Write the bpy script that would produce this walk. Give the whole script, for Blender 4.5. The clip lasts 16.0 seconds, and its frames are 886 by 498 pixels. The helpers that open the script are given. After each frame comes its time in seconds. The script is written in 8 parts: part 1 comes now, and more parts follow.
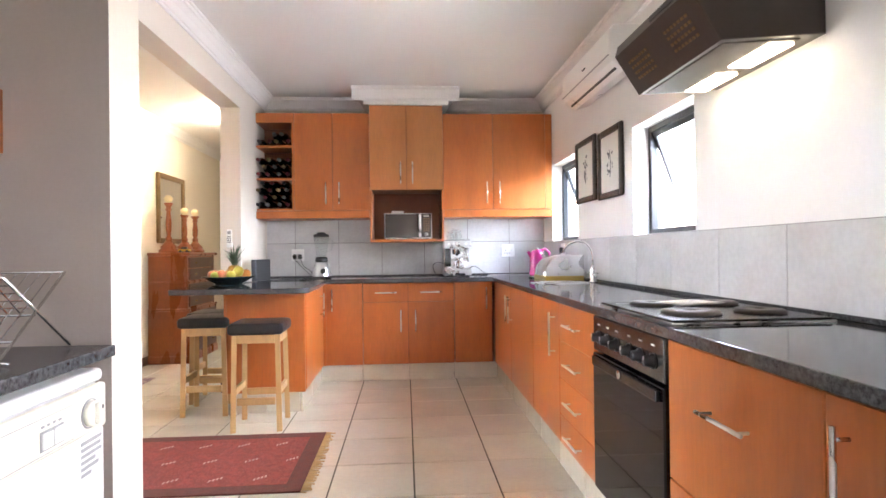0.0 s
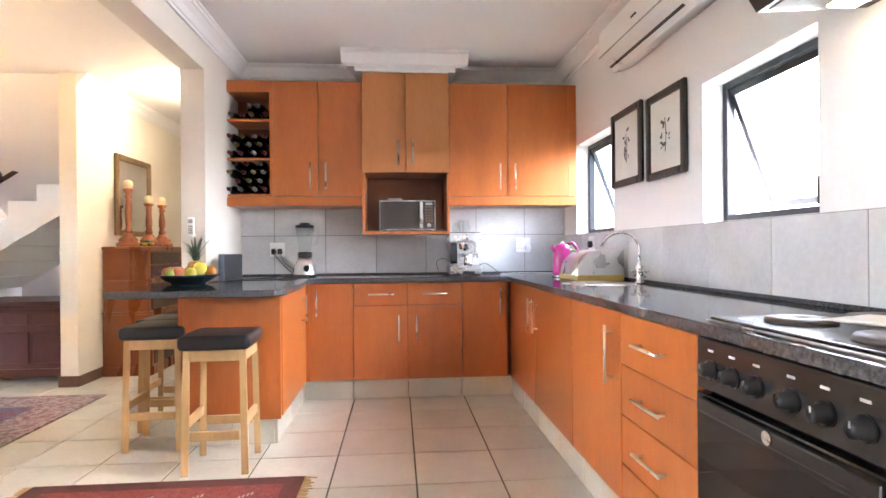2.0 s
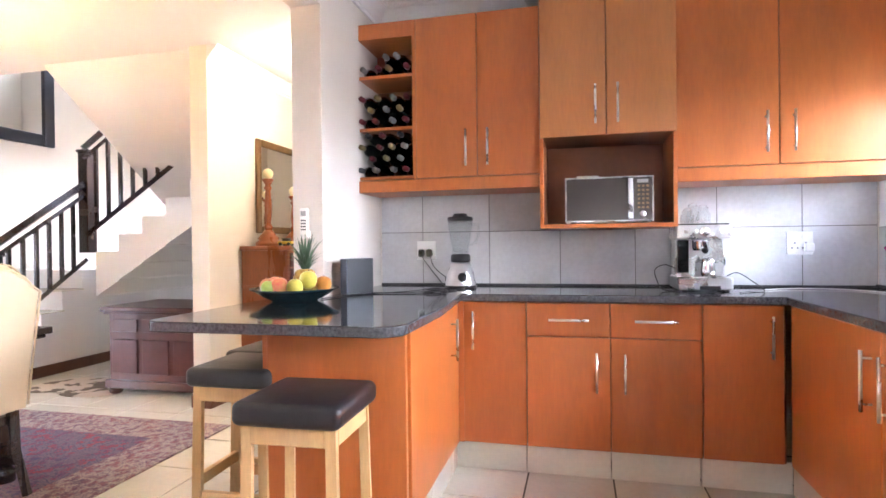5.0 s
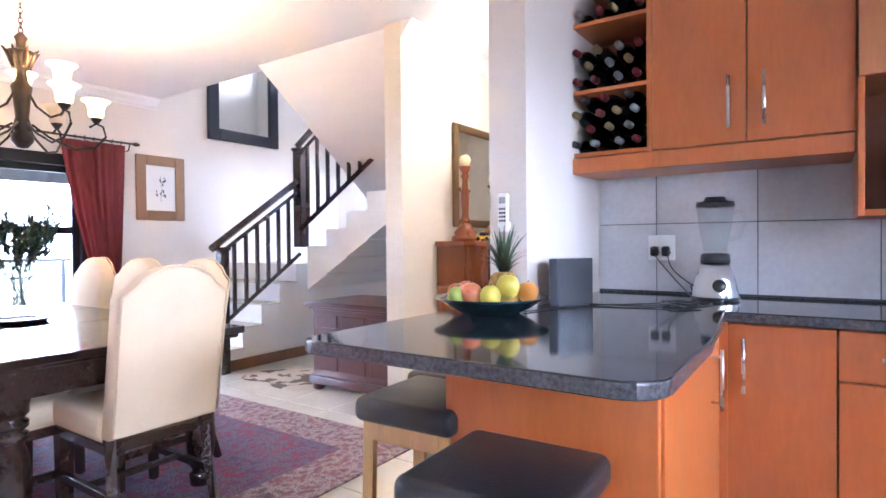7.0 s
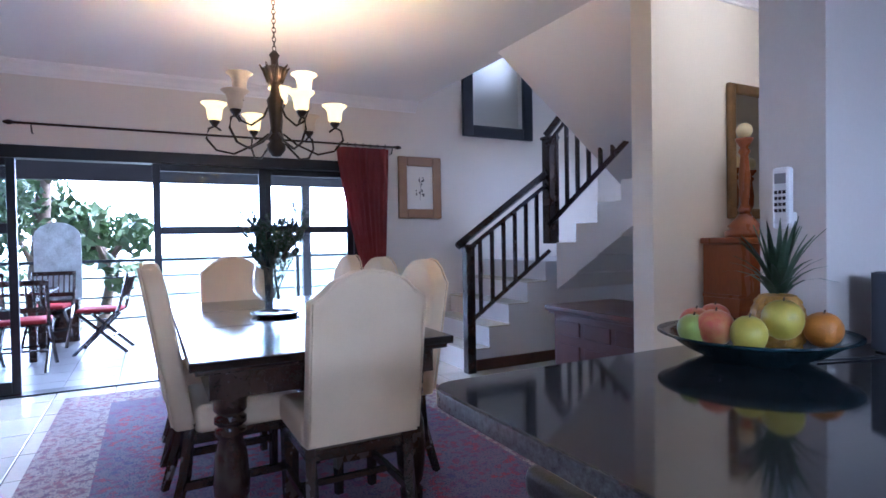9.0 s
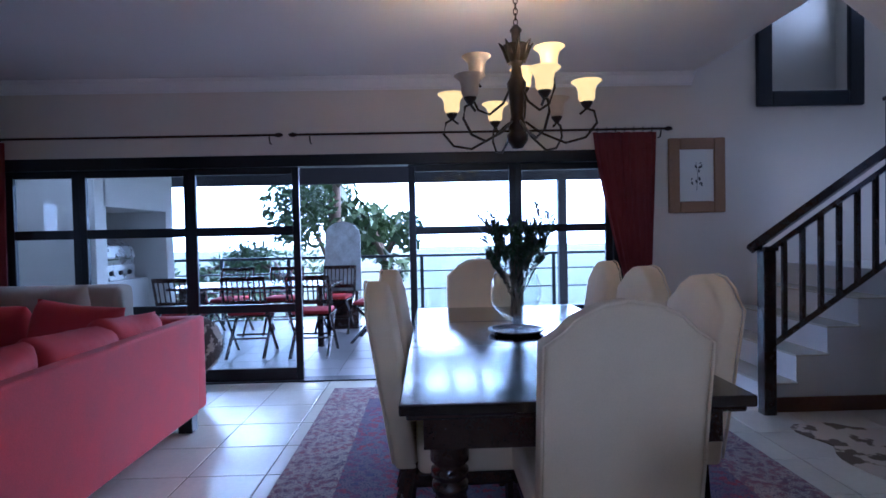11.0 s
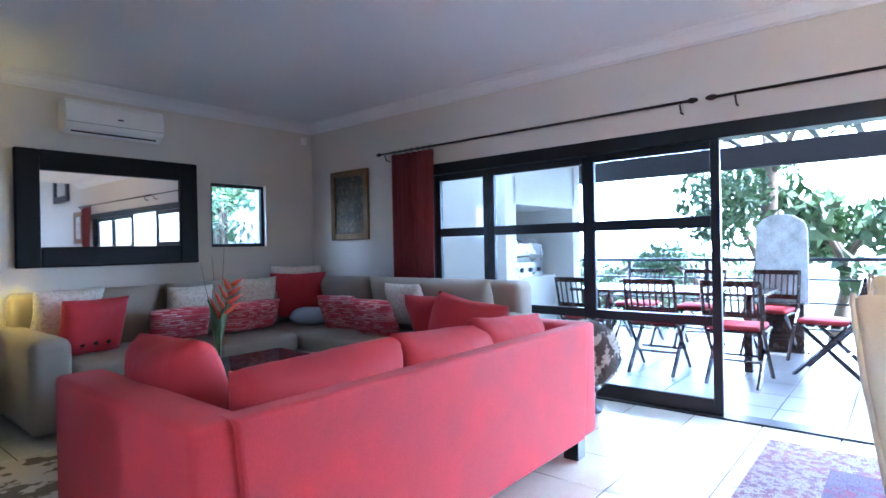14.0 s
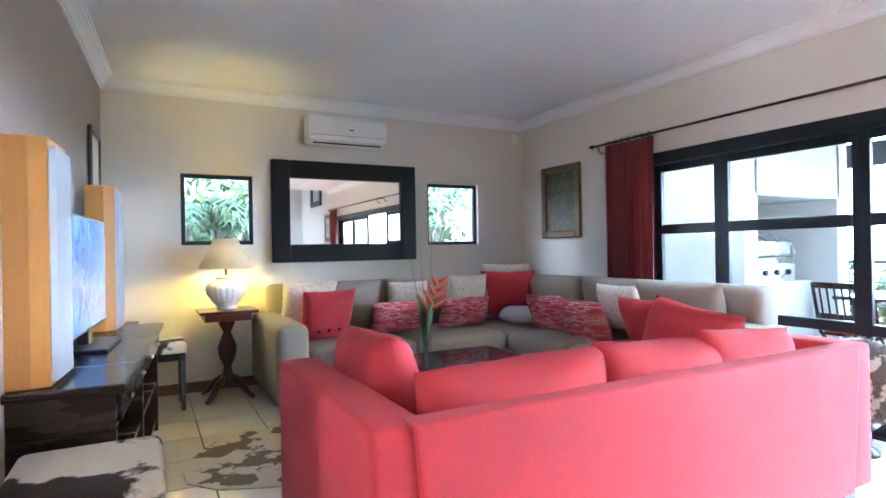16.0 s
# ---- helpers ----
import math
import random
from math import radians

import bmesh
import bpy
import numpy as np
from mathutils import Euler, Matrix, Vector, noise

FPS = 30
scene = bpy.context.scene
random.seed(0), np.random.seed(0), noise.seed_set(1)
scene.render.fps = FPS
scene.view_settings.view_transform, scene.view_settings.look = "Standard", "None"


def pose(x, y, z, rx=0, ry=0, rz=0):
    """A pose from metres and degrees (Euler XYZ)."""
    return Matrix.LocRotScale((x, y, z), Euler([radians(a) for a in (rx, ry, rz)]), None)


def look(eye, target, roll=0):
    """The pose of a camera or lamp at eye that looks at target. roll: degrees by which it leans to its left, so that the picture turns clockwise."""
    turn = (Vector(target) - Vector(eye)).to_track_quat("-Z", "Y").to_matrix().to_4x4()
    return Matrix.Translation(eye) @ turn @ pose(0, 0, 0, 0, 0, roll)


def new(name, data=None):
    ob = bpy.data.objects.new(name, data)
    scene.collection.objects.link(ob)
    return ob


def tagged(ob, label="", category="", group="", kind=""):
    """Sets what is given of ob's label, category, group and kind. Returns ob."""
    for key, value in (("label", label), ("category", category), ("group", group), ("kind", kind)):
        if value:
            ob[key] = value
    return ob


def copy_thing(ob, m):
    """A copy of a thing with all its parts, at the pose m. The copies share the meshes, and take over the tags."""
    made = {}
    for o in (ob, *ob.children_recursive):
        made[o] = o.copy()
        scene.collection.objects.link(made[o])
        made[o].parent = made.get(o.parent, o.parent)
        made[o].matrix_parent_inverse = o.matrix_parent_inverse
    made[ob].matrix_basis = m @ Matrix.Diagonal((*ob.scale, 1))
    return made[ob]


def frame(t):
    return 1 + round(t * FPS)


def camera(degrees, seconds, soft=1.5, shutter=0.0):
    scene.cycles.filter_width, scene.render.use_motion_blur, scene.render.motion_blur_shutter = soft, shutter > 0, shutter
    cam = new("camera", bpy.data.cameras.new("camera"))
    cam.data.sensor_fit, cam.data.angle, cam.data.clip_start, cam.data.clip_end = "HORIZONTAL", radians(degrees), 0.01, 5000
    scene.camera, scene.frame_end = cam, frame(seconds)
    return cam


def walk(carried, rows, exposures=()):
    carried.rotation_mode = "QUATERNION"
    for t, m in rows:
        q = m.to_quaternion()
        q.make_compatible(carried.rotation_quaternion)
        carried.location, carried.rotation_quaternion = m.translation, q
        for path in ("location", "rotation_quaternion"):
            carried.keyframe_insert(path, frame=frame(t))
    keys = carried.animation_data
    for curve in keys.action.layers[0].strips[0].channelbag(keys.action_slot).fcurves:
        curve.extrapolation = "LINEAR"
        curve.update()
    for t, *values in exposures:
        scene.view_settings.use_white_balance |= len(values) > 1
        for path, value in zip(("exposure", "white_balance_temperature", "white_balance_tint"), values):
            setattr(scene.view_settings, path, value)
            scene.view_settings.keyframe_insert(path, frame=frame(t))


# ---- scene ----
cam = camera(77.0, 16.0, soft=1.6)

PATH = [
    (0, (-0.227, 0.254, 1.139), (-0.093, 2.249, 1.149), -0.7),
    (0.5, (-0.25, 0.392, 1.14), (-0.102, 2.387, 1.147), -0.5),
    (1, (-0.259, 0.576, 1.134), (-0.097, 2.569, 1.139), -0.6),
    (1.5, (-0.259, 0.815, 1.124), (-0.092, 2.809, 1.126), -0.5),
    (2, (-0.277, 1.045, 1.112), (-0.116, 3.039, 1.114), -0.5),
    (2.5, (-0.313, 1.277, 1.12), (-0.157, 3.271, 1.119), -0.5),
    (3, (-0.325, 1.526, 1.116), (-0.185, 3.521, 1.111), -0.5),
    (3.2, (-0.326, 1.626, 1.112), (-0.211, 3.623, 1.112), -0.6),
    (5.5, (-0.379, 2.592, 1.16), (-1.06, 4.472, 1.137), -0.5),
    (6, (-0.457, 2.747, 1.149), (-1.32, 4.551, 1.125), -0.4),
    (6.5, (-0.59, 2.898, 1.153), (-1.577, 4.637, 1.131), -0.5),
    (7, (-0.656, 3.018, 1.159), (-1.778, 4.673, 1.134), -0.5),
    (7.5, (-0.751, 3.169, 1.152), (-2.049, 4.691, 1.131), -0.6),
    (8, (-0.792, 3.288, 1.158), (-2.268, 4.637, 1.132), -0.7),
    (10.5, (-1.161, 3.799, 1.239), (-3.144, 4.051, 1.191), -1.2),
    (11, (-1.372, 3.764, 1.252), (-3.371, 3.808, 1.202), -1.2),
    (11.5, (-1.567, 3.725, 1.249), (-3.556, 3.522, 1.201), -1.3),
    (12, (-1.729, 3.728, 1.273), (-3.664, 3.224, 1.217), -1.4),
    (12.5, (-1.848, 3.706, 1.204), (-3.706, 2.966, 1.182), -1.3),
    (13, (-2.002, 3.659, 1.188), (-3.782, 2.746, 1.17), -1.2),
    (13.5, (-2.108, 3.608, 1.184), (-3.773, 2.501, 1.173), -1.2),
    (14, (-2.201, 3.588, 1.189), (-3.737, 2.307, 1.18), -1.2),
    (14.5, (-2.278, 3.576, 1.193), (-3.65, 2.121, 1.186), -1.2),
    (15, (-2.342, 3.551, 1.193), (-3.545, 1.953, 1.19), -1.2),
    (15.5, (-2.365, 3.528, 1.191), (-3.429, 1.835, 1.188), -1.2),
    (16, (-2.378, 3.494, 1.185), (-3.318, 1.729, 1.185), -1.0),
]
walk(cam, [(t, look(e, g, r)) for t, e, g, r in PATH],
     [(0.0, 4.45, 6300, 18), (3.0, 4.55, 6250, 18), (5.5, 4.6, 5900, 24), (6.5, 4.65, 5400, 25), (7.2, 4.3, 5150, 25), (8.0, 3.9, 4950, 24), (10.3, 1.58, 4400, 24), (11.0, 1.55, 4400, 24), (11.5, 1.7, 4400, 22),
      (12.0, 2.05, 4400, 20), (13.0, 2.9, 4450, 17), (14.0, 3.45, 4550, 14), (15.0, 3.8, 4850, 11), (16.0, 4.25, 5050, 12)])

# ---- world, sun and lamps ----
def sky_and_sun():
    world = bpy.data.worlds.new("sky")
    scene.world = world
    world.use_nodes = True
    nt = world.node_tree
    tex = nt.nodes.new("ShaderNodeTexSky")
    tex.sky_type = "NISHITA"
    tex.sun_disc = False
    tex.sun_elevation, tex.sun_rotation = radians(54), radians(8)
    tex.air_density, tex.dust_density, tex.ozone_density = 1.0, 3.0, 1.0
    bg = nt.nodes["Background"]
    nt.links.new(tex.outputs[0], bg.inputs[0])
    bg.inputs[1].default_value = SKY
    sun = bpy.data.lights.new("sun", "SUN")
    sun.energy, sun.angle, sun.color = SUN, radians(0.6), (1.0, 0.95, 0.88)
    ob = new("sun", sun)
    ob.rotation_euler = (Vector((0.10, -0.70, -1.0))).to_track_quat("-Z", "Y").to_euler()


def area(name, eye, target, w, h, power, col=(1, 1, 1)):
    lamp = bpy.data.lights.new(name, "AREA")
    lamp.shape, lamp.size, lamp.size_y, lamp.energy, lamp.color = "RECTANGLE", w, h, power, col
    ob = new(name, lamp)
    ob.matrix_world = look(eye, target)
    return ob


def bulb(name, p, power, col, r=0.03):
    lamp = bpy.data.lights.new(name, "POINT")
    lamp.energy, lamp.color, lamp.shadow_soft_size = power, col, r
    ob = new(name, lamp)
    ob.location = p
    return ob


SKY, SUN = 0.13, 3.2
sky_and_sun()
DAY = (0.86, 0.93, 1.0)
WARM = (1.0, 0.64, 0.26)
area("door_daylight", (-6.75, 2.7, 2.42), (-3.4, 2.7, 0.3), 5.4, 0.5, 30, DAY)
area("kitchen_window_daylight", (1.66, 3.2, 1.68), (-1.0, 3.2, 1.40), 0.8, 0.8, 6.8, (1.0, 0.98, 0.95))
area("kitchen_far_window_daylight", (1.66, 5.05, 1.70), (-1.0, 4.8, 1.40), 0.8, 0.8, 1.0, (0.95, 0.97, 1.0))
# Fill lamp outside an added window that never comes into view.
area("kitchen_near_window_daylight", (1.9, -0.35, 1.55), (-1.0, 2.4, 0.9), 0.8, 0.9, 5, (1.0, 0.98, 0.95))
# Fill lamp in an assumed upper opening; the stairwell's real source is unseen.
area("stair_window_daylight", (-5.15, 8.58, 4.2), (-5.6, 6.2, 2.2), 0.8, 0.9, 0.3, (0.55, 0.82, 1.0))
bulb("hall_ceiling_bulb", (-2.2, 6.3, 2.45), 1.9, (1.0, 0.86, 0.6), 0.06)
bulb("table_lamp_bulb", (-2.95, -1.36, 1.12), 2.4, (1.0, 0.66, 0.11), 0.03)


# ---- materials ----
def mat(name, col, rough=0.5, metal=0.0, vary=0.12, scale=6.0, fine=60.0, bump=0.1, spec=0.5, stretch=(1, 1, 1), col2=None, rnd=0.0, coat=0.0):
    m = bpy.data.materials.new(name)
    m.use_nodes = True
    nt = m.node_tree
    b = nt.nodes["Principled BSDF"]
    L = nt.links.new
    tc = nt.nodes.new("ShaderNodeTexCoord")
    mp = nt.nodes.new("ShaderNodeMapping")
    mp.inputs["Scale"].default_value = stretch
    geo = nt.nodes.new("ShaderNodeNewGeometry")
    L(geo.outputs["Position"], mp.inputs[0])
    n1 = nt.nodes.new("ShaderNodeTexNoise")
    n1.inputs["Scale"].default_value, n1.inputs["Detail"].default_value = scale, 5
    n2 = nt.nodes.new("ShaderNodeTexNoise")
    n2.inputs["Scale"].default_value, n2.inputs["Detail"].default_value = fine, 4
    L(mp.outputs[0], n1.inputs["Vector"]), L(mp.outputs[0], n2.inputs["Vector"])
    ramp = nt.nodes.new("ShaderNodeValToRGB")
    c2 = col2 if col2 else tuple(c * (1 - 2 * vary) for c in col)
    ramp.color_ramp.elements[0].color = (*c2, 1)
    ramp.color_ramp.elements[1].color = (*col, 1)
    ramp.color_ramp.elements[0].position, ramp.color_ramp.elements[1].position = 0.3, 0.65
    mix = nt.nodes.new("ShaderNodeMath")
    mix.operation = "MULTIPLY_ADD"
    mix.inputs[1].default_value = 0.35
    L(n2.outputs[0], mix.inputs[0])
    sc = nt.nodes.new("ShaderNodeMath")
    sc.operation = "MULTIPLY"
    sc.inputs[1].default_value = 0.65
    L(n1.outputs[0], sc.inputs[0])
    L(sc.outputs[0], mix.inputs[2])
    L(mix.outputs[0], ramp.inputs[0])
    out = ramp.outputs[0]
    if rnd:
        info = nt.nodes.new("ShaderNodeObjectInfo")
        hsv = nt.nodes.new("ShaderNodeHueSaturation")
        mr = nt.nodes.new("ShaderNodeMapRange")
        mr.inputs[3].default_value, mr.inputs[4].default_value = 1 - rnd, 1 + rnd
        L(info.outputs["Random"], mr.inputs[0])
        L(mr.outputs[0], hsv.inputs["Value"])
        L(out, hsv.inputs["Color"])
        out = hsv.outputs[0]
    L(out, b.inputs["Base Color"])
    rr = nt.nodes.new("ShaderNodeMapRange")
    rr.inputs[3].default_value, rr.inputs[4].default_value = max(0.02, rough * 0.8), min(1, rough * 1.2)
    L(n1.outputs[0], rr.inputs[0])
    L(rr.outputs[0], b.inputs["Roughness"])
    b.inputs["Metallic"].default_value = metal
    b.inputs["Specular IOR Level"].default_value = spec
    b.inputs["Coat Weight"].default_value = coat
    b.inputs["Coat Roughness"].default_value = 0.08
    if bump:
        bp = nt.nodes.new("ShaderNodeBump")
        bp.inputs["Strength"].default_value, bp.inputs["Distance"].default_value = bump, 0.01
        L(n2.outputs[0], bp.inputs["Height"])
        L(bp.outputs[0], b.inputs["Normal"])
    return m


def glass(name, tint=(0.90, 0.94, 0.96), rough=0.0, ior=1.45, thin=True):
    m = bpy.data.materials.new(name)
    m.use_nodes = True
    nt = m.node_tree
    if not thin:
        b = nt.nodes["Principled BSDF"]
        b.inputs["Base Color"].default_value = (*tint, 1)
        b.inputs["Transmission Weight"].default_value, b.inputs["Roughness"].default_value, b.inputs["IOR"].default_value = 1, rough, ior
        return m
    nt.nodes.remove(nt.nodes["Principled BSDF"])
    t, g, mx, fr = (nt.nodes.new(k) for k in ("ShaderNodeBsdfTransparent", "ShaderNodeBsdfGlossy", "ShaderNodeMixShader", "ShaderNodeLayerWeight"))
    t.inputs[0].default_value = (*tint, 1)
    g.inputs["Roughness"].default_value = 0.01
    L = nt.links.new
    fr.inputs[0].default_value = 0.5
    pw, ad = nt.nodes.new("ShaderNodeMath"), nt.nodes.new("ShaderNodeMath")
    pw.operation, ad.operation = "POWER", "MULTIPLY_ADD"
    pw.inputs[1].default_value = 4.0
    ad.inputs[1].default_value, ad.inputs[2].default_value = 0.35, 0.025
    L(fr.outputs["Facing"], pw.inputs[0]), L(pw.outputs[0], ad.inputs[0])
    L(ad.outputs[0], mx.inputs[0]), L(t.outputs[0], mx.inputs[1]), L(g.outputs[0], mx.inputs[2])
    L(mx.outputs[0], nt.nodes["Material Output"].inputs[0])
    return m


def glow(name, col, strength, base=None):
    m = bpy.data.materials.new(name)
    m.use_nodes = True
    b = m.node_tree.nodes["Principled BSDF"]
    b.inputs["Base Color"].default_value = (*(base or col), 1)
    b.inputs["Emission Color"].default_value = (*col, 1)
    b.inputs["Emission Strength"].default_value = strength
    return m


def patterned(name, cols, scale, rough=0.9, kind="persian"):
    """Woven or hide surfaces: blotches and small motifs in several colours."""
    m = bpy.data.materials.new(name)
    m.use_nodes = True
    nt = m.node_tree
    L = nt.links.new
    b = nt.nodes["Principled BSDF"]
    geo = nt.nodes.new("ShaderNodeNewGeometry")
    vor = nt.nodes.new("ShaderNodeTexVoronoi")
    vor.inputs["Scale"].default_value = scale
    no = nt.nodes.new("ShaderNodeTexNoise")
    no.inputs["Scale"].default_value, no.inputs["Detail"].default_value = scale * 0.22, 6
    fine = nt.nodes.new("ShaderNodeTexNoise")
    fine.inputs["Scale"].default_value, fine.inputs["Detail"].default_value = scale * 5, 5
    for n in (no, fine):
        L(geo.outputs["Position"], n.inputs["Vector"])
    warp = nt.nodes.new("ShaderNodeVectorMath")
    warp.operation = "MULTIPLY_ADD"
    warp.inputs[1].default_value = (0.08, 0.08, 0.0)
    L(fine.outputs["Color"], warp.inputs[0]), L(geo.outputs["Position"], warp.inputs[2])
    L(warp.outputs[0], vor.inputs["Vector"])
    r1 = nt.nodes.new("ShaderNodeValToRGB")
    r1.color_ramp.elements[0].color, r1.color_ramp.elements[1].color = (*cols[0], 1), (*cols[1], 1)
    r1.color_ramp.elements[0].position, r1.color_ramp.elements[1].position = (0.47, 0.5) if kind == "hide" else (0.3, 0.65)
    L(no.outputs[0], r1.inputs[0])
    out = r1.outputs[0]
    if kind != "hide":
        r2 = nt.nodes.new("ShaderNodeValToRGB")
        r2.color_ramp.interpolation = "CONSTANT"
        e = r2.color_ramp.elements
        e[0].color, e[1].color = (0, 0, 0, 1), (1, 1, 1, 1)
        e[0].position, e[1].position = 0.0, 0.45
        L(vor.outputs["Distance"], r2.inputs[0])
        mx = nt.nodes.new("ShaderNodeMix")
        mx.data_type = "RGBA"
        L(r2.outputs[0], mx.inputs[0])
        L(out, mx.inputs[6])
        mx.inputs[7].default_value = (*cols[2], 1)
        m2 = nt.nodes.new("ShaderNodeMix")
        m2.data_type = "RGBA"
        r3 = nt.nodes.new("ShaderNodeValToRGB")
        r3.color_ramp.elements[0].position, r3.color_ramp.elements[1].position = 0.5, 0.62
        L(fine.outputs[0], r3.inputs[0]), L(r3.outputs[0], m2.inputs[0])
        L(mx.outputs[2], m2.inputs[6])
        m2.inputs[7].default_value = (*cols[3], 1)
        out = m2.outputs[2]
    L(out, b.inputs["Base Color"])
    b.inputs["Roughness"].default_value = rough
    bp = nt.nodes.new("ShaderNodeBump")
    bp.inputs["Strength"].default_value, bp.inputs["Distance"].default_value = 0.3, 0.01
    L(fine.outputs[0], bp.inputs["Height"]), L(bp.outputs[0], b.inputs["Normal"])
    return m


PAINT = mat("wall_paint", (0.69, 0.635, 0.56), 0.75, vary=0.03, scale=1.5, fine=90, bump=0.06)
TAUPE = mat("taupe_wall", (0.35, 0.285, 0.245), 0.75, vary=0.04, scale=1.5, fine=90, bump=0.06)
CREAM = mat("cream_paint", (0.76, 0.70, 0.60), 0.75, vary=0.03, scale=1.5, fine=90, bump=0.06)
WHITE = mat("white_paint", (0.80, 0.79, 0.78), 0.7, vary=0.03, scale=1.2, fine=80, bump=0.05)
CHERRY_PALE = mat("pale_cherry_veneer", (0.55, 0.21, 0.06), 0.36, vary=0.12, scale=2.2, fine=26, bump=0.03, stretch=(3.0, 3.0, 0.5), rnd=0.06, coat=0.15)
CHERRY = mat("cherry_veneer", (0.50, 0.140, 0.030), 0.33, vary=0.13, scale=2.2, fine=26, bump=0.03, stretch=(3.0, 3.0, 0.5), rnd=0.10, coat=0.15)
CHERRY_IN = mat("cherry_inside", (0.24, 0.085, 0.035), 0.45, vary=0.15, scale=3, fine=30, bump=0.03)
GRANITE = mat("black_granite", (0.035, 0.037, 0.04), 0.07, vary=0.3, scale=70, fine=260, bump=0.0, spec=0.6, col2=(0.006, 0.007, 0.008))
GRANITE_EDGE = mat("granite_edge", (0.10, 0.103, 0.108), 0.25, vary=0.3, scale=90, fine=300, bump=0.05, col2=(0.012, 0.013, 0.015))
TILE = mat("floor_tile", (0.68, 0.645, 0.54), 0.2, vary=0.07, scale=3.5, fine=40, bump=0.02, rnd=0.05)
GROUT = mat("floor_grout", (0.09, 0.075, 0.06), 0.9, vary=0.2, scale=8, fine=90, bump=0.2)
SPLASH = mat("splash_tile", (0.60, 0.60, 0.60), 0.22, vary=0.10, scale=4, fine=45, bump=0.03, rnd=0.06)
SPLASH_GROUT = mat("splash_grout", (0.16, 0.15, 0.14), 0.9)
STEEL = mat("brushed_steel", (0.62, 0.62, 0.62), 0.28, 1.0, vary=0.06, scale=10, fine=120, bump=0.02)
CHROME = mat("chrome", (0.80, 0.80, 0.80), 0.08, 1.0, vary=0.02, bump=0)
BLACK = mat("black_plastic", (0.012, 0.012, 0.013), 0.3, vary=0.1, bump=0.03)
DARKGLASS = mat("oven_glass", (0.006, 0.006, 0.007), 0.04, vary=0.05, bump=0)
ENAMEL = mat("black_enamel", (0.02, 0.018, 0.017), 0.25, vary=0.1, bump=0.02)
HOODM = mat("dark_hood_paint", (0.06, 0.045, 0.038), 0.35, 0.3, vary=0.1, bump=0.03)
WHITEPL = mat("white_plastic", (0.80, 0.80, 0.78), 0.3, vary=0.02, bump=0.0)
CREAMPL = mat("cream_plastic", (0.78, 0.74, 0.62), 0.35, vary=0.03, bump=0.0)
PINE = mat("pine_wood", (0.58, 0.37, 0.16), 0.45, vary=0.14, scale=4, fine=40, bump=0.05, stretch=(4, 4, 0.6))
LEATHER = mat("black_leather", (0.018, 0.018, 0.02), 0.36, vary=0.2, scale=12, fine=150, bump=0.15)
DARKWOOD = mat("dark_wood", (0.035, 0.017, 0.011), 0.26, vary=0.2, scale=3, fine=35, bump=0.06, stretch=(0.6, 3, 3), coat=0.2)
TABLEWOOD = mat("table_top_wood", (0.014, 0.010, 0.009), 0.13, vary=0.2, scale=3, fine=35, bump=0.05, stretch=(0.5, 4, 3), coat=0.3)
REDWOOD = mat("mahogany", (0.30, 0.085, 0.026), 0.28, vary=0.2, scale=3, fine=35, bump=0.05, stretch=(3, 3, 0.6), coat=0.25)
MAHOG = mat("deep_mahogany", (0.085, 0.022, 0.014), 0.3, vary=0.2, scale=3, fine=35, bump=0.06, coat=0.2)
BLACKWOOD = mat("black_frame_wood", (0.010, 0.009, 0.009), 0.3, vary=0.2, scale=5, fine=50, bump=0.04)
GOLDWOOD = mat("gilt_frame", (0.22, 0.13, 0.05), 0.4, 0.3, vary=0.2, scale=14, fine=90, bump=0.2)
TANWOOD = mat("tan_frame", (0.30, 0.165, 0.075), 0.45, vary=0.12, scale=4, fine=60, bump=0.08)
PAPER = mat("mount_paper", (0.74, 0.72, 0.66), 0.85, vary=0.03, bump=0.0)
ALU = mat("dark_aluminium", (0.016, 0.018, 0.022), 0.35, 0.4, vary=0.08, bump=0.02)
LINEN = mat("cream_linen", (0.74, 0.60, 0.40), 0.9, vary=0.06, scale=5, fine=220, bump=0.12)
REDV = mat("red_velvet", (0.53, 0.028, 0.036), 0.8, vary=0.15, scale=7, fine=160, bump=0.10)
REDV.node_tree.nodes["Principled BSDF"].inputs["Sheen Weight"].default_value = 0.06
REDC = mat("red_cushion_cloth", (0.43, 0.022, 0.028), 0.8, vary=0.10, scale=6, fine=200, bump=0.10)
GREYC = mat("grey_sofa_cloth", (0.29, 0.25, 0.195), 0.88, vary=0.08, scale=4, fine=200, bump=0.12)
CURT = mat("red_curtain_cloth", (0.34, 0.065, 0.065), 0.85, vary=0.12, scale=4, fine=180, bump=0.10)
IRON = mat("dark_iron", (0.035, 0.024, 0.018), 0.45, 0.6, vary=0.2, scale=14, fine=90, bump=0.15)
GLASS = glass("window_glass")
WARE = glass("thin_glassware", (0.97, 0.985, 0.985))
CLEAR = glass("clear_glass", (0.96, 0.98, 0.98), thin=False)
MIRROR = mat("mirror_silver", (0.86, 0.87, 0.87), 0.015, 1.0, vary=0.0, bump=0)
RUG = patterned("persian_rug_wool", ((0.05, 0.06, 0.15), (0.32, 0.020, 0.030), (0.15, 0.10, 0.14), (0.025, 0.03, 0.09)), 22)
RUGEDGE = patterned("persian_rug_border", ((0.11, 0.07, 0.10), (0.27, 0.09, 0.10), (0.34, 0.27, 0.24), (0.08, 0.05, 0.10)), 26)
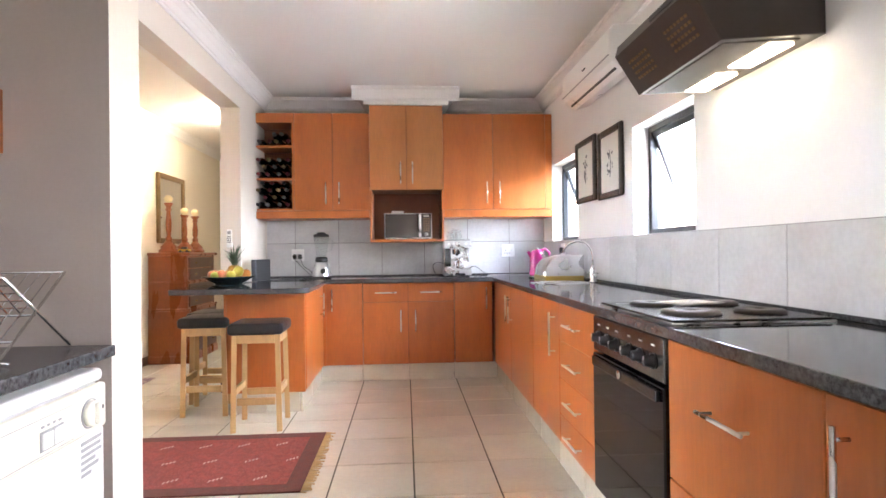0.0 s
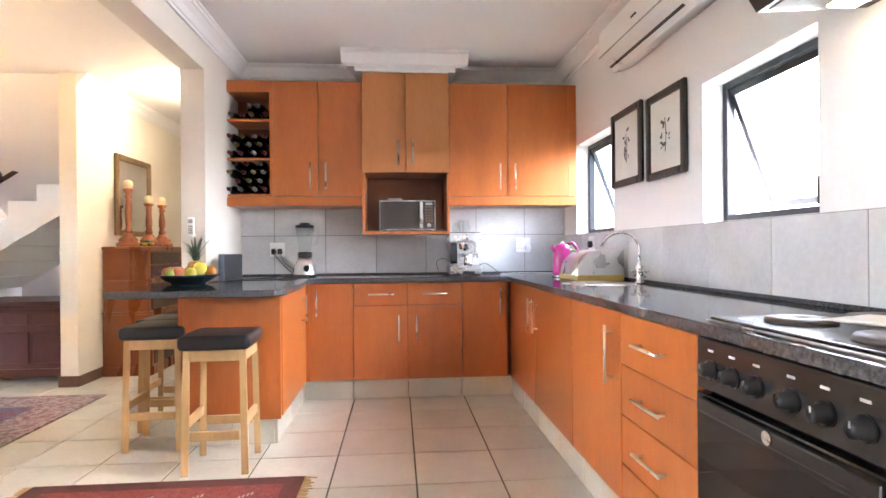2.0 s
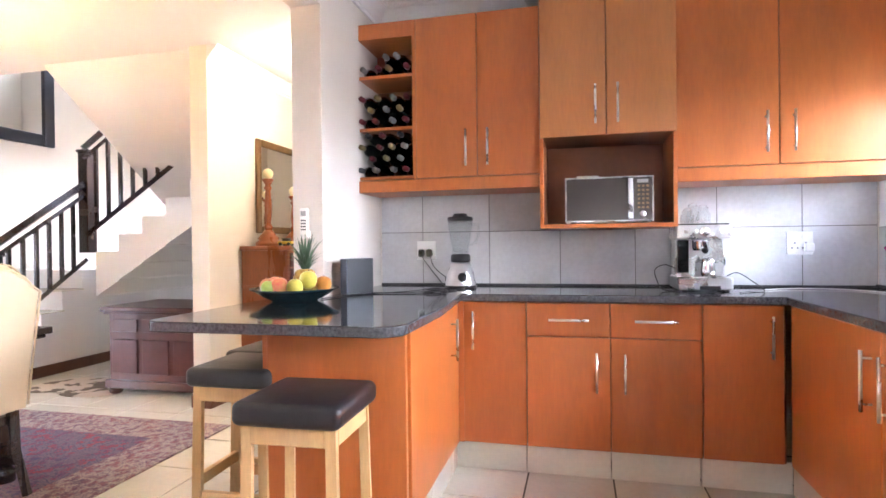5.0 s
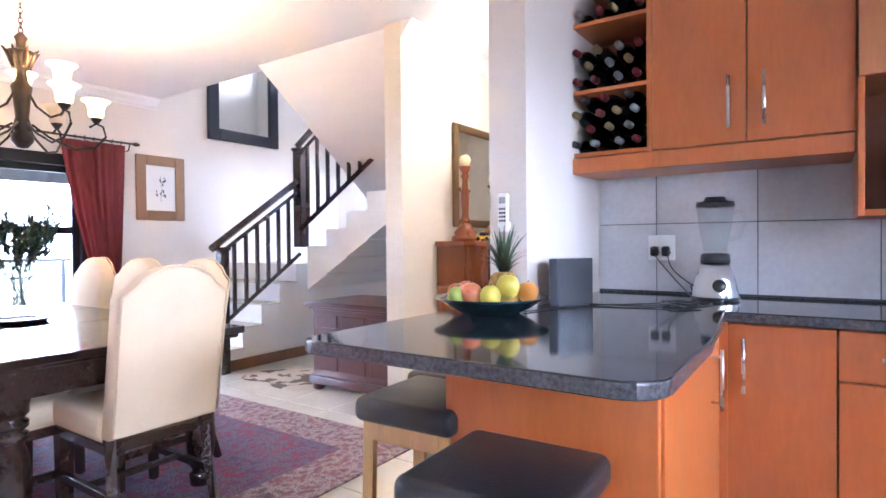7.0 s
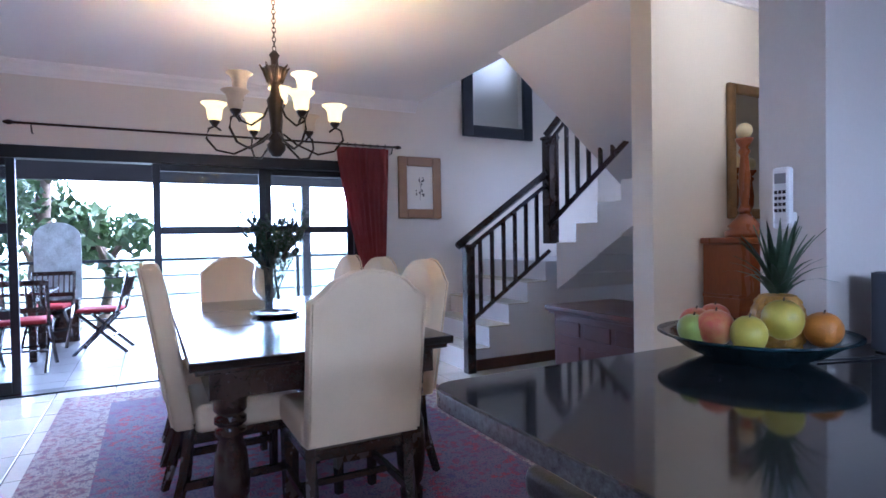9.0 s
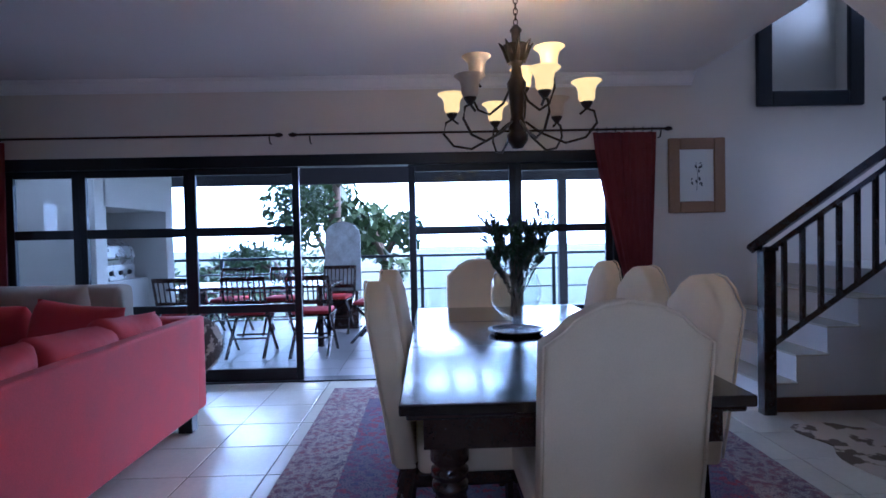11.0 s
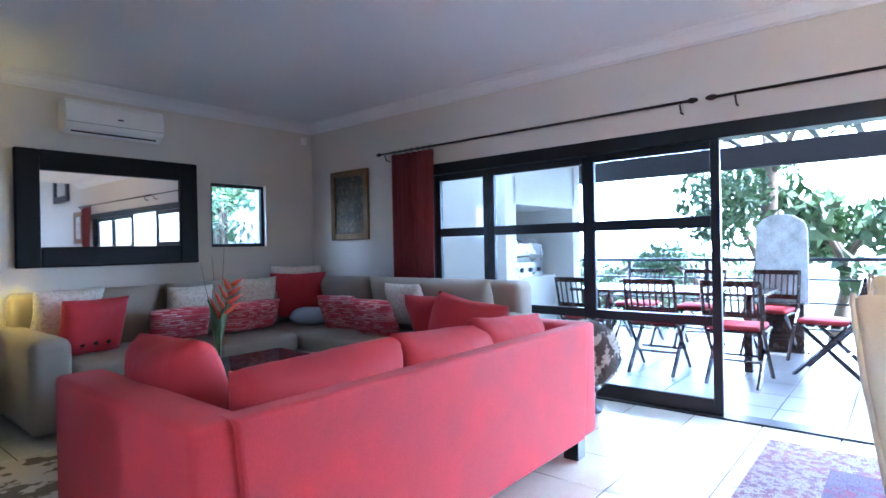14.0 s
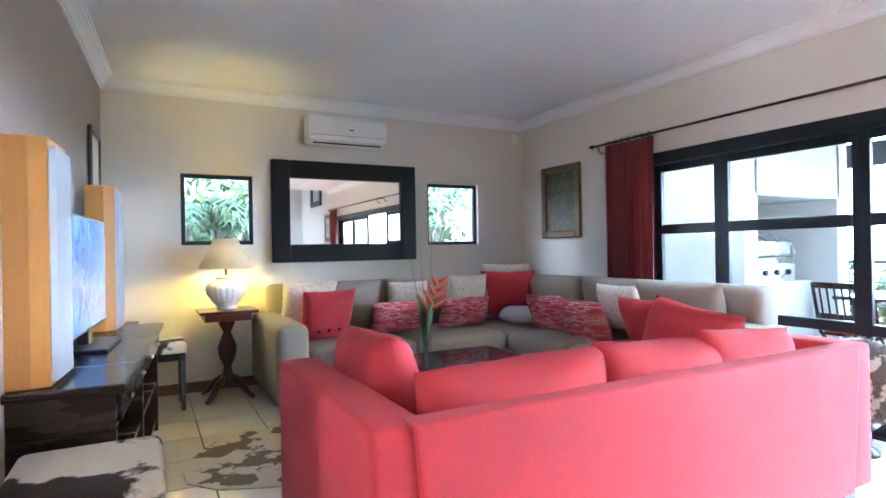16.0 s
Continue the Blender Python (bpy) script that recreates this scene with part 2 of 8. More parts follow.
KRUG = patterned("red_rug_wool", ((0.20, 0.030, 0.022), (0.26, 0.040, 0.028), (0.17, 0.028, 0.022), (0.28, 0.07, 0.05)), 30)
HIDE = patterned("cow_hide", ((0.03, 0.02, 0.016), (0.74, 0.68, 0.58), (0, 0, 0), (0, 0, 0)), 16, 0.85, "hide")
HIDEW = patterned("pale_cow_hide", ((0.12, 0.09, 0.065), (0.50, 0.43, 0.34), (0, 0, 0), (0, 0, 0)), 26, 0.85, "hide")


def dashed(name, ground, dash):
    """Woven cloth with rows of short pale dashes on a darker ground."""
    m = mat(name, ground, 0.85, vary=0.1, scale=6, fine=200, bump=0.1)
    nt = m.node_tree
    L = nt.links.new
    b = nt.nodes["Principled BSDF"]
    geo = nt.nodes.new("ShaderNodeNewGeometry")
    sep = nt.nodes.new("ShaderNodeSeparateXYZ")
    L(geo.outputs["Position"], sep.inputs[0])
    add = nt.nodes.new("ShaderNodeMath")
    L(sep.outputs[0], add.inputs[0]), L(sep.outputs[1], add.inputs[1])
    com = nt.nodes.new("ShaderNodeCombineXYZ")
    L(add.outputs[0], com.inputs[0]), L(sep.outputs[2], com.inputs[1])
    br = nt.nodes.new("ShaderNodeTexBrick")
    for k, v in (("Scale", 1.0), ("Mortar Size", 0.003), ("Brick Width", 0.055), ("Row Height", 0.017), ("Bias", -0.15)):
        br.inputs[k].default_value = v
    br.inputs["Color1"].default_value, br.inputs["Color2"].default_value, br.inputs["Mortar"].default_value = (*ground, 1), (*dash, 1), (*ground, 1)
    L(com.outputs[0], br.inputs["Vector"]), L(br.outputs["Color"], b.inputs["Base Color"])
    return m


PRINTC = dashed("dashed_cushion_cloth", (0.40, 0.035, 0.055), (0.62, 0.42, 0.40))
PALEC = patterned("pale_cushion_cloth", ((0.62, 0.55, 0.44), (0.68, 0.62, 0.52), (0.66, 0.60, 0.50), (0.52, 0.45, 0.35)), 9)
LEAF = mat("leaf_green", (0.11, 0.18, 0.065), 0.45, vary=0.3, scale=5, fine=50, bump=0.05, rnd=0.2)
LEAF2 = mat("dark_leaf", (0.030, 0.075, 0.022), 0.45, vary=0.3, scale=5, fine=50, bump=0.05, rnd=0.2)
BARK = mat("bark", (0.16, 0.12, 0.085), 0.9, vary=0.25, scale=9, fine=60, bump=0.5)
PATIO = mat("patio_tile", (0.22, 0.22, 0.22), 0.35, vary=0.10, scale=4, fine=50, bump=0.05)
SKIRT = mat("brown_skirting", (0.15, 0.062, 0.030), 0.4, vary=0.15, scale=4, fine=40, bump=0.05)


# ---- mesh helpers ----
def box(bm, x0, x1, y0, y1, z0, z1, bev=0.0, seg=2):
    t = bmesh.new()
    bmesh.ops.create_cube(t, size=1)
    for v in t.verts:
        v.co = Vector((x0 + (v.co.x + 0.5) * (x1 - x0), y0 + (v.co.y + 0.5) * (y1 - y0), z0 + (v.co.z + 0.5) * (z1 - z0)))
    if bev:
        bmesh.ops.bevel(t, geom=t.edges[:], offset=min(bev, 0.49 * min(abs(x1 - x0), abs(y1 - y0), abs(z1 - z0))), segments=seg, affect="EDGES", profile=0.5)
    return join(bm, t)


def join(bm, t, m=None):
    if m is not None:
        bmesh.ops.transform(t, matrix=m, verts=t.verts[:])
    me = bpy.data.meshes.new("tmp")
    t.to_mesh(me)
    t.free()
    bm.from_mesh(me)
    bpy.data.meshes.remove(me)
    return bm


def B(*args, **kw):
    return box(bmesh.new(), *args, **kw)


def lathe(bm, prof, at=(0, 0, 0), n=20, m=None):
    """A turned shape: prof is (radius, height) rows."""
    t = bmesh.new()
    rings = []
    for r, z in prof:
        rings.append([t.verts.new((r * math.cos(2 * math.pi * i / n), r * math.sin(2 * math.pi * i / n), z)) for i in range(n)])
    for a, b in zip(rings, rings[1:]):
        for i in range(n):
            t.faces.new((a[i], a[(i + 1) % n], b[(i + 1) % n], b[i]))
    if abs(prof[0][1] - prof[-1][1]) < 1e-5 and prof[0][0] > 1e-5:
        for i in range(n):
            t.faces.new((rings[-1][i], rings[-1][(i + 1) % n], rings[0][(i + 1) % n], rings[0][i]))
    elif prof[0][0] > 1e-5:
        t.faces.new(rings[0][::-1])
    if prof[-1][0] > 1e-5 and abs(prof[0][1] - prof[-1][1]) > 1e-5:
        t.faces.new(rings[-1])
    bmesh.ops.remove_doubles(t, verts=t.verts[:], dist=1e-6)
    bmesh.ops.recalc_face_normals(t, faces=t.faces[:])
    return join(bm, t, (Matrix.Translation(at) if m is None else m))


def tube(bm, pts, r, n=8, ends=True):
    """A round bar along points; r is one radius or one for each point."""
    t = bmesh.new()
    pts = [Vector(p) for p in pts]
    rad = r if isinstance(r, (list, tuple)) else [r] * len(pts)
    rings, up = [], Vector((0.13, 0.21, 0.97))
    for i, p in enumerate(pts):
        d = (pts[min(i + 1, len(pts) - 1)] - pts[max(i - 1, 0)]).normalized()
        a = d.cross(up)
        if a.length < 0.05:
            a = d.cross(Vector((1, 0, 0)))
        a.normalize()
        b = d.cross(a)
        rings.append([t.verts.new(p + rad[i] * (math.cos(2 * math.pi * k / n) * a + math.sin(2 * math.pi * k / n) * b)) for k in range(n)])
    for a, b in zip(rings, rings[1:]):
        for k in range(n):
            t.faces.new((a[k], a[(k + 1) % n], b[(k + 1) % n], b[k]))
    if ends:
        t.faces.new(rings[0][::-1]), t.faces.new(rings[-1])
    bmesh.ops.recalc_face_normals(t, faces=t.faces[:])
    return join(bm, t)


def prism(bm, outline, z0, z1, bev=0.0, m=None):
    """An outline in x, y raised from z0 to z1."""
    t = bmesh.new()
    lo = [t.verts.new((x, y, z0)) for x, y in outline]
    hi = [t.verts.new((x, y, z1)) for x, y in outline]
    t.faces.new(lo[::-1]), t.faces.new(hi)
    k = len(lo)
    for i in range(k):
        t.faces.new((lo[i], lo[(i + 1) % k], hi[(i + 1) % k], hi[i]))
    bmesh.ops.recalc_face_normals(t, faces=t.faces[:])
    if bev:
        ee = [e for e in t.edges if abs(e.verts[0].co.z - e.verts[1].co.z) < 1e-6]
        bmesh.ops.bevel(t, geom=ee, offset=bev, segments=3, affect="EDGES", profile=0.5)
    return join(bm, t, m)


def cells(bm, xs, ys, zs, solid):
    """Blocks between sorted cuts, without inner faces; solid(x, y, z) tells of each block's middle."""
    mid = lambda a, i: 0.5 * (a[i] + a[i + 1])
    on = {}
    for i in range(len(xs) - 1):
        for j in range(len(ys) - 1):
            for k in range(len(zs) - 1):
                on[i, j, k] = solid(mid(xs, i), mid(ys, j), mid(zs, k))
    vs = {}

    def v(i, j, k):
        if (i, j, k) not in vs:
            vs[i, j, k] = bm.verts.new((xs[i], ys[j], zs[k]))
        return vs[i, j, k]

    for (i, j, k), s in on.items():
        if not s:
            continue
        for d, q in (((-1, 0, 0), ((0, 0, 0), (0, 0, 1), (0, 1, 1), (0, 1, 0))), ((1, 0, 0), ((1, 0, 0), (1, 1, 0), (1, 1, 1), (1, 0, 1))),
                     ((0, -1, 0), ((0, 0, 0), (1, 0, 0), (1, 0, 1), (0, 0, 1))), ((0, 1, 0), ((0, 1, 0), (0, 1, 1), (1, 1, 1), (1, 1, 0))),
                     ((0, 0, -1), ((0, 0, 0), (0, 1, 0), (1, 1, 0), (1, 0, 0))), ((0, 0, 1), ((0, 0, 1), (1, 0, 1), (1, 1, 1), (0, 1, 1)))):
            if not on.get((i + d[0], j + d[1], k + d[2]), False):
                bm.faces.new([v(i + a, j + b, k + c) for a, b, c in q])
    return bm


def pillow(bm, w, h, d, m, n=20, puff=0.55):
    """A stuffed cushion w by h, d thick, in its own x, z plane."""
    t = bmesh.new()
    for side in (-1, 1):
        g = []
        for i in range(n + 1):
            row = []
            for j in range(n + 1):
                u, v = 2 * i / n - 1, 2 * j / n - 1
                k = max(0.0, (1 - u ** 4) * (1 - v ** 4)) ** puff
                pin = 1 - 0.07 * (1 - abs(u * v)) * max(abs(u), abs(v)) ** 3
                row.append(t.verts.new((u * w / 2 * pin, side * d / 2 * k * (1 + 0.06 * math.sin(5 * u + 3 * v) + 0.06 * math.sin(24 * u + 2 * v) * v * v), v * h / 2 * pin)))
            g.append(row)
        for i in range(n):
            for j in range(n):
                t.faces.new((g[i][j], g[i + 1][j], g[i + 1][j + 1], g[i][j + 1]))
    bmesh.ops.remove_doubles(t, verts=t.verts[:], dist=1e-5)
    bmesh.ops.recalc_face_normals(t, faces=t.faces[:])
    return join(bm, t, m)


def origin_of(ob):
    p = Vector((0, 0, 0))
    while ob is not None:
        p = p + ob.location
        ob = ob.parent
    return p


def part(name, bm, material, parent=None, label="", smooth=False):
    """One mesh object from a bmesh in world places, under a thing or a part."""
    if parent is not None:
        bmesh.ops.translate(bm, vec=-origin_of(parent), verts=bm.verts[:])
    me = bpy.data.meshes.new(name)
    bm.to_mesh(me)
    bm.free()
    me.materials.append(material)
    if smooth:
        me.shade_smooth()
    ob = new(name, me)
    ob.parent = parent
    if label:
        ob["label"] = label
    return ob


def thing(name, at, label, category, group="", kind=""):
    ob = new(name)
    ob.location = at
    ob.empty_display_size = 0.1
    return tagged(ob, label, category, group, kind)


def structure(name, bm, material, label, category, smooth=False):
    ob = part(name, bm, material, None, "", smooth)
    return tagged(ob, label, category, "", "structure")


def place(ob, m):
    ob.matrix_basis = m
    return ob


def arc(cx, cy, r, a0, a1, n=6):
    return [(cx + r * math.cos(radians(a0 + (a1 - a0) * i / n)), cy + r * math.sin(radians(a0 + (a1 - a0) * i / n))) for i in range(n + 1)]

# ---- the building ----
XE, YN, XW, YS = 1.17, 5.78, -6.20, -1.70
ZK, ZC = 2.645, 2.61


def wall(name, x, y, z, holes, material, label):
    """A wall block; holes are (axis, a0, a1, z0, z1) cut right through."""
    xs, ys, zs = list(x), list(y), list(z)
    for ax, a0, a1, z0, z1 in holes:
        (xs if ax == "x" else ys).extend((a0, a1))
        zs.extend((z0, z1))
    xs, ys, zs = sorted(set(xs)), sorted(set(ys)), sorted(set(zs))

    def solid(px, py, pz):
        for ax, a0, a1, z0, z1 in holes:
            if a0 < (px if ax == "x" else py) < a1 and z0 < pz < z1:
                return False
        return True
    return structure(name, cells(bmesh.new(), xs, ys, zs, solid), material, label, "wall")


# The opening at y -0.75 to 0.05 is unseen, added for fill light.
wall_east = wall("wall_east", (XE, 1.37), (-1.1, 5.95), (-0.1, 2.85), [("y", -0.75, 0.05, 1.10, 1.92), ("y", 2.85, 3.58, 1.228, 1.885), ("y", 4.68, 5.46, 1.228, 1.94)], WHITE, "white painted kitchen wall with its window openings")
wall_north = wall("wall_north", (-1.58, XE), (YN, 5.95), (-0.1, 2.85), [], PAINT, "pale kitchen end wall behind the cabinets")
wall("wall_hall_east", (-1.74, -1.58), (4.95, 8.7), (-0.1, 2.85), [], PAINT, "pale wall end between kitchen and hall")
wall("beam", (-1.74, -1.58), (2.08, 4.95), (2.35, 2.85), [], PAINT, "pale beam over the kitchen opening")
ws = wall("wall_scullery", (-1.99, -1.065), (1.90, 2.08), (-0.1, 2.85), [], CREAM, "thin cream wall end beside the washing machine")
LEAN = Matrix.Translation((-1.90, 1.90, 0)) @ Matrix.Rotation(radians(-2.7), 4, "Z") @ Matrix.Translation((1.90, -1.90, 0))
# South face takes the taupe, darker than the cream end.
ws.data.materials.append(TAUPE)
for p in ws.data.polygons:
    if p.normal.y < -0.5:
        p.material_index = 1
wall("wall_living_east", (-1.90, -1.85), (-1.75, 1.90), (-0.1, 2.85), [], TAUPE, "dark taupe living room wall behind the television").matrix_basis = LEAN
wall("wall_south", (-6.38, -1.84), (-1.90, YS), (-0.1, 2.85), [("x", -3.23, -2.64, 1.255, 1.868), ("x", -5.585, -4.97, 1.23, 1.874)], PAINT, "grey-beige living room wall with two small windows")
wall("wall_west", (-6.38, XW), (YS, 8.6), (-0.1, 5.2), [("y", 0.0, 5.48, -0.03, 1.97)], PAINT, "grey-beige wall with the wide sliding door opening")
wall("wall_hall_west", (-3.07, -2.93), (5.90, 8.6), (-0.1, 2.85), [], CREAM, "cream hall wall with its free end")
# The upper opening is unseen, added to bring light into the stairwell.
wall("wall_stair_north", (-6.2, -1.74), (8.6, 8.8), (-0.1, 5.2), [("x", -5.55, -4.75, 3.7, 4.6)], PAINT, "pale stairwell end wall")
wall("wall_kitchen_south", (-1.84, XE), (-1.1, -0.95), (-0.1, 2.85), [], WHITE, "white wall closing the kitchen")
# Out-of-view wall, added to hold light back from the washing niche.
wall("wall_scullery_side", (-1.84, -1.15), (0.98, 1.08), (-0.1, 2.66), [], CREAM, "unseen wall added to keep light off the washing niche")
wall("wall_stair_upper", (-4.445, -4.295), (6.06, 8.6), (2.62, 5.2), [], PAINT, "pale upper stairwell wall")
wall("wall_stair_front", (-6.2, -4.295), (5.90, 6.06), (2.86, 5.2), [], PAINT, "pale upper wall over the dining ceiling")
structure("ceiling_kitchen", B(-1.84, XE, -1.0, YN, ZK, ZK + 0.15), WHITE, "white kitchen ceiling", "ceiling")
structure("ceiling_living", cells(bmesh.new(), [-6.2, -3.95, -2.93, -1.74], [YS, 6.06, 8.6], [ZC, ZC + 0.25], lambda x, y, z: not (y > 6.06 and x < -2.93)), WHITE, "white living and dining room ceiling", "ceiling")
# The stairwell slab runs past the end wall as an unseen eave blocking sun.
structure("ceiling_stairwell", B(-6.2, -3.8, 5.9, 10.3, 5.2, 5.35), WHITE, "white stairwell ceiling running on as an added sun-blocking eave", "ceiling")

COVE = [(0, -0.105), (0.012, -0.105), (0.014, -0.09), (0.026, -0.085), (0.045, -0.055), (0.072, -0.03), (0.082, -0.026), (0.085, -0.012), (0.098, -0.010), (0.10, 0.0), (0, 0)]


def cove_run(bm, p0, p1, inward, zc, s=1.0):
    """A cornice from p0 to p1 with mitred overlap, on the wall whose room side is inward."""
    t = bmesh.new()
    a, b, nrm = Vector((*p0, zc)), Vector((*p1, zc)), Vector((*inward, 0))
    ends = [[t.verts.new(p + nrm * d * s + Vector((0, 0, dz * s - 0.001))) for d, dz in COVE] for p in (a, b)]
    k = len(COVE)
    for i in range(k):
        t.faces.new((ends[0][i], ends[0][(i + 1) % k], ends[1][(i + 1) % k], ends[1][i]))
    t.faces.new(ends[0][::-1]), t.faces.new(ends[1])
    bmesh.ops.recalc_face_normals(t, faces=t.faces[:])
    join(bm, t)


bm = bmesh.new()
for p0, p1, n in (((-1.58, 2.08), (-1.58, YN), (1, 0)), ((-1.58, YN), (-0.60, YN), (0, -1)), ((-0.60, YN), (-0.60, 5.39), (-1, 0)), ((-0.70, 5.39), (0.28, 5.39), (0, -1)),
                 ((0.18, YN), (0.18, 5.39), (1, 0)), ((0.18, YN), (XE, YN), (0, -1)), ((XE, -0.95), (XE, YN), (-1, 0))):
    cove_run(bm, p0, p1, n, ZK, 1.05)
structure("cornice_kitchen", bm, WHITE, "white moulded plaster cornice", "cornice")
structure("bulkhead", B(-0.60, 0.18, 5.39, YN, 2.50, ZK), WHITE, "white boxed bulkhead over the tall cabinet", "bulkhead")
bm = bmesh.new()
for p0, p1, n in (((XW, YS), (XW, 6.06), (1, 0)), ((XW, YS), (-2.06, YS), (0, 1)), ((-2.07, YS), (-1.90, 1.90), (-1, 0)), ((-1.99, 1.90), (-1.99, 2.08), (-1, 0)), ((-1.99, 2.08), (-1.74, 2.08), (0, 1)),
                 ((-1.74, 2.08), (-1.74, 8.6), (-1, 0)), ((-2.93, 5.90), (-2.93, 8.6), (1, 0)), ((-2.93, 8.6), (-1.74, 8.6), (0, -1))):
    cove_run(bm, p0, p1, n, ZC, 0.95)
structure("cornice_living", bm, WHITE, "white moulded plaster cornice", "cornice")

bm = bmesh.new()
for x0, x1, y0, y1 in ((-2.0, -1.992, 0, 0), (-6.198, -2.07, YS, YS + 0.014), (-2.004, -1.99, 1.90, 2.09), (-6.2, -6.186, YS, 0.0), (-2.93, -2.916, 5.89, 8.6), (-3.084, -2.916, 5.886, 5.90), (-1.754, -1.74, 4.94, 8.6), (-6.2, -6.186, 5.48, 6.1)):
    if y1 > y0:
        box(bm, x0, x1, y0, y1, 0.0, 0.09, 0.004)
structure("baseboard", bm, SKIRT, "brown stained wooden skirting board", "baseboard")

# stairs: first flight north along the west wall, landing, second flight east, third flight back south overhead
stair = thing("staircase", (-5.4, 6.6, 0), "pale plastered stairs with a quarter landing", "stairs", kind="structure")
for i in range(4):
    part("step", B(XW, -5.09, 6.02 + 0.215 * i, 6.235 + 0.215 * i if i < 3 else 6.88, -0.05, 0.19 * (i + 1)), WHITE, stair)
part("landing", B(XW, -5.09, 6.88, 8.6, -0.05, 0.95), WHITE, stair)
for i in range(5):
    x = -4.92 + 0.268 * i
    z = 0.965 + 0.166 * (i + 1)
    part("step", prism(bmesh.new(), [(x, z - 0.166), (x, z), (x + 0.268, z), (x + 0.268, z - 0.28), (x, z - 0.166 - 0.28 + 0.01)], 0, 1.45, 0, Matrix(((1, 0, 0, 0), (0, 0, 1, 6.88), (0, 1, 0, 0), (0, 0, 0, 1)))), WHITE, stair)
bm = bmesh.new()
prism(bm, [(5.95, 2.605), (5.98, 2.86), (7.9, 1.38), (7.9, 1.10)], -4.445, -3.075, 0, Matrix(((0, 0, 1, 0), (1, 0, 0, 0), (0, 1, 0, 0), (0, 0, 0, 1))))
structure("stair_soffit", bm, WHITE, "sloping plaster underside of the upper stair flight", "stairs")
bm = bmesh.new()
for i in range(4):
    box(bm, XW, -5.075, 6.005 + 0.215 * i, 6.245 + 0.215 * i, 0.19 * (i + 1) - 0.002, 0.19 * (i + 1) + 0.012, 0.004)
structure("stair_treads", bm, TILE, "pale tiled stair treads", "stairs")
bm = bmesh.new()
box(bm, -5.09, -5.07, 6.02, 8.5, 0.0, 0.10, 0.004)
structure("stair_skirting", bm, SKIRT, "dark wooden skirting along the stairs", "baseboard")


# ---- windows and the sliding door ----
def window_unit(name, ax, c, a0, a1, z0, z1, open_deg, label):
    """A dark framed window in a wall; ax is the axis it runs along, c its plane."""
    th, w = 0.045, 0.035
    root = thing(name, (c, (a0 + a1) / 2, z0) if ax == "y" else ((a0 + a1) / 2, c, z0), label, "window", kind="structure")
    q = lambda u0, u1, v0, v1, d0=-th / 2, d1=th / 2: B(c + d0, c + d1, u0, u1, v0, v1, bev=0.004) if ax == "y" else B(u0, u1, c + d0, c + d1, v0, v1, bev=0.004)
    for nm, u0, u1, v0, v1 in (("jamb", a0, a0 + w, z0, z1), ("jamb", a1 - w, a1, z0, z1), ("head", a0 + w, a1 - w, z1 - w, z1), ("sill_rail", a0 + w, a1 - w, z0, z0 + w)):
        part(nm, q(u0, u1, v0, v1), ALU, root)
    if not open_deg:
        pane = part("pane", q(a0 + w, a1 - w, z0 + w, z1 - w, -0.003, 0.003), GLASS, root)
        pane.visible_shadow = False
        return root
    # top-hung sash swung outwards
    rot = Matrix.Translation((c, 0, z1 - w)) @ Matrix.Rotation(radians(-open_deg), 4, "Y") @ Matrix.Translation((-c, 0, -(z1 - w)))
    sash = bmesh.new()
    for u0, u1, v0, v1 in ((a0 + w, a0 + w + 0.03, z0 + w, z1 - w), (a1 - w - 0.03, a1 - w, z0 + w, z1 - w), (a0 + w, a1 - w, z1 - w - 0.03, z1 - w), (a0 + w, a1 - w, z0 + w, z0 + w + 0.03)):
        box(sash, c - 0.014, c + 0.014, u0, u1, v0, v1, 0.003)
    bmesh.ops.transform(sash, matrix=rot, verts=sash.verts[:])
    s = part("sash", sash, ALU, root)
    g = B(c - 0.003, c + 0.003, a0 + w + 0.03, a1 - w - 0.03, z0 + w + 0.03, z1 - w - 0.03)
    bmesh.ops.transform(g, matrix=rot, verts=g.verts[:])
    pane = part("pane", g, GLASS, s)
    pane.visible_shadow = False
    part("stay", tube(bmesh.new(), [(c + 0.02, a0 + 0.06, z0 + w + 0.01), (c + 0.12, a0 + 0.06, z0 + 0.06)], 0.005, 6), ALU, root)
    part("latch", B(c - 0.045, c - 0.015, a0 + 0.09, a0 + 0.11, z0 + w, z0 + w + 0.11, bev=0.004), ALU, root)
    return root


window_unit("window_1", "y", XE + 0.12, 2.85, 3.58, 1.228, 1.885, 20, "dark framed top-hung kitchen window standing open")
window_unit("window_2", "y", XE + 0.12, 4.68, 5.46, 1.228, 1.94, 20, "dark framed top-hung kitchen window standing open")
window_unit("window_3", "x", YS - 0.06, -3.23, -2.64, 1.255, 1.868, 0, "small dark framed fixed window in the living room")
window_unit("window_4", "x", YS - 0.06, -5.585, -4.97, 1.23, 1.874, 0, "small dark framed fixed window in the living room")
# Unseen window, added so that a fill lamp can brighten the kitchen.
window_unit("window_5", "y", XE + 0.12, -0.75, 0.05, 1.10, 1.92, 0, "unseen dark framed window added to let fill light in")


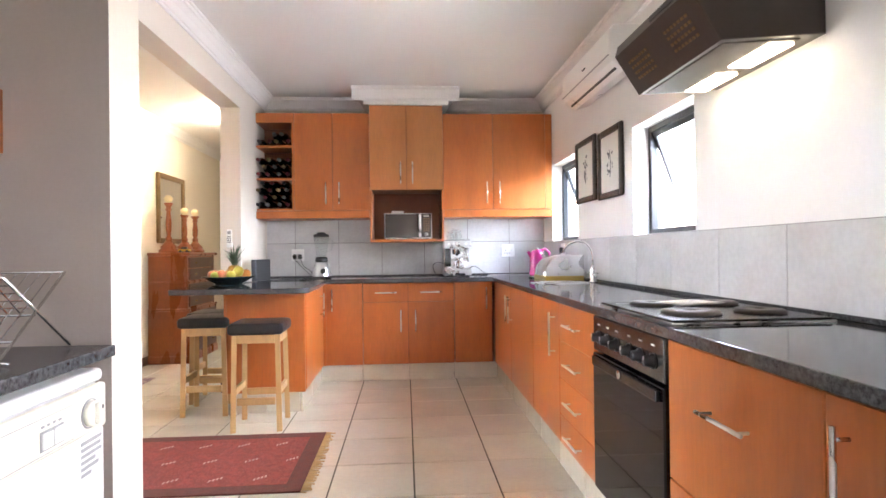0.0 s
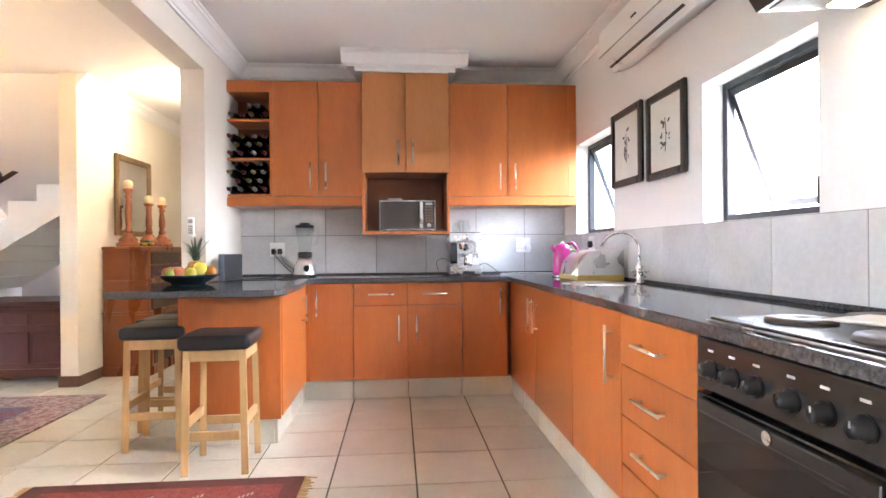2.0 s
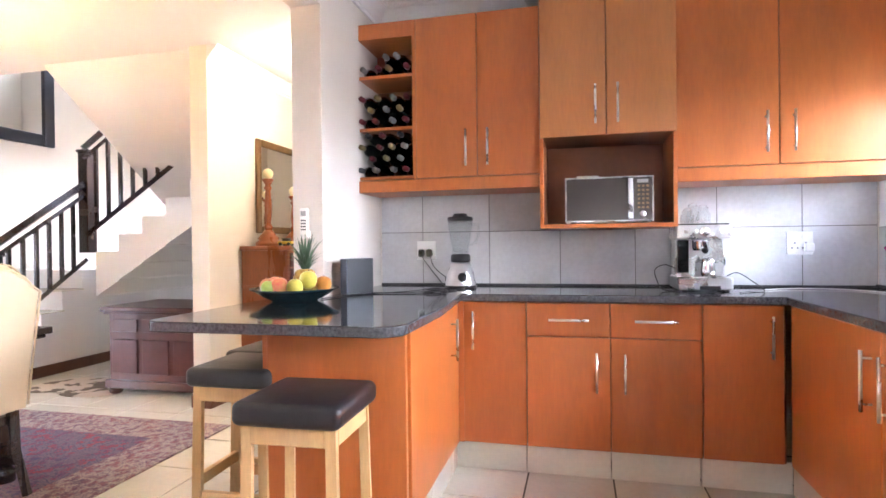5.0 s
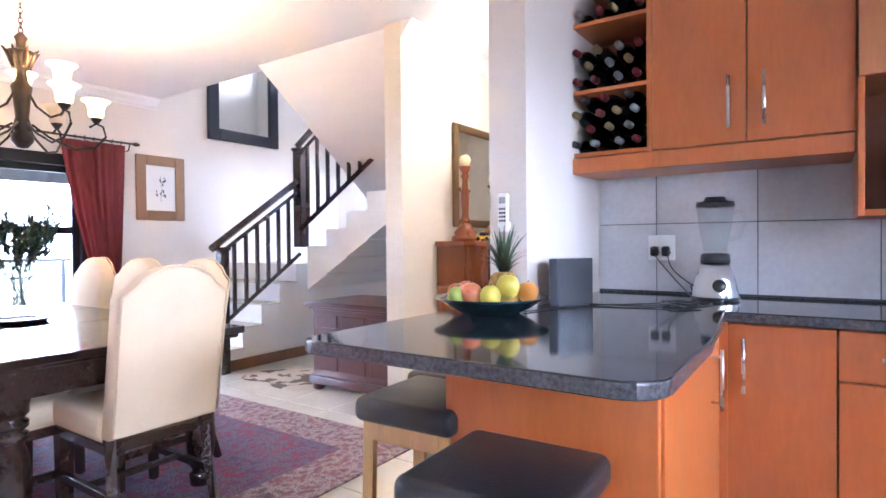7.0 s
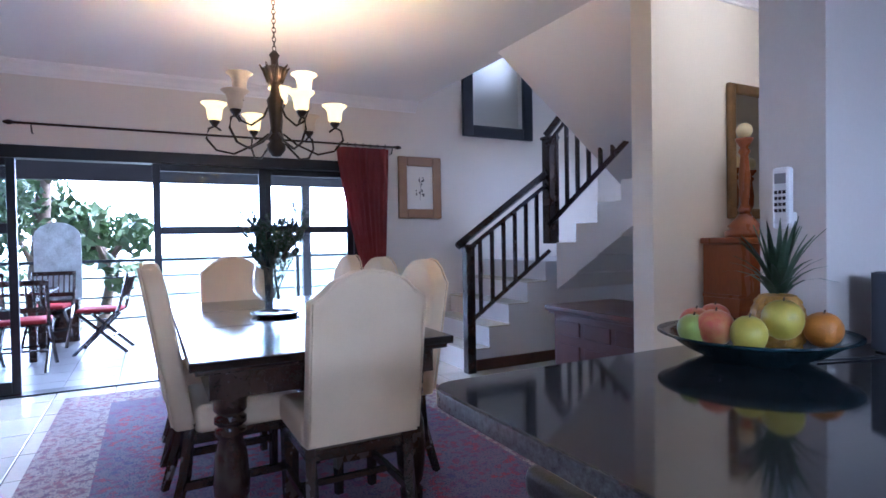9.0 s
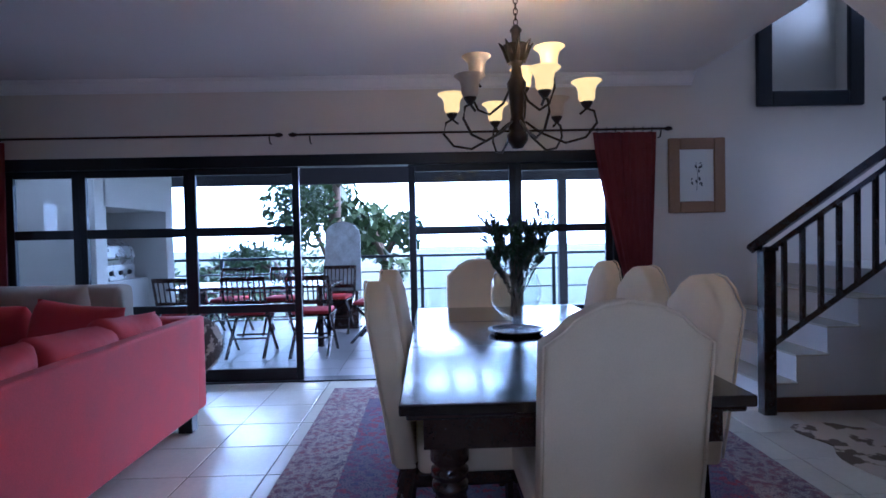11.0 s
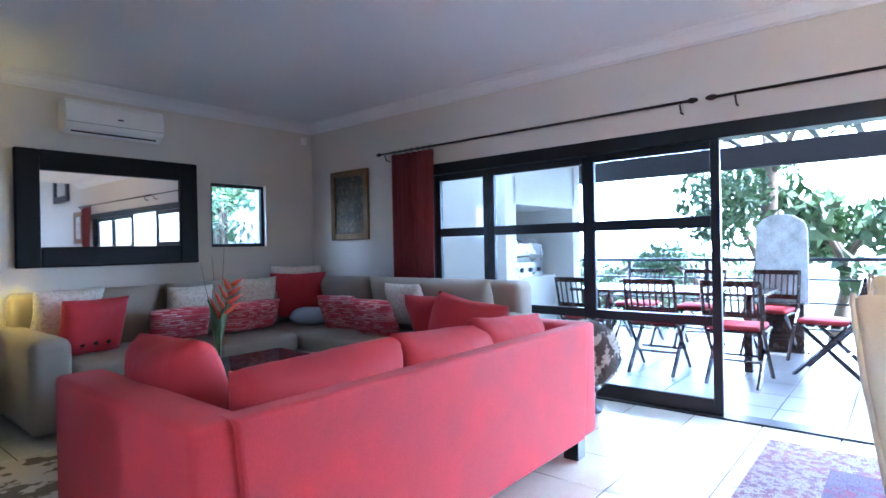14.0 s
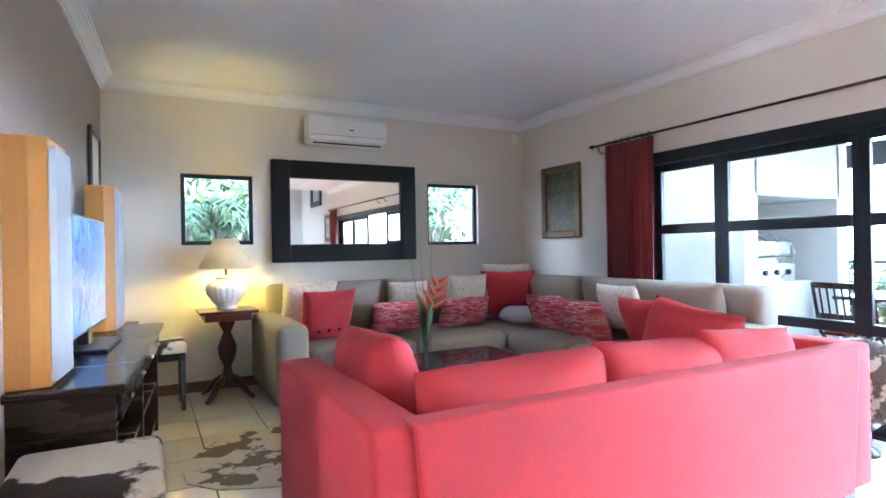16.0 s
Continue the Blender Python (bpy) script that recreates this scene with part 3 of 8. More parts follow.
def sliding_door():
    root = thing("door_1", (-6.28, 2.74, 0), "wide dark aluminium sliding door, one leaf slid open", "sliding door", kind="structure")
    X0, X1 = -6.33, -6.24
    part("head", B(X0 - 0.03, X1 + 0.03, 0.0, 5.48, 1.87, 1.97, bev=0.005), ALU, root)
    part("track", B(X0 - 0.03, X1 + 0.03, 0.0, 5.48, -0.02, 0.012, bev=0.003), ALU, root)
    for y0, y1 in ((0.0, 0.10), (5.38, 5.48)):
        part("jamb", B(X0, X1, y0, y1, 0.012, 1.87, bev=0.005), ALU, root)

    def leaf(y0, y1, x0, x1, low, rails):
        fr = bmesh.new()
        for a, b in ((y0, y0 + 0.06), (y1 - 0.06, y1)):
            box(fr, x0, x1, a, b, low, 1.87, 0.004)
        for z0, z1 in rails:
            box(fr, x0, x1, y0 + 0.06, y1 - 0.06, z0, z1, 0.004)
        lf = part("leaf", fr, ALU, root)
        edges = sorted(rails)
        for (a, b), (c, d) in zip(edges, edges[1:]):
            pane = part("pane", B((x0 + x1) / 2 - 0.003, (x0 + x1) / 2 + 0.003, y0 + 0.06, y1 - 0.06, b, c), GLASS, lf)
            pane.visible_shadow = False
    rails = ((0.012, 0.12), (0.61, 0.68), (1.28, 1.36), (1.81, 1.87))
    leaf(0.10, 0.72, -6.325, -6.285, 0.012, rails)
    leaf(0.72, 1.68, -6.325, -6.285, 0.012, rails)
    leaf(1.68, 2.63, -6.282, -6.245, 0.012, rails)
    rr = ((0.012, 0.10), (0.54, 0.61), (1.26, 1.33), (1.81, 1.87))
    leaf(3.58, 4.52, -6.282, -6.245, 0.012, rr)
    leaf(4.52, 5.38, -6.325, -6.285, 0.012, rr)


sliding_door()

# ---- kitchen ----
FX, FY = 0.56, 5.20          # faces of the right-hand and of the end run
DT = 0.018


def handle_v(face_ax, c, s, u, z0, z1, parent):
    """An upright steel bar handle, s the side that it stands out to."""
    bm = bmesh.new()
    o = c + s * 0.032
    P = (lambda d, z: (d, u, z)) if face_ax == "x" else (lambda d, z: (u, d, z))
    tube(bm, [P(o, z0), P(o, z1)], 0.006, 8)
    for z in (z0 + 0.025, z1 - 0.025):
        tube(bm, [P(c, z), P(o, z)], 0.0045, 6)
    part("handle", bm, STEEL, parent, "brushed steel bar handle", True)


def handle_h(face_ax, c, s, u0, u1, z, parent):
    bm = bmesh.new()
    o = c + s * 0.032
    P = (lambda d, u: (d, u, z)) if face_ax == "x" else (lambda d, u: (u, d, z))
    tube(bm, [P(o, u0), P(o, u1)], 0.006, 8)
    for u in (u0 + 0.02, u1 - 0.02):
        tube(bm, [P(c, u), P(o, u)], 0.0045, 6)
    part("handle", bm, STEEL, parent, "brushed steel bar handle", True)


def cabinet(name, label, body, fronts, group):
    """body: x0 x1 y0 y1 z0 z1; fronts: (axis, face, side, u0, u1, z0, z1, handle)."""
    x0, x1, y0, y1, z0, z1 = body
    root = thing(name, ((x0 + x1) / 2, (y0 + y1) / 2, z0), label, "cabinet", group)
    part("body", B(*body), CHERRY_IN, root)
    for ax, c, s, u0, u1, v0, v1, h in fronts:
        g = 0.0025
        d0, d1 = sorted((c, c - s * DT))
        bmq = B(d0, d1, u0 + g, u1 - g, v0 + g, v1 - g, bev=0.0022, seg=1) if ax == "x" else B(u0 + g, u1 - g, d0, d1, v0 + g, v1 - g, bev=0.0022, seg=1)
        f = part("drawer" if h and h[0] == "h" else "door", bmq, CHERRY, root)
        if h:
            if h[0] == "v":
                handle_v(ax, c, s, h[1], h[2], h[3], f)
            else:
                handle_h(ax, c, s, h[1], h[2], h[3], f)
    return root


ZB, ZT = 0.15, 0.868
bx = FX + DT + 0.002
by = FY + DT + 0.002
G1, G2 = "kitchen base cabinets", "kitchen wall cabinets"
# end run
cabinet("base_cabinet", "cherry veneer base cabinet with one door", (-0.93, -0.615, by, 5.76, ZB, ZT), [("y", FY, -1, -0.93, -0.61, ZB, ZT, ("v", -0.875, 0.63, 0.82))], G1)
cabinet("base_cabinet", "cherry veneer base cabinet with two drawers over two doors", (-0.605, 0.195, by, 5.76, ZB, ZT),
        [("y", FY, -1, -0.61, -0.21, 0.70, ZT, ("h", -0.50, -0.31, 0.785)), ("y", FY, -1, -0.21, 0.20, 0.70, ZT, ("h", -0.10, 0.09, 0.785)),
         ("y", FY, -1, -0.61, -0.21, ZB, 0.70, ("v", -0.275, 0.44, 0.63)), ("y", FY, -1, -0.21, 0.20, ZB, 0.70, ("v", -0.145, 0.44, 0.63))], G1)
cabinet("base_cabinet", "cherry veneer base cabinet with one door", (0.205, 0.55, by, 5.76, ZB, ZT), [("y", FY, -1, 0.20, 0.54, ZB, ZT, ("v", 0.485, 0.63, 0.82))], G1)
# right-hand run
cabinet("base_cabinet", "cherry veneer corner base cabinet with a pair of doors", (bx, 1.15, 3.695, 5.19, ZB, ZT),
        [("x", FX, -1, 4.425, 5.19, ZB, ZT, ("v", 4.485, 0.60, 0.80)), ("x", FX, -1, 3.69, 4.425, ZB, ZT, ("v", 4.37, 0.60, 0.80))], G1)
cabinet("base_cabinet", "cherry veneer base cabinet with one door", (bx, 1.15, 3.095, 3.685, ZB, ZT), [("x", FX, -1, 3.09, 3.69, ZB, ZT, ("v", 3.175, 0.58, 0.81))], G1)
cabinet("drawer_cabinet", "cherry veneer base cabinet with four drawers", (bx, 1.15, 2.555, 3.085, ZB, ZT),
        [("x", FX, -1, 2.55, 3.09, z0, z1, ("h", 2.725, 2.93, (z0 + z1) / 2)) for z0, z1 in ((0.675, ZT), (0.485, 0.675), (0.30, 0.485), (ZB, 0.30))], G1)
cabinet("drawer_cabinet", "cherry veneer base cabinet with two deep drawers", (bx, 1.15, 1.265, 1.885, ZB, ZT),
        [("x", FX, -1, 1.26, 1.89, 0.45, ZT, ("h", 1.475, 1.675, 0.71)), ("x", FX, -1, 1.26, 1.89, ZB, 0.45, ("h", 1.475, 1.675, 0.33))], G1)
cabinet("base_cabinet", "cherry veneer base cabinet with one door", (bx, 1.15, 0.665, 1.255, ZB, ZT), [("x", FX, -1, 0.66, 1.26, ZB, ZT, ("v", 1.20, 0.55, 0.82))], G1)
cabinet("base_cabinet", "cherry veneer base cabinet with one door", (bx, 1.15, 0.065, 0.655, ZB, ZT), [("x", FX, -1, 0.06, 0.66, ZB, ZT, ("v", 0.16, 0.55, 0.82))], G1)
# breakfast bar unit
pen = cabinet("bar_cabinet", "cherry veneer breakfast bar cabinet with a plain end panel", (-1.50, -0.975, 4.325, 5.19, ZB, 0.88), [("x", -0.953, 1, 4.36, 5.19, ZB, ZT, ("v", 5.02, 0.60, 0.80))], G1)
part("corner_filler", B(-0.956, -0.928, 5.200, 5.219, ZB, ZT), CHERRY, pen)
part("end_panel", B(-1.50, -0.953, 4.30, 4.325, ZB, 0.88, bev=0.002), CHERRY, pen)
part("back_panel", B(-1.52, -1.50, 4.30, 4.95, ZB, 0.88, bev=0.002), CHERRY, pen)
# tiled plinths
root = thing("plinth", (-0.2, 5.26, 0), "pale tiled plinth under the kitchen cabinets", "plinth")
for x0, x1 in ((-0.99, -0.62), (-0.615, -0.21), (-0.205, 0.195), (0.20, 0.585)):
    part("tile", B(x0, x1, 5.25, 5.27, 0.0, 0.148, bev=0.003), TILE, root)
y = 5.25
while y > 0.2:
    part("tile", B(0.585, 0.605, max(0.07, y - 0.41), y - 0.005, 0.0, 0.148, bev=0.003), TILE, root)
    y -= 0.412
for y0, y1 in ((4.33, 4.73), (4.735, 5.14), (5.145, 5.25)):
    part("tile", B(-0.995, -0.977, y0, y1, 0.0, 0.148, bev=0.003), TILE, root)
for x0, x1 in ((-1.47, -1.235), (-1.23, -0.998)):
    part("tile", B(x0, x1, 4.33, 4.35, 0.0, 0.148, bev=0.003), TILE, root)

# granite worktop, one piece with the bar
out = arc(-1.74, 4.07, 0.06, 180, 270) + arc(-0.97, 4.10, 0.09, 270, 360) + [(-0.88, 4.55), (-0.93, 5.17), (0.54, 5.17), (0.54, 0.06), (1.165, 0.06), (1.165, 5.775), (-1.575, 5.775), (-1.575, 4.945), (-1.80, 4.945)]
wt = prism(bmesh.new(), out, 0.872, 0.908, 0.006)
top = part("worktop", wt, GRANITE, None)
top.data.materials.append(GRANITE_EDGE)
for p in top.data.polygons:
    if abs(p.normal.z) < 0.3:
        p.material_index = 1
part("back_strip", B(1.146, 1.160, 0.07, 5.77, 0.9085, 0.926, bev=0.002), GRANITE_EDGE, top)
part("back_strip", B(-1.57, 1.145, 5.755, 5.770, 0.9085, 0.920, bev=0.002), GRANITE_EDGE, top)
tagged(top, "polished black granite worktop running round into a bar", "worktop")


def wall_units():
    z0, z1, f = 1.46, 2.43, 5.44
    wr = thing("wine_rack", (-1.45, 5.61, z0), "open cherry wine rack full of bottles lying down", "shelf", G2)
    x0, x1 = -1.65, -1.24
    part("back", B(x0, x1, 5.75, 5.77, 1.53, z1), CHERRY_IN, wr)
    for a, b in ((x0, x0 + 0.05), (x1 - 0.02, x1)):
        part("side", B(a, b, f, 5.75, 1.53, z1, bev=0.002), CHERRY, wr)
    part("top_panel", B(x0 + 0.05, x1 - 0.02, f, 5.75, 2.34, z1, bev=0.002), CHERRY, wr)
    for z in (1.535, 1.815, 2.115):
        part("shelf", B(x0 + 0.05, x1 - 0.02, f + 0.005, 5.75, z, z + 0.018, bev=0.002), CHERRY, wr)
    for a, b, sp in ((-1.24, -0.55, -0.89), (0.13, 1.165, 0.60)):
        cab = thing("wall_cabinet", ((a + b) / 2, 5.6, z0), "cherry veneer wall cabinet with a pair of doors", "cabinet", G2)
        part("body", B(a + 0.003, b - 0.003, f + DT + 0.002, 5.77, 1.53, z1), CHERRY_IN, cab)
        e = b if b < 1 else 1.10
        for u0, u1, hu in ((a, sp, sp - 0.06), (sp, e, sp + 0.06)):
            d = part("door", B(u0 + 0.0025, u1 - 0.0025, f, f + DT, 1.535, z1, bev=0.0022, seg=1), CHERRY, cab)
            handle_v("y", f, -1, hu, 1.59, 1.79, d)
        if e != b:
            part("filler", B(1.102, 1.166, f + 0.006, f + DT, 1.535, z1), CHERRY, cab)
    for a, b in ((x0, -0.555), (0.135, 1.166)):
        tagged(part("pelmet", B(a, b, f - 0.012, 5.77, z0, 1.528, bev=0.004), CHERRY), "cherry veneer light pelmet under the wall cabinets", "pelmet")
    # taller middle unit with the open niche
    f = 5.40
    c = thing("tall_wall_cabinet", (-0.21, 5.59, 1.235), "taller cherry wall cabinet over an open microwave niche", "cabinet", G2)
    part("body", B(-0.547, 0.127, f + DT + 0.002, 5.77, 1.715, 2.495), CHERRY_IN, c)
    for u0, u1, hu in ((-0.55, -0.21, -0.265), (-0.21, 0.13, -0.155)):
        d = part("door", B(u0 + 0.0025, u1 - 0.0025, f, f + DT, 1.715, 2.495, bev=0.0022, seg=1), CHERRY_PALE, c, "paler cherry veneer door")
        handle_v("y", f, -1, hu, 1.77, 1.97, d)
    for a, b in ((-0.55, -0.53), (0.11, 0.13)):
        part("side", B(a, b, f, 5.75, 1.235, 1.712, bev=0.002), CHERRY, c)
    part("niche_floor", B(-0.53, 0.11, f, 5.75, 1.235, 1.258, bev=0.002), CHERRY, c)
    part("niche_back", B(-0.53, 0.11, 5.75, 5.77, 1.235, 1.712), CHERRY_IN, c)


wall_units()


def bottle(col):
    root = thing("wine_bottle", (0, 0, 0), "dark glass wine bottle lying in the rack", "bottle", "wine bottles in the rack")
    m = Matrix.Rotation(radians(90), 4, "X")
    part("glass", lathe(bmesh.new(), [(0.0, 0), (0.036, 0.002), (0.037, 0.01), (0.037, 0.17), (0.030, 0.20), (0.014, 0.225), (0.013, 0.285)], n=12, m=m), BOTTLE, root, "", True)
    part("capsule", lathe(bmesh.new(), [(0.0145, 0.25), (0.0155, 0.252), (0.0155, 0.298), (0.0, 0.300)], n=10, m=m), col, root, "foil capsule", True)
    return root


BOTTLE = mat("bottle_glass", (0.008, 0.011, 0.009), 0.08, vary=0.1, bump=0)
CAPS = [mat("capsule_" + k, c, 0.4, 0.2, bump=0) for k, c in (("white", (0.17, 0.165, 0.155)), ("red", (0.13, 0.012, 0.016)), ("black", (0.015, 0.015, 0.017)), ("gold", (0.20, 0.14, 0.05)))]
protos = [bottle(c) for c in CAPS]
used = set()
rnd = random.Random(4)
for z, rows in ((1.553, 4), (1.833, 3), (2.133, 2)):
    for r in range(rows):
        n = 4 if r % 2 == 0 else 3
        if z > 2.1 and r == 1:
            n = 2
        for i in range(n):
            x = -1.60 + 0.042 + 0.085 * i + (0.042 if r % 2 else 0) + (0.085 if (z > 2.1 and r == 1) else 0)
            m = pose(x, 5.735 + rnd.uniform(-0.02, 0.0), z + 0.038 + 0.066 * r, 0, 0, rnd.uniform(-3, 3))
            k = rnd.choice((0, 0, 1, 2, 2, 3))
            if k in used:
                copy_thing(protos[k], m)
            else:
                place(protos[k], m)
                used.add(k)
for k in range(4):
    if k not in used:
        place(protos[k], pose(-1.40, 5.735, 2.171, 0, 0, 0))


def oven():
    o = thing("oven", (0.86, 2.220, 0.15), "black built-in oven with round knobs and a glass door", "oven")
    part("body", B(0.59, 1.12, 1.905, 2.535, 0.152, 0.866), ENAMEL, o)
    panel = part("control_panel", B(0.553, 0.59, 1.900, 2.540, 0.725, 0.866, bev=0.006), ENAMEL, o)
    for i in range(6):
        y = 1.975 + 0.095 * i + (0.02 if i > 2 else 0)
        k = part("knob", lathe(bmesh.new(), [(0.026, 0), (0.026, 0.006), (0.019, 0.010), (0.017, 0.030), (0.0, 0.032)], n=16, m=Matrix.Translation((0.553, y, 0.785)) @ Matrix.Rotation(radians(-90), 4, "Y")), BLACK, panel, "black knob", True)
        part("dial_mark", B(0.5515, 0.5525, y - 0.012, y + 0.012, 0.832, 0.838), WHITEPL, panel)
        part("pointer", B(0.519, 0.5215, y - 0.0015, y + 0.0015, 0.788, 0.800), WHITEPL, k)
    d = part("door", B(0.550, 0.588, 1.900, 2.540, 0.155, 0.715, bev=0.006), DARKGLASS, o, "black glass oven door")
    part("door_grip", B(0.535, 0.551, 1.925, 2.515, 0.665, 0.705, bev=0.006), ENAMEL, d)
    part("badge", lathe(bmesh.new(), [(0.0, 0), (0.016, 0.0), (0.016, 0.002), (0, 0.003)], n=14, m=Matrix.Translation((0.5345, 2.220, 0.687)) @ Matrix.Rotation(radians(-90), 4, "Y")), CHROME, d)
    h = thing("hob", (0.84, 2.205, 0.908), "black enamel hob with four solid plates", "hob")
    part("tray", prism(bmesh.new(), [(0.58, 1.895), (1.09, 1.895), (1.09, 2.515), (0.58, 2.515)], 0.909, 0.922, 0.004), ENAMEL, h)
    part("rim", prism(bmesh.new(), [(0.572, 1.887), (1.098, 1.887), (1.098, 2.523), (0.572, 2.523)], 0.9085, 0.914, 0.002), STEEL, h)
    for x, y, r in ((0.72, 2.055, 0.09), (0.72, 2.355, 0.075), (0.96, 2.055, 0.075), (0.96, 2.355, 0.09)):
        p = part("plate", lathe(bmesh.new(), [(0, 0.923), (r + 0.006, 0.923), (r + 0.006, 0.927), (r, 0.935), (r * 0.25, 0.936), (r * 0.22, 0.933), (0, 0.933)], (x, y, 0), 28), mat("hotplate_iron", (0.10, 0.08, 0.07), 0.5, 0.3, vary=0.15, bump=0.05) if x < 0.8 and y < 2.135 else IRONPLATE, h, "", True)
    cl = bmesh.new()
    pillow(cl, 0.19, 0.15, 0.012, Matrix.Translation((0.80, 2.215, 0.944)) @ Matrix.Rotation(radians(90), 4, "X") @ Matrix.Rotation(radians(20), 4, "Y"), 8)
    tagged(part("dish_cloth", cl, PAPER, None, "", True), "folded white cloth lying on the hob", "cloth")


IRONPLATE = mat("dark_hotplate_iron", (0.055, 0.045, 0.04), 0.5, 0.3, vary=0.15, bump=0.05)
oven()


def cooker_hood():
    y0, y1 = 2.0, 2.65
    h = thing("cooker_hood", (0.95, 2.325, 1.82), "dark brown slanted cooker hood with two lit lamps", "cooker hood")
    Mx = Matrix(((1, 0, 0, 0), (0, 0, 1, 0), (0, 1, 0, 0), (0, 0, 0, 1)))
    part("canopy", prism(bmesh.new(), [(1.168, 1.845), (1.168, 2.20), (0.98, 2.20), (0.715, 2.03), (0.704, 1.985), (0.81, 1.82)], y0, y1, 0.004, Mx), HOODM, h)
    part("filter_panel", prism(bmesh.new(), [(1.10, 1.8405), (1.10, 1.8355), (0.83, 1.8165), (0.83, 1.8215)], y0 + 0.03, y1 - 0.03, 0, Mx), HOODG, h, "perforated metal filter panel")
    n = Vector((-0.84, 0, -0.54)).normalized()
    for c in (2.165, 2.485):
        gr = bmesh.new()
        for i in range(7):
            for j in range(4):
                p = Vector((0.757, c - 0.075 + 0.025 * i, 1.9025)) + Vector((-0.106, 0, 0.165)).normalized() * (0.026 * (j - 1.5))
                t = bmesh.new()
                bmesh.ops.create_cube(t, size=1)
                join(gr, t, Matrix.Translation(p + n * 0.0015) @ Matrix.Rotation(radians(-33), 4, "Y") @ Matrix.Diagonal((0.004, 0.014, 0.011, 1)))
        part("vent_grille", gr, GOLDWOOD, h, "rows of small square vent slots")
    part("switch_strip", B(0.700, 0.712, 2.06, 2.30, 1.996, 2.018, bev=0.003), BLACK, h)
    for c in (2.165, 2.485):
        part("lamp_cover", B(1.00, 1.09, c - 0.12, c + 0.12, 1.822, 1.834, bev=0.003), HOODLAMP, h, "glowing lamp cover")


HOODG = mat("filter_mesh", (0.12, 0.095, 0.08), 0.6, 0.2, vary=0.3, scale=120, fine=300, bump=0.4, col2=(0.03, 0.025, 0.02))
HOODLAMP = glow("hood_lamp_glow", (1.0, 0.84, 0.55), 1.0)
cooker_hood()


def air_conditioner(name, m, w, label):
    """A wall-mounted unit in its own x (width), y (depth out of the wall, negative) and z."""
    root = thing(name, m.translation, label, "air conditioner")
    Mx = m @ Matrix(((0, 0, 1, -w / 2), (1, 0, 0, 0), (0, 1, 0, 0), (0, 0, 0, 1)))
    part("casing", prism(bmesh.new(), [(0, 0.03), (-0.10, 0.0), (-0.175, 0.05), (-0.195, 0.10), (-0.19, 0.235), (-0.16, 0.27), (0, 0.275)], 0, w, 0.012, Mx), WHITEPL, root, "", False)
    part("outlet", prism(bmesh.new(), [(-0.128, 0.018), (-0.131, 0.015), (-0.144, 0.025), (-0.141, 0.028)], 0.05, w - 0.05, 0, Mx), BLACK, root, "dark air outlet slot")
    part("front_seam", prism(bmesh.new(), [(-0.197, 0.085), (-0.197, 0.089), (-0.18, 0.089), (-0.18, 0.085)], 0.01, w - 0.01, 0, Mx), GREYPL, root)
    part("display", prism(bmesh.new(), [(-0.1985, 0.14), (-0.1985, 0.15), (-0.18, 0.15), (-0.18, 0.14)], w * 0.5, w * 0.56, 0, Mx), BLACK, root)
    return root


GREYPL = mat("grey_plastic", (0.35, 0.35, 0.35), 0.4, bump=0)
air_conditioner("air_conditioner", Matrix.Translation((XE, 3.93, 2.20)) @ Matrix.Rotation(radians(-90), 4, "Z"), 0.98, "white wall-mounted air conditioner above the kitchen pictures")
air_conditioner("air_conditioner", Matrix.Translation((-4.07, YS, 2.165)) @ Matrix.Rotation(radians(180), 4, "Z"), 0.76, "white wall-mounted air conditioner over the large mirror")


def framed(name, m, w, h, bar, depth, fmat, label, category, inner, motif=None, mount=0.0):
    """A framed picture or mirror: own x is width, z height, y out of the wall (negative)."""
    root = thing(name, m.translation, label, category)
    for nm, a, b, c, d in (("frame_side", -w / 2, -w / 2 + bar, -h / 2, h / 2), ("frame_side", w / 2 - bar, w / 2, -h / 2, h / 2), ("frame_rail", -w / 2 + bar, w / 2 - bar, h / 2 - bar, h / 2), ("frame_rail", -w / 2 + bar, w / 2 - bar, -h / 2, -h / 2 + bar)):
        bmq = B(a, b, -depth, -0.002, c, d, bev=min(0.012, bar * 0.3, depth * 0.4))
        bmesh.ops.transform(bmq, matrix=m, verts=bmq.verts[:])
        part(nm, bmq, fmat, root)
    bmq = B(-w / 2 + bar * 0.9, w / 2 - bar * 0.9, -depth * 0.5, -0.004, -h / 2 + bar * 0.9, h / 2 - bar * 0.9)
    bmesh.ops.transform(bmq, matrix=m, verts=bmq.verts[:])
    part("mirror_glass" if inner is MIRROR else "picture", bmq, inner, root)
    if motif:
        motif(root, m, w, h, -depth * 0.5)
    return root


INK = mat("grey_ink", (0.10, 0.10, 0.10), 0.8, bump=0)


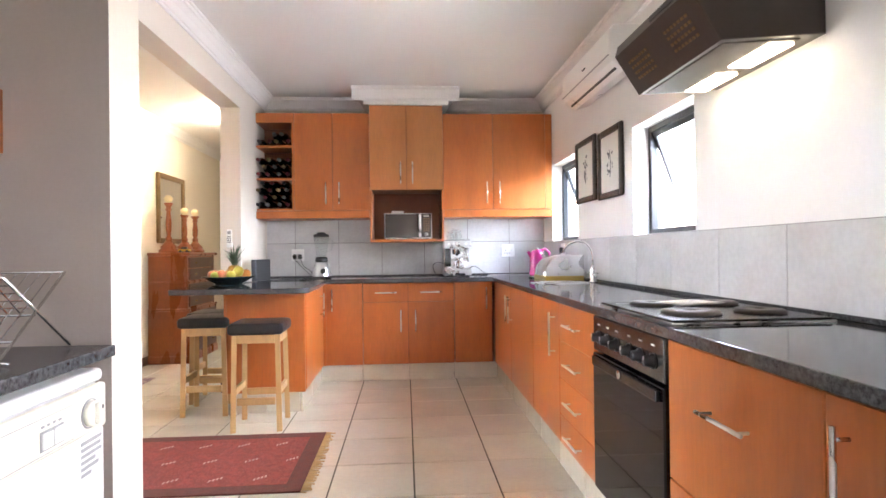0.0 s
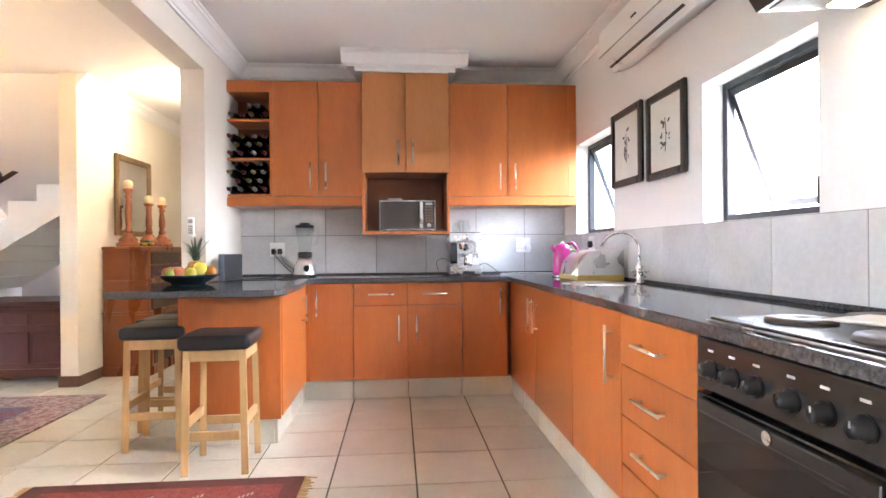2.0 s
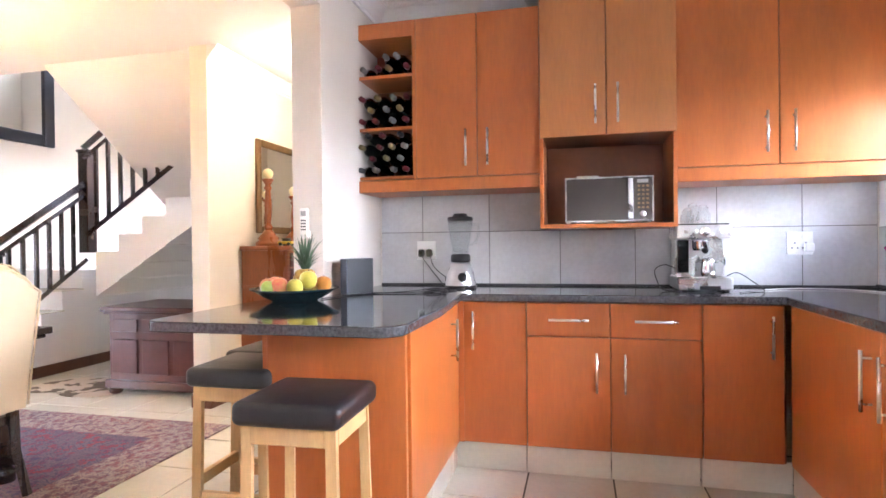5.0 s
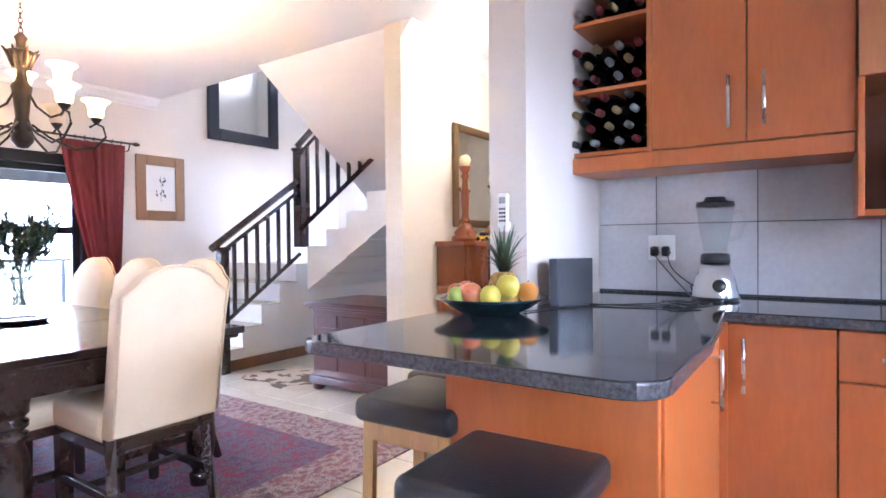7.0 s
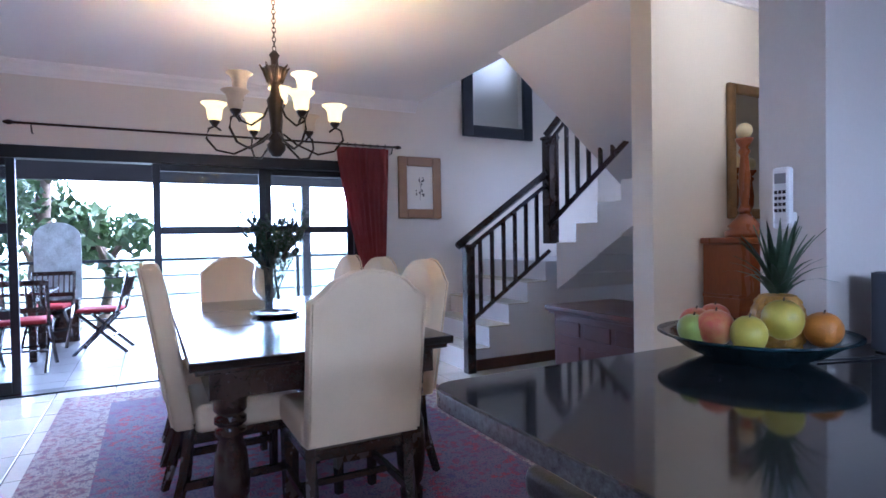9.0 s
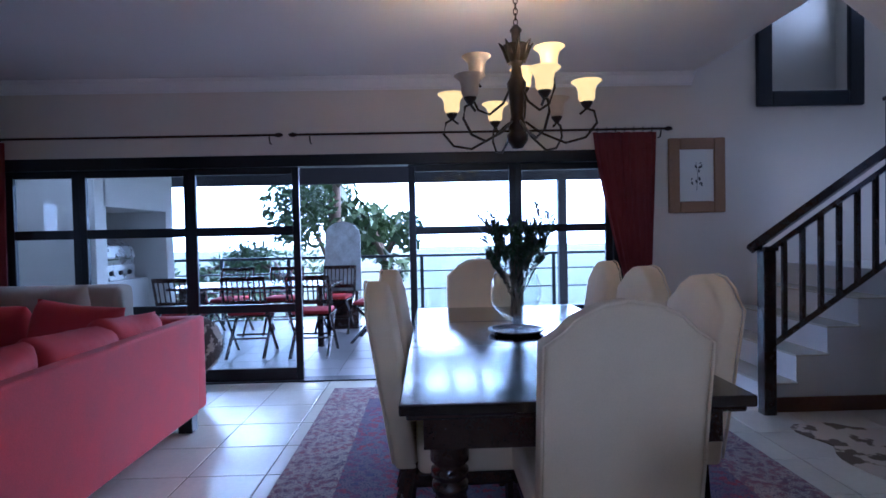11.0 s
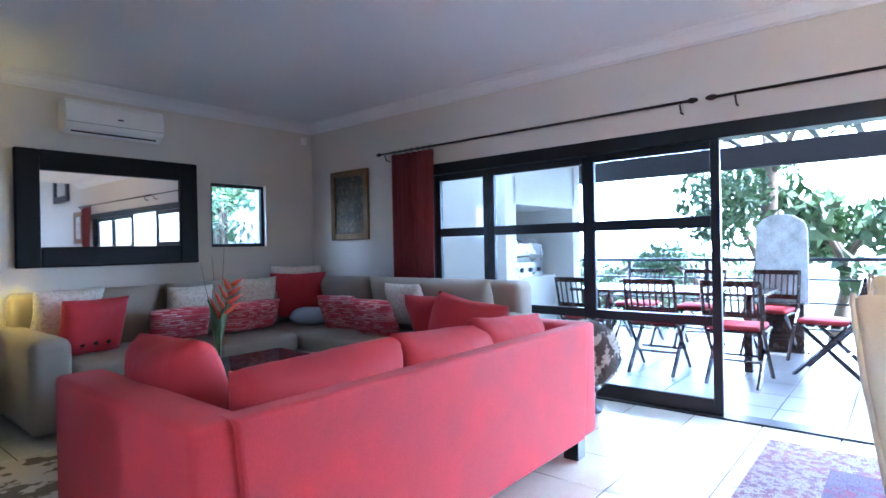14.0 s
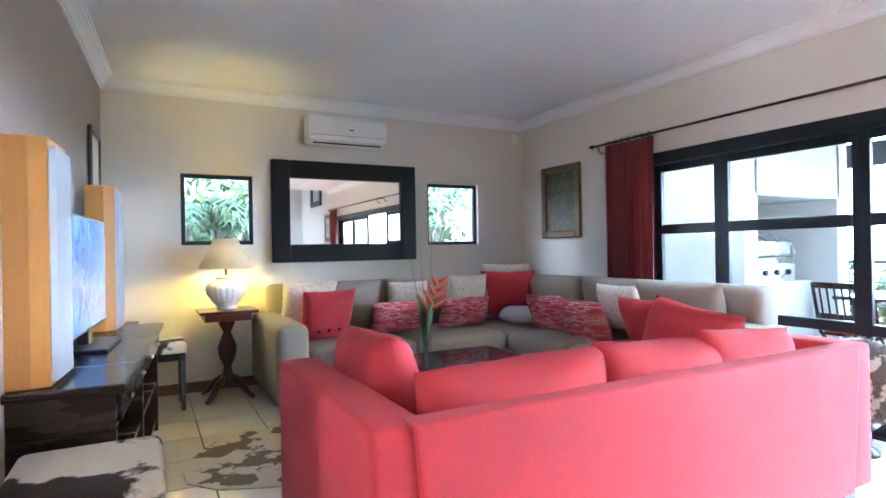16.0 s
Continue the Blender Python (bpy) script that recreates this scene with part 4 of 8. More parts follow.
def botanical(root, m, w, h, d):
    """Sketched plant: a stem, leaves and a flower head."""
    bmq = bmesh.new()
    rr = random.Random(int(w * 1000) + int(m.translation.y * 10))
    tube(bmq, [(0, d - 0.001, -h * 0.20), (0.01, d - 0.001, 0.0), (-0.005, d - 0.001, h * 0.18)], 0.0022, 5)
    for i in range(12):
        x, z, a, s = rr.uniform(-0.05, 0.05), rr.uniform(-0.08, 0.11), rr.uniform(0, 6.3), rr.uniform(0.010, 0.024)
        t = bmesh.new()
        bmesh.ops.create_circle(t, cap_ends=True, radius=1, segments=9)
        join(bmq, t, Matrix.Translation((x, d - 0.0012 - 0.0002 * i, z)) @ Matrix.Rotation(a, 4, "Y") @ Matrix.Rotation(radians(90), 4, "X") @ Matrix.Diagonal((s, s * 0.5, 1, 1)))
    bmesh.ops.transform(bmq, matrix=m, verts=bmq.verts[:])
    part("drawing", bmq, INK, root, "grey drawn plant")


def facing(p, yaw):
    """Pose on a wall whose room side is turned by yaw: 0 looks south."""
    return Matrix.Translation(p) @ Matrix.Rotation(radians(yaw), 4, "Z")


RIBBED = mat("ribbed_dark_frame", (0.035, 0.028, 0.022), 0.4, vary=0.3, scale=60, fine=140, bump=0.5)
framed("framed_print", facing((XE, 4.43, 1.745), -90), 0.455, 0.485, 0.045, 0.03, RIBBED, "botanical print in a ribbed dark frame", "picture", PAPER, botanical)
framed("framed_print", facing((XE, 3.92, 1.725), -90), 0.435, 0.475, 0.045, 0.03, RIBBED, "botanical print in a ribbed dark frame", "picture", PAPER, botanical)


def stool(n=0):
    s = thing("bar_stool", (0, 0, 0), "pine bar stool with a black padded seat", "stool", "stools at the bar")
    for x in (-0.135, 0.135):
        for y in (-0.135, 0.135):
            q = bmesh.new()
            tube(q, [(x * 1.08, y * 1.08, 0.0), (x, y, 0.62)], [0.024, 0.022], 4)
            part("leg", q, PINE, s)
    for x in (-0.14, 0.14):
        part("stretcher", B(x - 0.011, x + 0.011, -0.12, 0.12, 0.23, 0.275, bev=0.003), PINE, s)
        part("apron", B(x - 0.011, x + 0.011, -0.12, 0.12, 0.565, 0.62, bev=0.003), PINE, s)
    for y in (-0.14, 0.14):
        part("stretcher", B(-0.12, 0.12, y - 0.011, y + 0.011, 0.17, 0.215, bev=0.003), PINE, s)
        part("apron", B(-0.12, 0.12, y - 0.011, y + 0.011, 0.565, 0.62, bev=0.003), PINE, s)
    part("seat", B(-0.175, 0.175, -0.175, 0.175, 0.62, 0.695, bev=0.026, seg=4), LEATHER, s, "black padded leatherette seat", True)
    return s


st = stool()
place(st, pose(-1.20, 4.05, 0, 0, 0, 2))
copy_thing(st, pose(-1.66, 4.43, 0, 0, 0, 2))
copy_thing(st, pose(-1.725, 4.772, 0, 0, 0, 0))

# ---- dining room ----
def rug(name, x0, x1, y0, y1, field, edge, border, label, fringe=None):
    r = thing(name, ((x0 + x1) / 2, (y0 + y1) / 2, 0), label, "rug")
    part("border", cells(bmesh.new(), [x0, x0 + border, x1 - border, x1], [y0, y0 + border, y1 - border, y1], [0.001, 0.010], lambda x, y, z: not (x0 + border < x < x1 - border and y0 + border < y < y1 - border)), edge, r)
    part("field", B(x0 + border, x1 - border, y0 + border, y1 - border, 0.001, 0.0105), field, r)
    if fringe:
        bmq = bmesh.new()
        rr = random.Random(3)
        for xe, s in ((x0, -1), (x1, 1)):
            y = y0
            while y < y1:
                tube(bmq, [(xe, y, 0.006), (xe + s * rr.uniform(0.03, 0.06), y + rr.uniform(-0.01, 0.01), 0.004)], 0.003, 4)
                y += 0.014
        part("fringe", bmq, fringe, r, "pale knotted fringe")["kind"] = "stuff"
    return r


rug("dining_rug", -5.95, -2.55, 2.95, 5.58, RUG, RUGEDGE, 0.32, "worn blue and red patterned dining rug")
kr = rug("kitchen_rug", -2.0, -0.74, 2.95, 3.82, KRUG, mat("rug_border_wool", (0.13, 0.035, 0.025), 0.9, vary=0.25, scale=25, fine=200, bump=0.3), 0.085, "small dark red fringed kitchen rug", PINE)
motif = mat("rug_motif_wool", (0.50, 0.33, 0.28), 0.9, vary=0.2, scale=25, fine=200, bump=0.3)
for i in range(5):
    for j in range(3):
        bmq = bmesh.new()
        x, y = -1.85 + 0.22 * i + (0.11 if j % 2 else 0), 3.12 + 0.25 * j
        if x > -0.86:
            continue
        for k in range(4):
            box(bmq, x - 0.03 + 0.016 * k, x - 0.022 + 0.016 * k, y - 0.03 + 0.012 * k, y - 0.005 + 0.012 * k, 0.0106, 0.0122)
        part("motif", bmq, motif, kr)


def dining_table():
    x0, x1, y0, y1, z = -5.12, -2.98, 3.66, 4.72, 0.76
    t = thing("dining_table", ((x0 + x1) / 2, (y0 + y1) / 2, 0), "long dark polished wooden dining table with turned legs", "table")
    cuts = (x0, x0 + 0.62, x0 + 1.30, x1)
    for a, b in zip(cuts, cuts[1:]):
        part("top_board", B(a + 0.0015, b - 0.0015, y0, y1, z - 0.035, z, bev=0.005), TABLEWOOD, t)
    part("moulding", B(x0 + 0.02, x1 - 0.02, y0 + 0.02, y1 - 0.02, z - 0.055, z - 0.036, bev=0.008), DARKWOOD, t)
    part("apron", cells(bmesh.new(), [x0 + 0.07, x0 + 0.10, x1 - 0.10, x1 - 0.07], [y0 + 0.07, y0 + 0.10, y1 - 0.10, y1 - 0.07], [z - 0.16, z - 0.056], lambda x, y, zz: not (x0 + 0.1 < x < x1 - 0.1 and y0 + 0.1 < y < y1 - 0.1)), DARKWOOD, t)
    prof = [(0.05, 0.0), (0.052, 0.05), (0.035, 0.07), (0.05, 0.09), (0.062, 0.16), (0.068, 0.25), (0.06, 0.36), (0.045, 0.42), (0.058, 0.435), (0.058, 0.455), (0.042, 0.465), (0.06, 0.48), (0.06, 0.50), (0.045, 0.51), (0.062, 0.53), (0.062, 0.56), (0.075, 0.60), (0.075, 0.70)]
    for x in (x0 + 0.15, x1 - 0.15):
        for y in (y0 + 0.15, y1 - 0.15):
            part("leg", lathe(bmesh.new(), prof, (x, y, 0.0105), 20), DARKWOOD, t, "", True)


dining_table()


def dining_chair():
    """Facing +y in its own axes, back at -y."""
    c = thing("dining_chair", (0, 0, 0), "high-backed chair covered in cream linen on dark legs", "chair", "chairs round the dining table")
    w = 0.225
    outl = [(-w, 0.40), (w, 0.40), (w, 0.95)] + [(w - 0.05 + 0.0 * a, 0.985) for a in (0,)] + [(0.14, 1.02), (0.07, 1.055), (0.0, 1.065), (-0.07, 1.055), (-0.14, 1.02), (-w + 0.05, 0.985), (-w, 0.95)]
    Mx = Matrix(((1, 0, 0, 0), (0, 0, 1, -0.29), (0, 1, 0, 0), (0, 0, 0, 1)))
    bk = prism(bmesh.new(), outl, 0, 0.085, 0.018, Mx)
    for v in bk.verts:
        v.co.y -= (v.co.z - 0.40) * 0.16
    part("backrest", bk, LINEN, c, "", True)
    rim = bmesh.new()
    pts = [(x * 0.985, -0.292 - (z - 0.40) * 0.16, z) for x, z in [(-w, 0.42)] + outl[:1:-1] + [(w, 0.42)]]
    tube(rim, pts, 0.005, 6)
    part("piping", rim, LINEN, c, "", True)
    part("seat", B(-w, w, -0.21, 0.24, 0.37, 0.49, bev=0.03, seg=3), LINEN, c, "", True)
    part("seat_rail", B(-w + 0.01, w - 0.01, -0.23, 0.23, 0.33, 0.372, bev=0.004), DARKWOOD, c)
    for x in (-0.2, 0.2):
        q = bmesh.new()
        tube(q, [(x, 0.20, 0.0), (x, 0.20, 0.34)], [0.022, 0.028], 4)
        part("leg", q, DARKWOOD, c)
        q = bmesh.new()
        tube(q, [(x, -0.31, 0.0), (x, -0.25, 0.20), (x, -0.225, 0.42)], [0.02, 0.026, 0.028], 4)
        part("leg", q, DARKWOOD, c)
        part("stretcher", B(x - 0.012, x + 0.012, -0.26, 0.19, 0.14, 0.175, bev=0.003), DARKWOOD, c)
    part("stretcher", B(-0.19, 0.19, -0.03, -0.006, 0.145, 0.17, bev=0.003), DARKWOOD, c)
    return c


ch = dining_chair()
place(ch, pose(-3.17, 4.27, 0.0105, 0, 0, 90))
for x, y, a in ((-5.0, 4.10, -90), (-3.60, 3.90, 2), (-4.30, 3.90, -2), (-3.55, 4.50, 180), (-4.15, 4.49, 182), (-4.75, 4.48, 178)):
    copy_thing(ch, pose(x, y, 0.0105, 0, 0, a))


def chandelier(cx, cy, z0):
    c = thing("chandelier", (cx, cy, ZC), "bronze two-tier chandelier with frosted glass shades, some lit", "chandelier")
    part("ceiling_rose", lathe(bmesh.new(), [(0.0, ZC - 0.035), (0.03, ZC - 0.035), (0.06, ZC - 0.012), (0.065, ZC - 0.001)], (cx, cy, 0), 20), IRON, c, "", True)
    z, k = ZC - 0.045, 0
    while z > z0 + 0.60:
        t = bmesh.new()
        tube(t, [(0.010 * math.cos(a), 0, 0.017 * math.sin(a)) for a in [i * math.pi / 5 for i in range(11)]], 0.0028, 6)
        ln = bmesh.new()
        join(ln, t, Matrix.Translation((cx, cy, z)) @ Matrix.Rotation(radians(90 * (k % 2)), 4, "Z"))
        part("chain_link", ln, IRON, c)
        z, k = z - 0.026, k + 1
    body = [(0.0, 0.0), (0.025, 0.005), (0.05, 0.04), (0.052, 0.07), (0.035, 0.085), (0.045, 0.10), (0.030, 0.16), (0.040, 0.27), (0.048, 0.32), (0.03, 0.35), (0.022, 0.40), (0.04, 0.43), (0.065, 0.50), (0.055, 0.505), (0.02, 0.52), (0.022, 0.56), (0.030, 0.575), (0.012, 0.60), (0.0, 0.605)]
    part("stem", lathe(bmesh.new(), body, (cx, cy, z0), 18), IRON, c, "", True)
    for i in range(8):
        a = i * math.pi / 4
        t = bmesh.new()
        tube(t, [(cx + 0.035 * math.cos(a), cy + 0.035 * math.sin(a), z0 + 0.42), (cx + 0.055 * math.cos(a), cy + 0.055 * math.sin(a), z0 + 0.48), (cx + 0.085 * math.cos(a), cy + 0.085 * math.sin(a), z0 + 0.515)], [0.012, 0.014, 0.003], 5)
        part("crown_leaf", t, IRON, c, "", True)
    n, lit = 0, (0, 1, 3, 4, 6, 7)
    for tier, (cnt, rad, zb, zs, a0) in enumerate(((6, 0.33, 0.07, 0.20, 12), (3, 0.20, 0.22, 0.345, 40))):
        for i in range(cnt):
            a = radians(a0 + 360 / cnt * i)
            e = Vector((math.cos(a), math.sin(a), 0))
            o = Vector((cx, cy, z0))
            up = Vector((0, 0, 1))
            pts = [o + e * 0.04 + up * (zb + 0.06), o + e * rad * 0.35 + up * (zb - 0.0), o + e * rad * 0.7 + up * (zb - 0.055), o + e * rad * 0.98 + up * (zb - 0.035), o + e * rad * 1.14 + up * (zb + 0.03), o + e * rad * 1.10 + up * (zb + 0.085), o + e * rad + up * (zb + 0.10), o + e * rad * 0.90 + up * (zb + 0.075)]
            arm = bmesh.new()
            tube(arm, pts, 0.0065, 6)
            tube(arm, [o + e * rad + up * (zb + 0.095), o + e * rad + up * zs], 0.011, 8)
            armo = part("arm", arm, IRON, c, "", True)
            p = o + e * rad
            part("cup", lathe(bmesh.new(), [(0.012, zs - 0.03), (0.026, zs - 0.01), (0.030, zs)], (p.x, p.y, z0), 14), IRON, armo, "", True)
            on = n in lit
            part("shade", lathe(bmesh.new(), [(0.028, zs), (0.038, zs + 0.015), (0.040, zs + 0.05), (0.047, zs + 0.075), (0.072, zs + 0.096), (0.070, zs + 0.098), (0.044, zs + 0.077), (0.036, zs + 0.05), (0.034, zs + 0.017), (0.0, zs + 0.004)], (p.x, p.y, z0), 20), SHADE_ON if on else SHADE_OFF, armo, "glowing frosted glass shade" if on else "unlit frosted glass shade", True)
            if on:
                bulb("chandelier_bulb", (p.x, p.y, z0 + zs + 0.09), 1.4, WARM, 0.02)
            n += 1


SHADE_ON = glow("lit_shade", (1.0, 0.62, 0.16), 0.42, (0.62, 0.38, 0.12))
SHADE_OFF = mat("frosted_shade", (0.55, 0.45, 0.33), 0.4, vary=0.1, bump=0.05)
chandelier(-4.10, 4.20, 1.665)


def curtain(name, ya, yb, z0, z1, tie, label):
    """A pleated curtain hanging along the west wall; tie pulls its lower part to one side."""
    root = thing(name, (-6.13, (ya + yb) / 2, z0), label, "curtain")
    t = bmesh.new()
    n, k = 60, 14
    g = []
    for j in range(k + 1):
        v = j / k
        z = z1 + (z0 - z1) * v
        row = []
        for i in range(n + 1):
            u = i / n
            s = tie(v)
            yy = s[0] + (s[1] - s[0]) * u
            xx = -6.125 + 0.022 * math.sin(u * 2 * math.pi * 8 + 0.6 * math.sin(3 * v)) * (0.5 + 0.5 * v) + 0.008 * math.sin(u * 37 + 2 * v)
            row.append(t.verts.new((xx, yy, z)))
        g.append(row)
    for j in range(k):
        for i in range(n):
            t.faces.new((g[j][i], g[j][i + 1], g[j + 1][i + 1], g[j + 1][i]))
    bmesh.ops.solidify(t, geom=t.faces[:], thickness=0.004)
    part("drape", t, CURT, root, "", True)
    for i in range(7):
        y = ya + (yb - ya) * (i + 0.5) / 7
        ring = bmesh.new()
        tube(ring, [(-6.125 + 0.018 * math.cos(a), y, 2.125 + 0.018 * math.sin(a)) for a in [q * math.pi / 6 for q in range(13)]], 0.0025, 5)
        part("ring", ring, IRON, root)


curtain("curtain", -0.32, 0.22, 0.02, 2.10, lambda v: (-0.32 + 0.02 * v, 0.22 - 0.02 * v), "dark red pleated curtain drawn to the side")
curtain("curtain", 5.17, 5.72, 0.02, 2.10, lambda v: (5.17 + 0.26 * min(1, v * 1.6) ** 1.3, 5.72 - 0.10 * v), "dark red curtain gathered towards the wall")
rod = thing("curtain_rod", (-6.125, 2.6, 2.12), "thin dark iron curtain rod with scrolled joints", "curtain rod")
for a, b in ((-0.50, 2.50), (2.62, 5.82)):
    part("bar", tube(bmesh.new(), [(-6.125, a, 2.125), (-6.125, b, 2.125)], 0.010, 10), IRON, rod, "", True)
for y in (-0.50, 2.50, 2.62, 5.82):
    part("finial", lathe(bmesh.new(), [(0, -0.04), (0.012, -0.03), (0.02, 0.0), (0.012, 0.03), (0, 0.04)], n=10, m=Matrix.Translation((-6.125, y, 2.125)) @ Matrix.Rotation(radians(90), 4, "X")), IRON, rod, "", True)
for y in (-0.42, 2.42, 2.76, 5.76):
    part("bracket", tube(bmesh.new(), [(-6.198, y, 2.06), (-6.15, y, 2.06), (-6.125, y, 2.112)], 0.006, 6), IRON, rod)

framed("framed_print", facing((XW, 6.09, 1.725), 90), 0.50, 0.65, 0.10, 0.035, TANWOOD, "pair of pots print in a wide tan wooden frame", "picture", PAPER, botanical)
framed("stair_mirror", facing((XW, 7.09, 2.86), 90), 0.94, 1.10, 0.13, 0.05, mat("navy_black_frame", (0.012, 0.014, 0.022), 0.3, vary=0.2, bump=0.04), "large mirror in a wide blue-black frame on the stair wall", "mirror", MIRROR)


def banister():
    b = thing("stair_railing", (-5.05, 6.01, 0), "dark wooden stair railing with square newel posts", "railing")
    for x, y, z0, z1, w in ((-5.05, 6.01, 0.0, 1.10, 0.042), (-5.05, 6.92, 1.12, 2.10, 0.055)):
        q = B(x - w, x + w, y - w, y + w, z0, z1, bev=0.006)
        p = part("newel_post", q, DARKWOOD, b)
        part("cap", B(x - w - 0.012, x + w + 0.012, y - w - 0.012, y + w + 0.012, z1, z1 + 0.03, bev=0.008), DARKWOOD, p)

    def rail(name, p, q, w, h):
        t = bmesh.new()
        tube(t, [p, q], w, 4)
        part(name, t, DARKWOOD, b)
    rail("handrail", (-5.05, 5.90, 1.115), (-5.05, 6.90, 1.80), 0.038, 0)
    rail("under_rail", (-5.05, 6.01, 1.09), (-5.05, 6.90, 1.69), 0.022, 0)
    rail("foot_rail", (-5.05, 6.01, 0.44), (-5.05, 6.90, 1.05), 0.025, 0)
    for i in range(6):
        y = 6.13 + 0.125 * i
        part("baluster", B(-5.065, -5.035, y - 0.015, y + 0.015, 0.45 + (y - 6.01) * 0.68, 1.08 + (y - 6.01) * 0.68, bev=0.003), DARKWOOD, b)
    rail("handrail", (-5.02, 6.86, 2.14), (-4.0, 6.86, 2.80), 0.038, 0)
    rail("under_rail", (-5.02, 6.86, 2.04), (-4.0, 6.86, 2.70), 0.022, 0)
    rail("foot_rail", (-4.99, 6.86, 1.30), (-4.0, 6.86, 1.94), 0.03, 0)
    for i in range(6):
        x = -4.88 + 0.14 * i
        z = 1.31 + (x + 4.99) * 0.646
        part("baluster", B(x - 0.015, x + 0.015, 6.845, 6.875, z, z + 0.76, bev=0.003), DARKWOOD, b)


banister()


def kist():
    x0, x1, y0, y1 = -4.02, -3.10, 6.06, 6.70
    k = thing("wooden_chest", ((x0 + x1) / 2, (y0 + y1) / 2, 0), "dark carved wooden chest standing under the stairs", "chest")
    part("body", B(x0 + 0.03, x1 - 0.03, y0 + 0.03, y1, 0.10, 0.64, bev=0.006), MAHOG, k)
    part("lid", B(x0 - 0.02, x1 + 0.02, y0 - 0.02, y1, 0.66, 0.70, bev=0.012, seg=3), MAHOG, k)
    part("moulding", B(x0, x1, y0 + 0.005, y1, 0.64, 0.66, bev=0.006), MAHOG, k)
    part("plinth", B(x0, x1, y0 + 0.005, y1, 0.05, 0.12, bev=0.012), MAHOG, k)
    for i in range(3):
        a = x0 + 0.06 + 0.285 * i
        part("front_panel", B(a, a + 0.24, y0 + 0.018, y0 + 0.03, 0.17, 0.44, bev=0.008), MAHOG, k)
        part("frieze_panel", B(a, a + 0.24, y0 + 0.018, y0 + 0.03, 0.50, 0.60, bev=0.008), MAHOG, k)
    part("side_panel", B(x0 + 0.018, x0 + 0.03, y0 + 0.10, y1 - 0.06, 0.17, 0.58, bev=0.008), MAHOG, k)
    for x in (x0 + 0.06, x1 - 0.06):
        for y in (y0 + 0.06, y1 - 0.06):
            part("bun_foot", lathe(bmesh.new(), [(0.03, 0), (0.05, 0.015), (0.05, 0.04), (0.03, 0.052)], (x, y, 0), 14), MAHOG, k, "", True)


kist()


def blob_outline(cx, cy, rx, ry, seed, n=40):
    rr = random.Random(seed)
    ph = [rr.uniform(0, 6.28) for _ in range(4)]
    o = []
    for i in range(n):
        a = 2 * math.pi * i / n
        r = 1 + 0.16 * math.sin(3 * a + ph[0]) + 0.13 * math.sin(4 * a + ph[1]) + 0.07 * math.sin(7 * a + ph[2])
        o.append((cx + rx * r * math.cos(a), cy + ry * r * math.sin(a)))
    return o


tagged(part("hide_rug", prism(bmesh.new(), blob_outline(-4.42, 6.24, 0.42, 0.30, 5), 0.001, 0.007), HIDEW), "pale brown and white hide rug on the tiles", "rug")
tagged(part("hide_rug", prism(bmesh.new(), blob_outline(-3.55, 0.35, 0.85, 0.95, 9), 0.001, 0.007), HIDEW), "speckled brown and white cowhide rug", "rug")


# ---- hall ----
def hall_chest():
    x0, x1, y0, y1 = -2.92, -2.50, 6.26, 7.11
    c = thing("hall_chest", ((x0 + x1) / 2, (y0 + y1) / 2, 0), "tall reddish wooden chest of drawers in the hall", "chest of drawers")
    part("lower_body", B(x0, x1, y0, y1, 0.04, 0.55, bev=0.006), REDWOOD, c)
    part("plinth", B(x0, x1 + 0.01, y0 - 0.01, y1 + 0.01, 0.0, 0.08, bev=0.006), REDWOOD, c)
    part("upper_body", B(x0, x1 - 0.02, y0 + 0.015, y1 - 0.015, 0.57, 1.13, bev=0.006), REDWOOD, c)
    part("waist_moulding", B(x0, x1 + 0.008, y0 - 0.008, y1 + 0.008, 0.55, 0.575, bev=0.008), REDWOOD, c)
    part("mid_moulding", B(x0, x1 - 0.01, y0 + 0.006, y1 - 0.006, 0.84, 0.86, bev=0.006), REDWOOD, c)
    part("top", B(x0, x1 + 0.012, y0 - 0.012, y1 + 0.012, 1.13, 1.165, bev=0.010), REDWOOD, c)
    for i, (z0, z1) in enumerate(((0.10, 0.25), (0.26, 0.40), (0.41, 0.53), (0.59, 0.70), (0.71, 0.83), (0.87, 0.99), (1.0, 1.11))):
        xx = x1 if i < 3 else x1 - 0.02
        d = part("drawer", B(xx - 0.01, xx + 0.012, y0 + 0.05, y1 - 0.05, z0, z1, bev=0.005), MAHOG, c)
        for y in (y0 + 0.2, y1 - 0.2):
            part("knob", lathe(bmesh.new(), [(0.006, 0), (0.006, 0.012), (0.014, 0.018), (0.0, 0.028)], n=10, m=Matrix.Translation((xx + 0.012, y, (z0 + z1) / 2)) @ Matrix.Rotation(radians(90), 4, "Y")), GOLDWOOD, d, "", True)


hall_chest()
ENDC = mat("candle_wax", (0.80, 0.70, 0.42), 0.5, vary=0.05, bump=0)


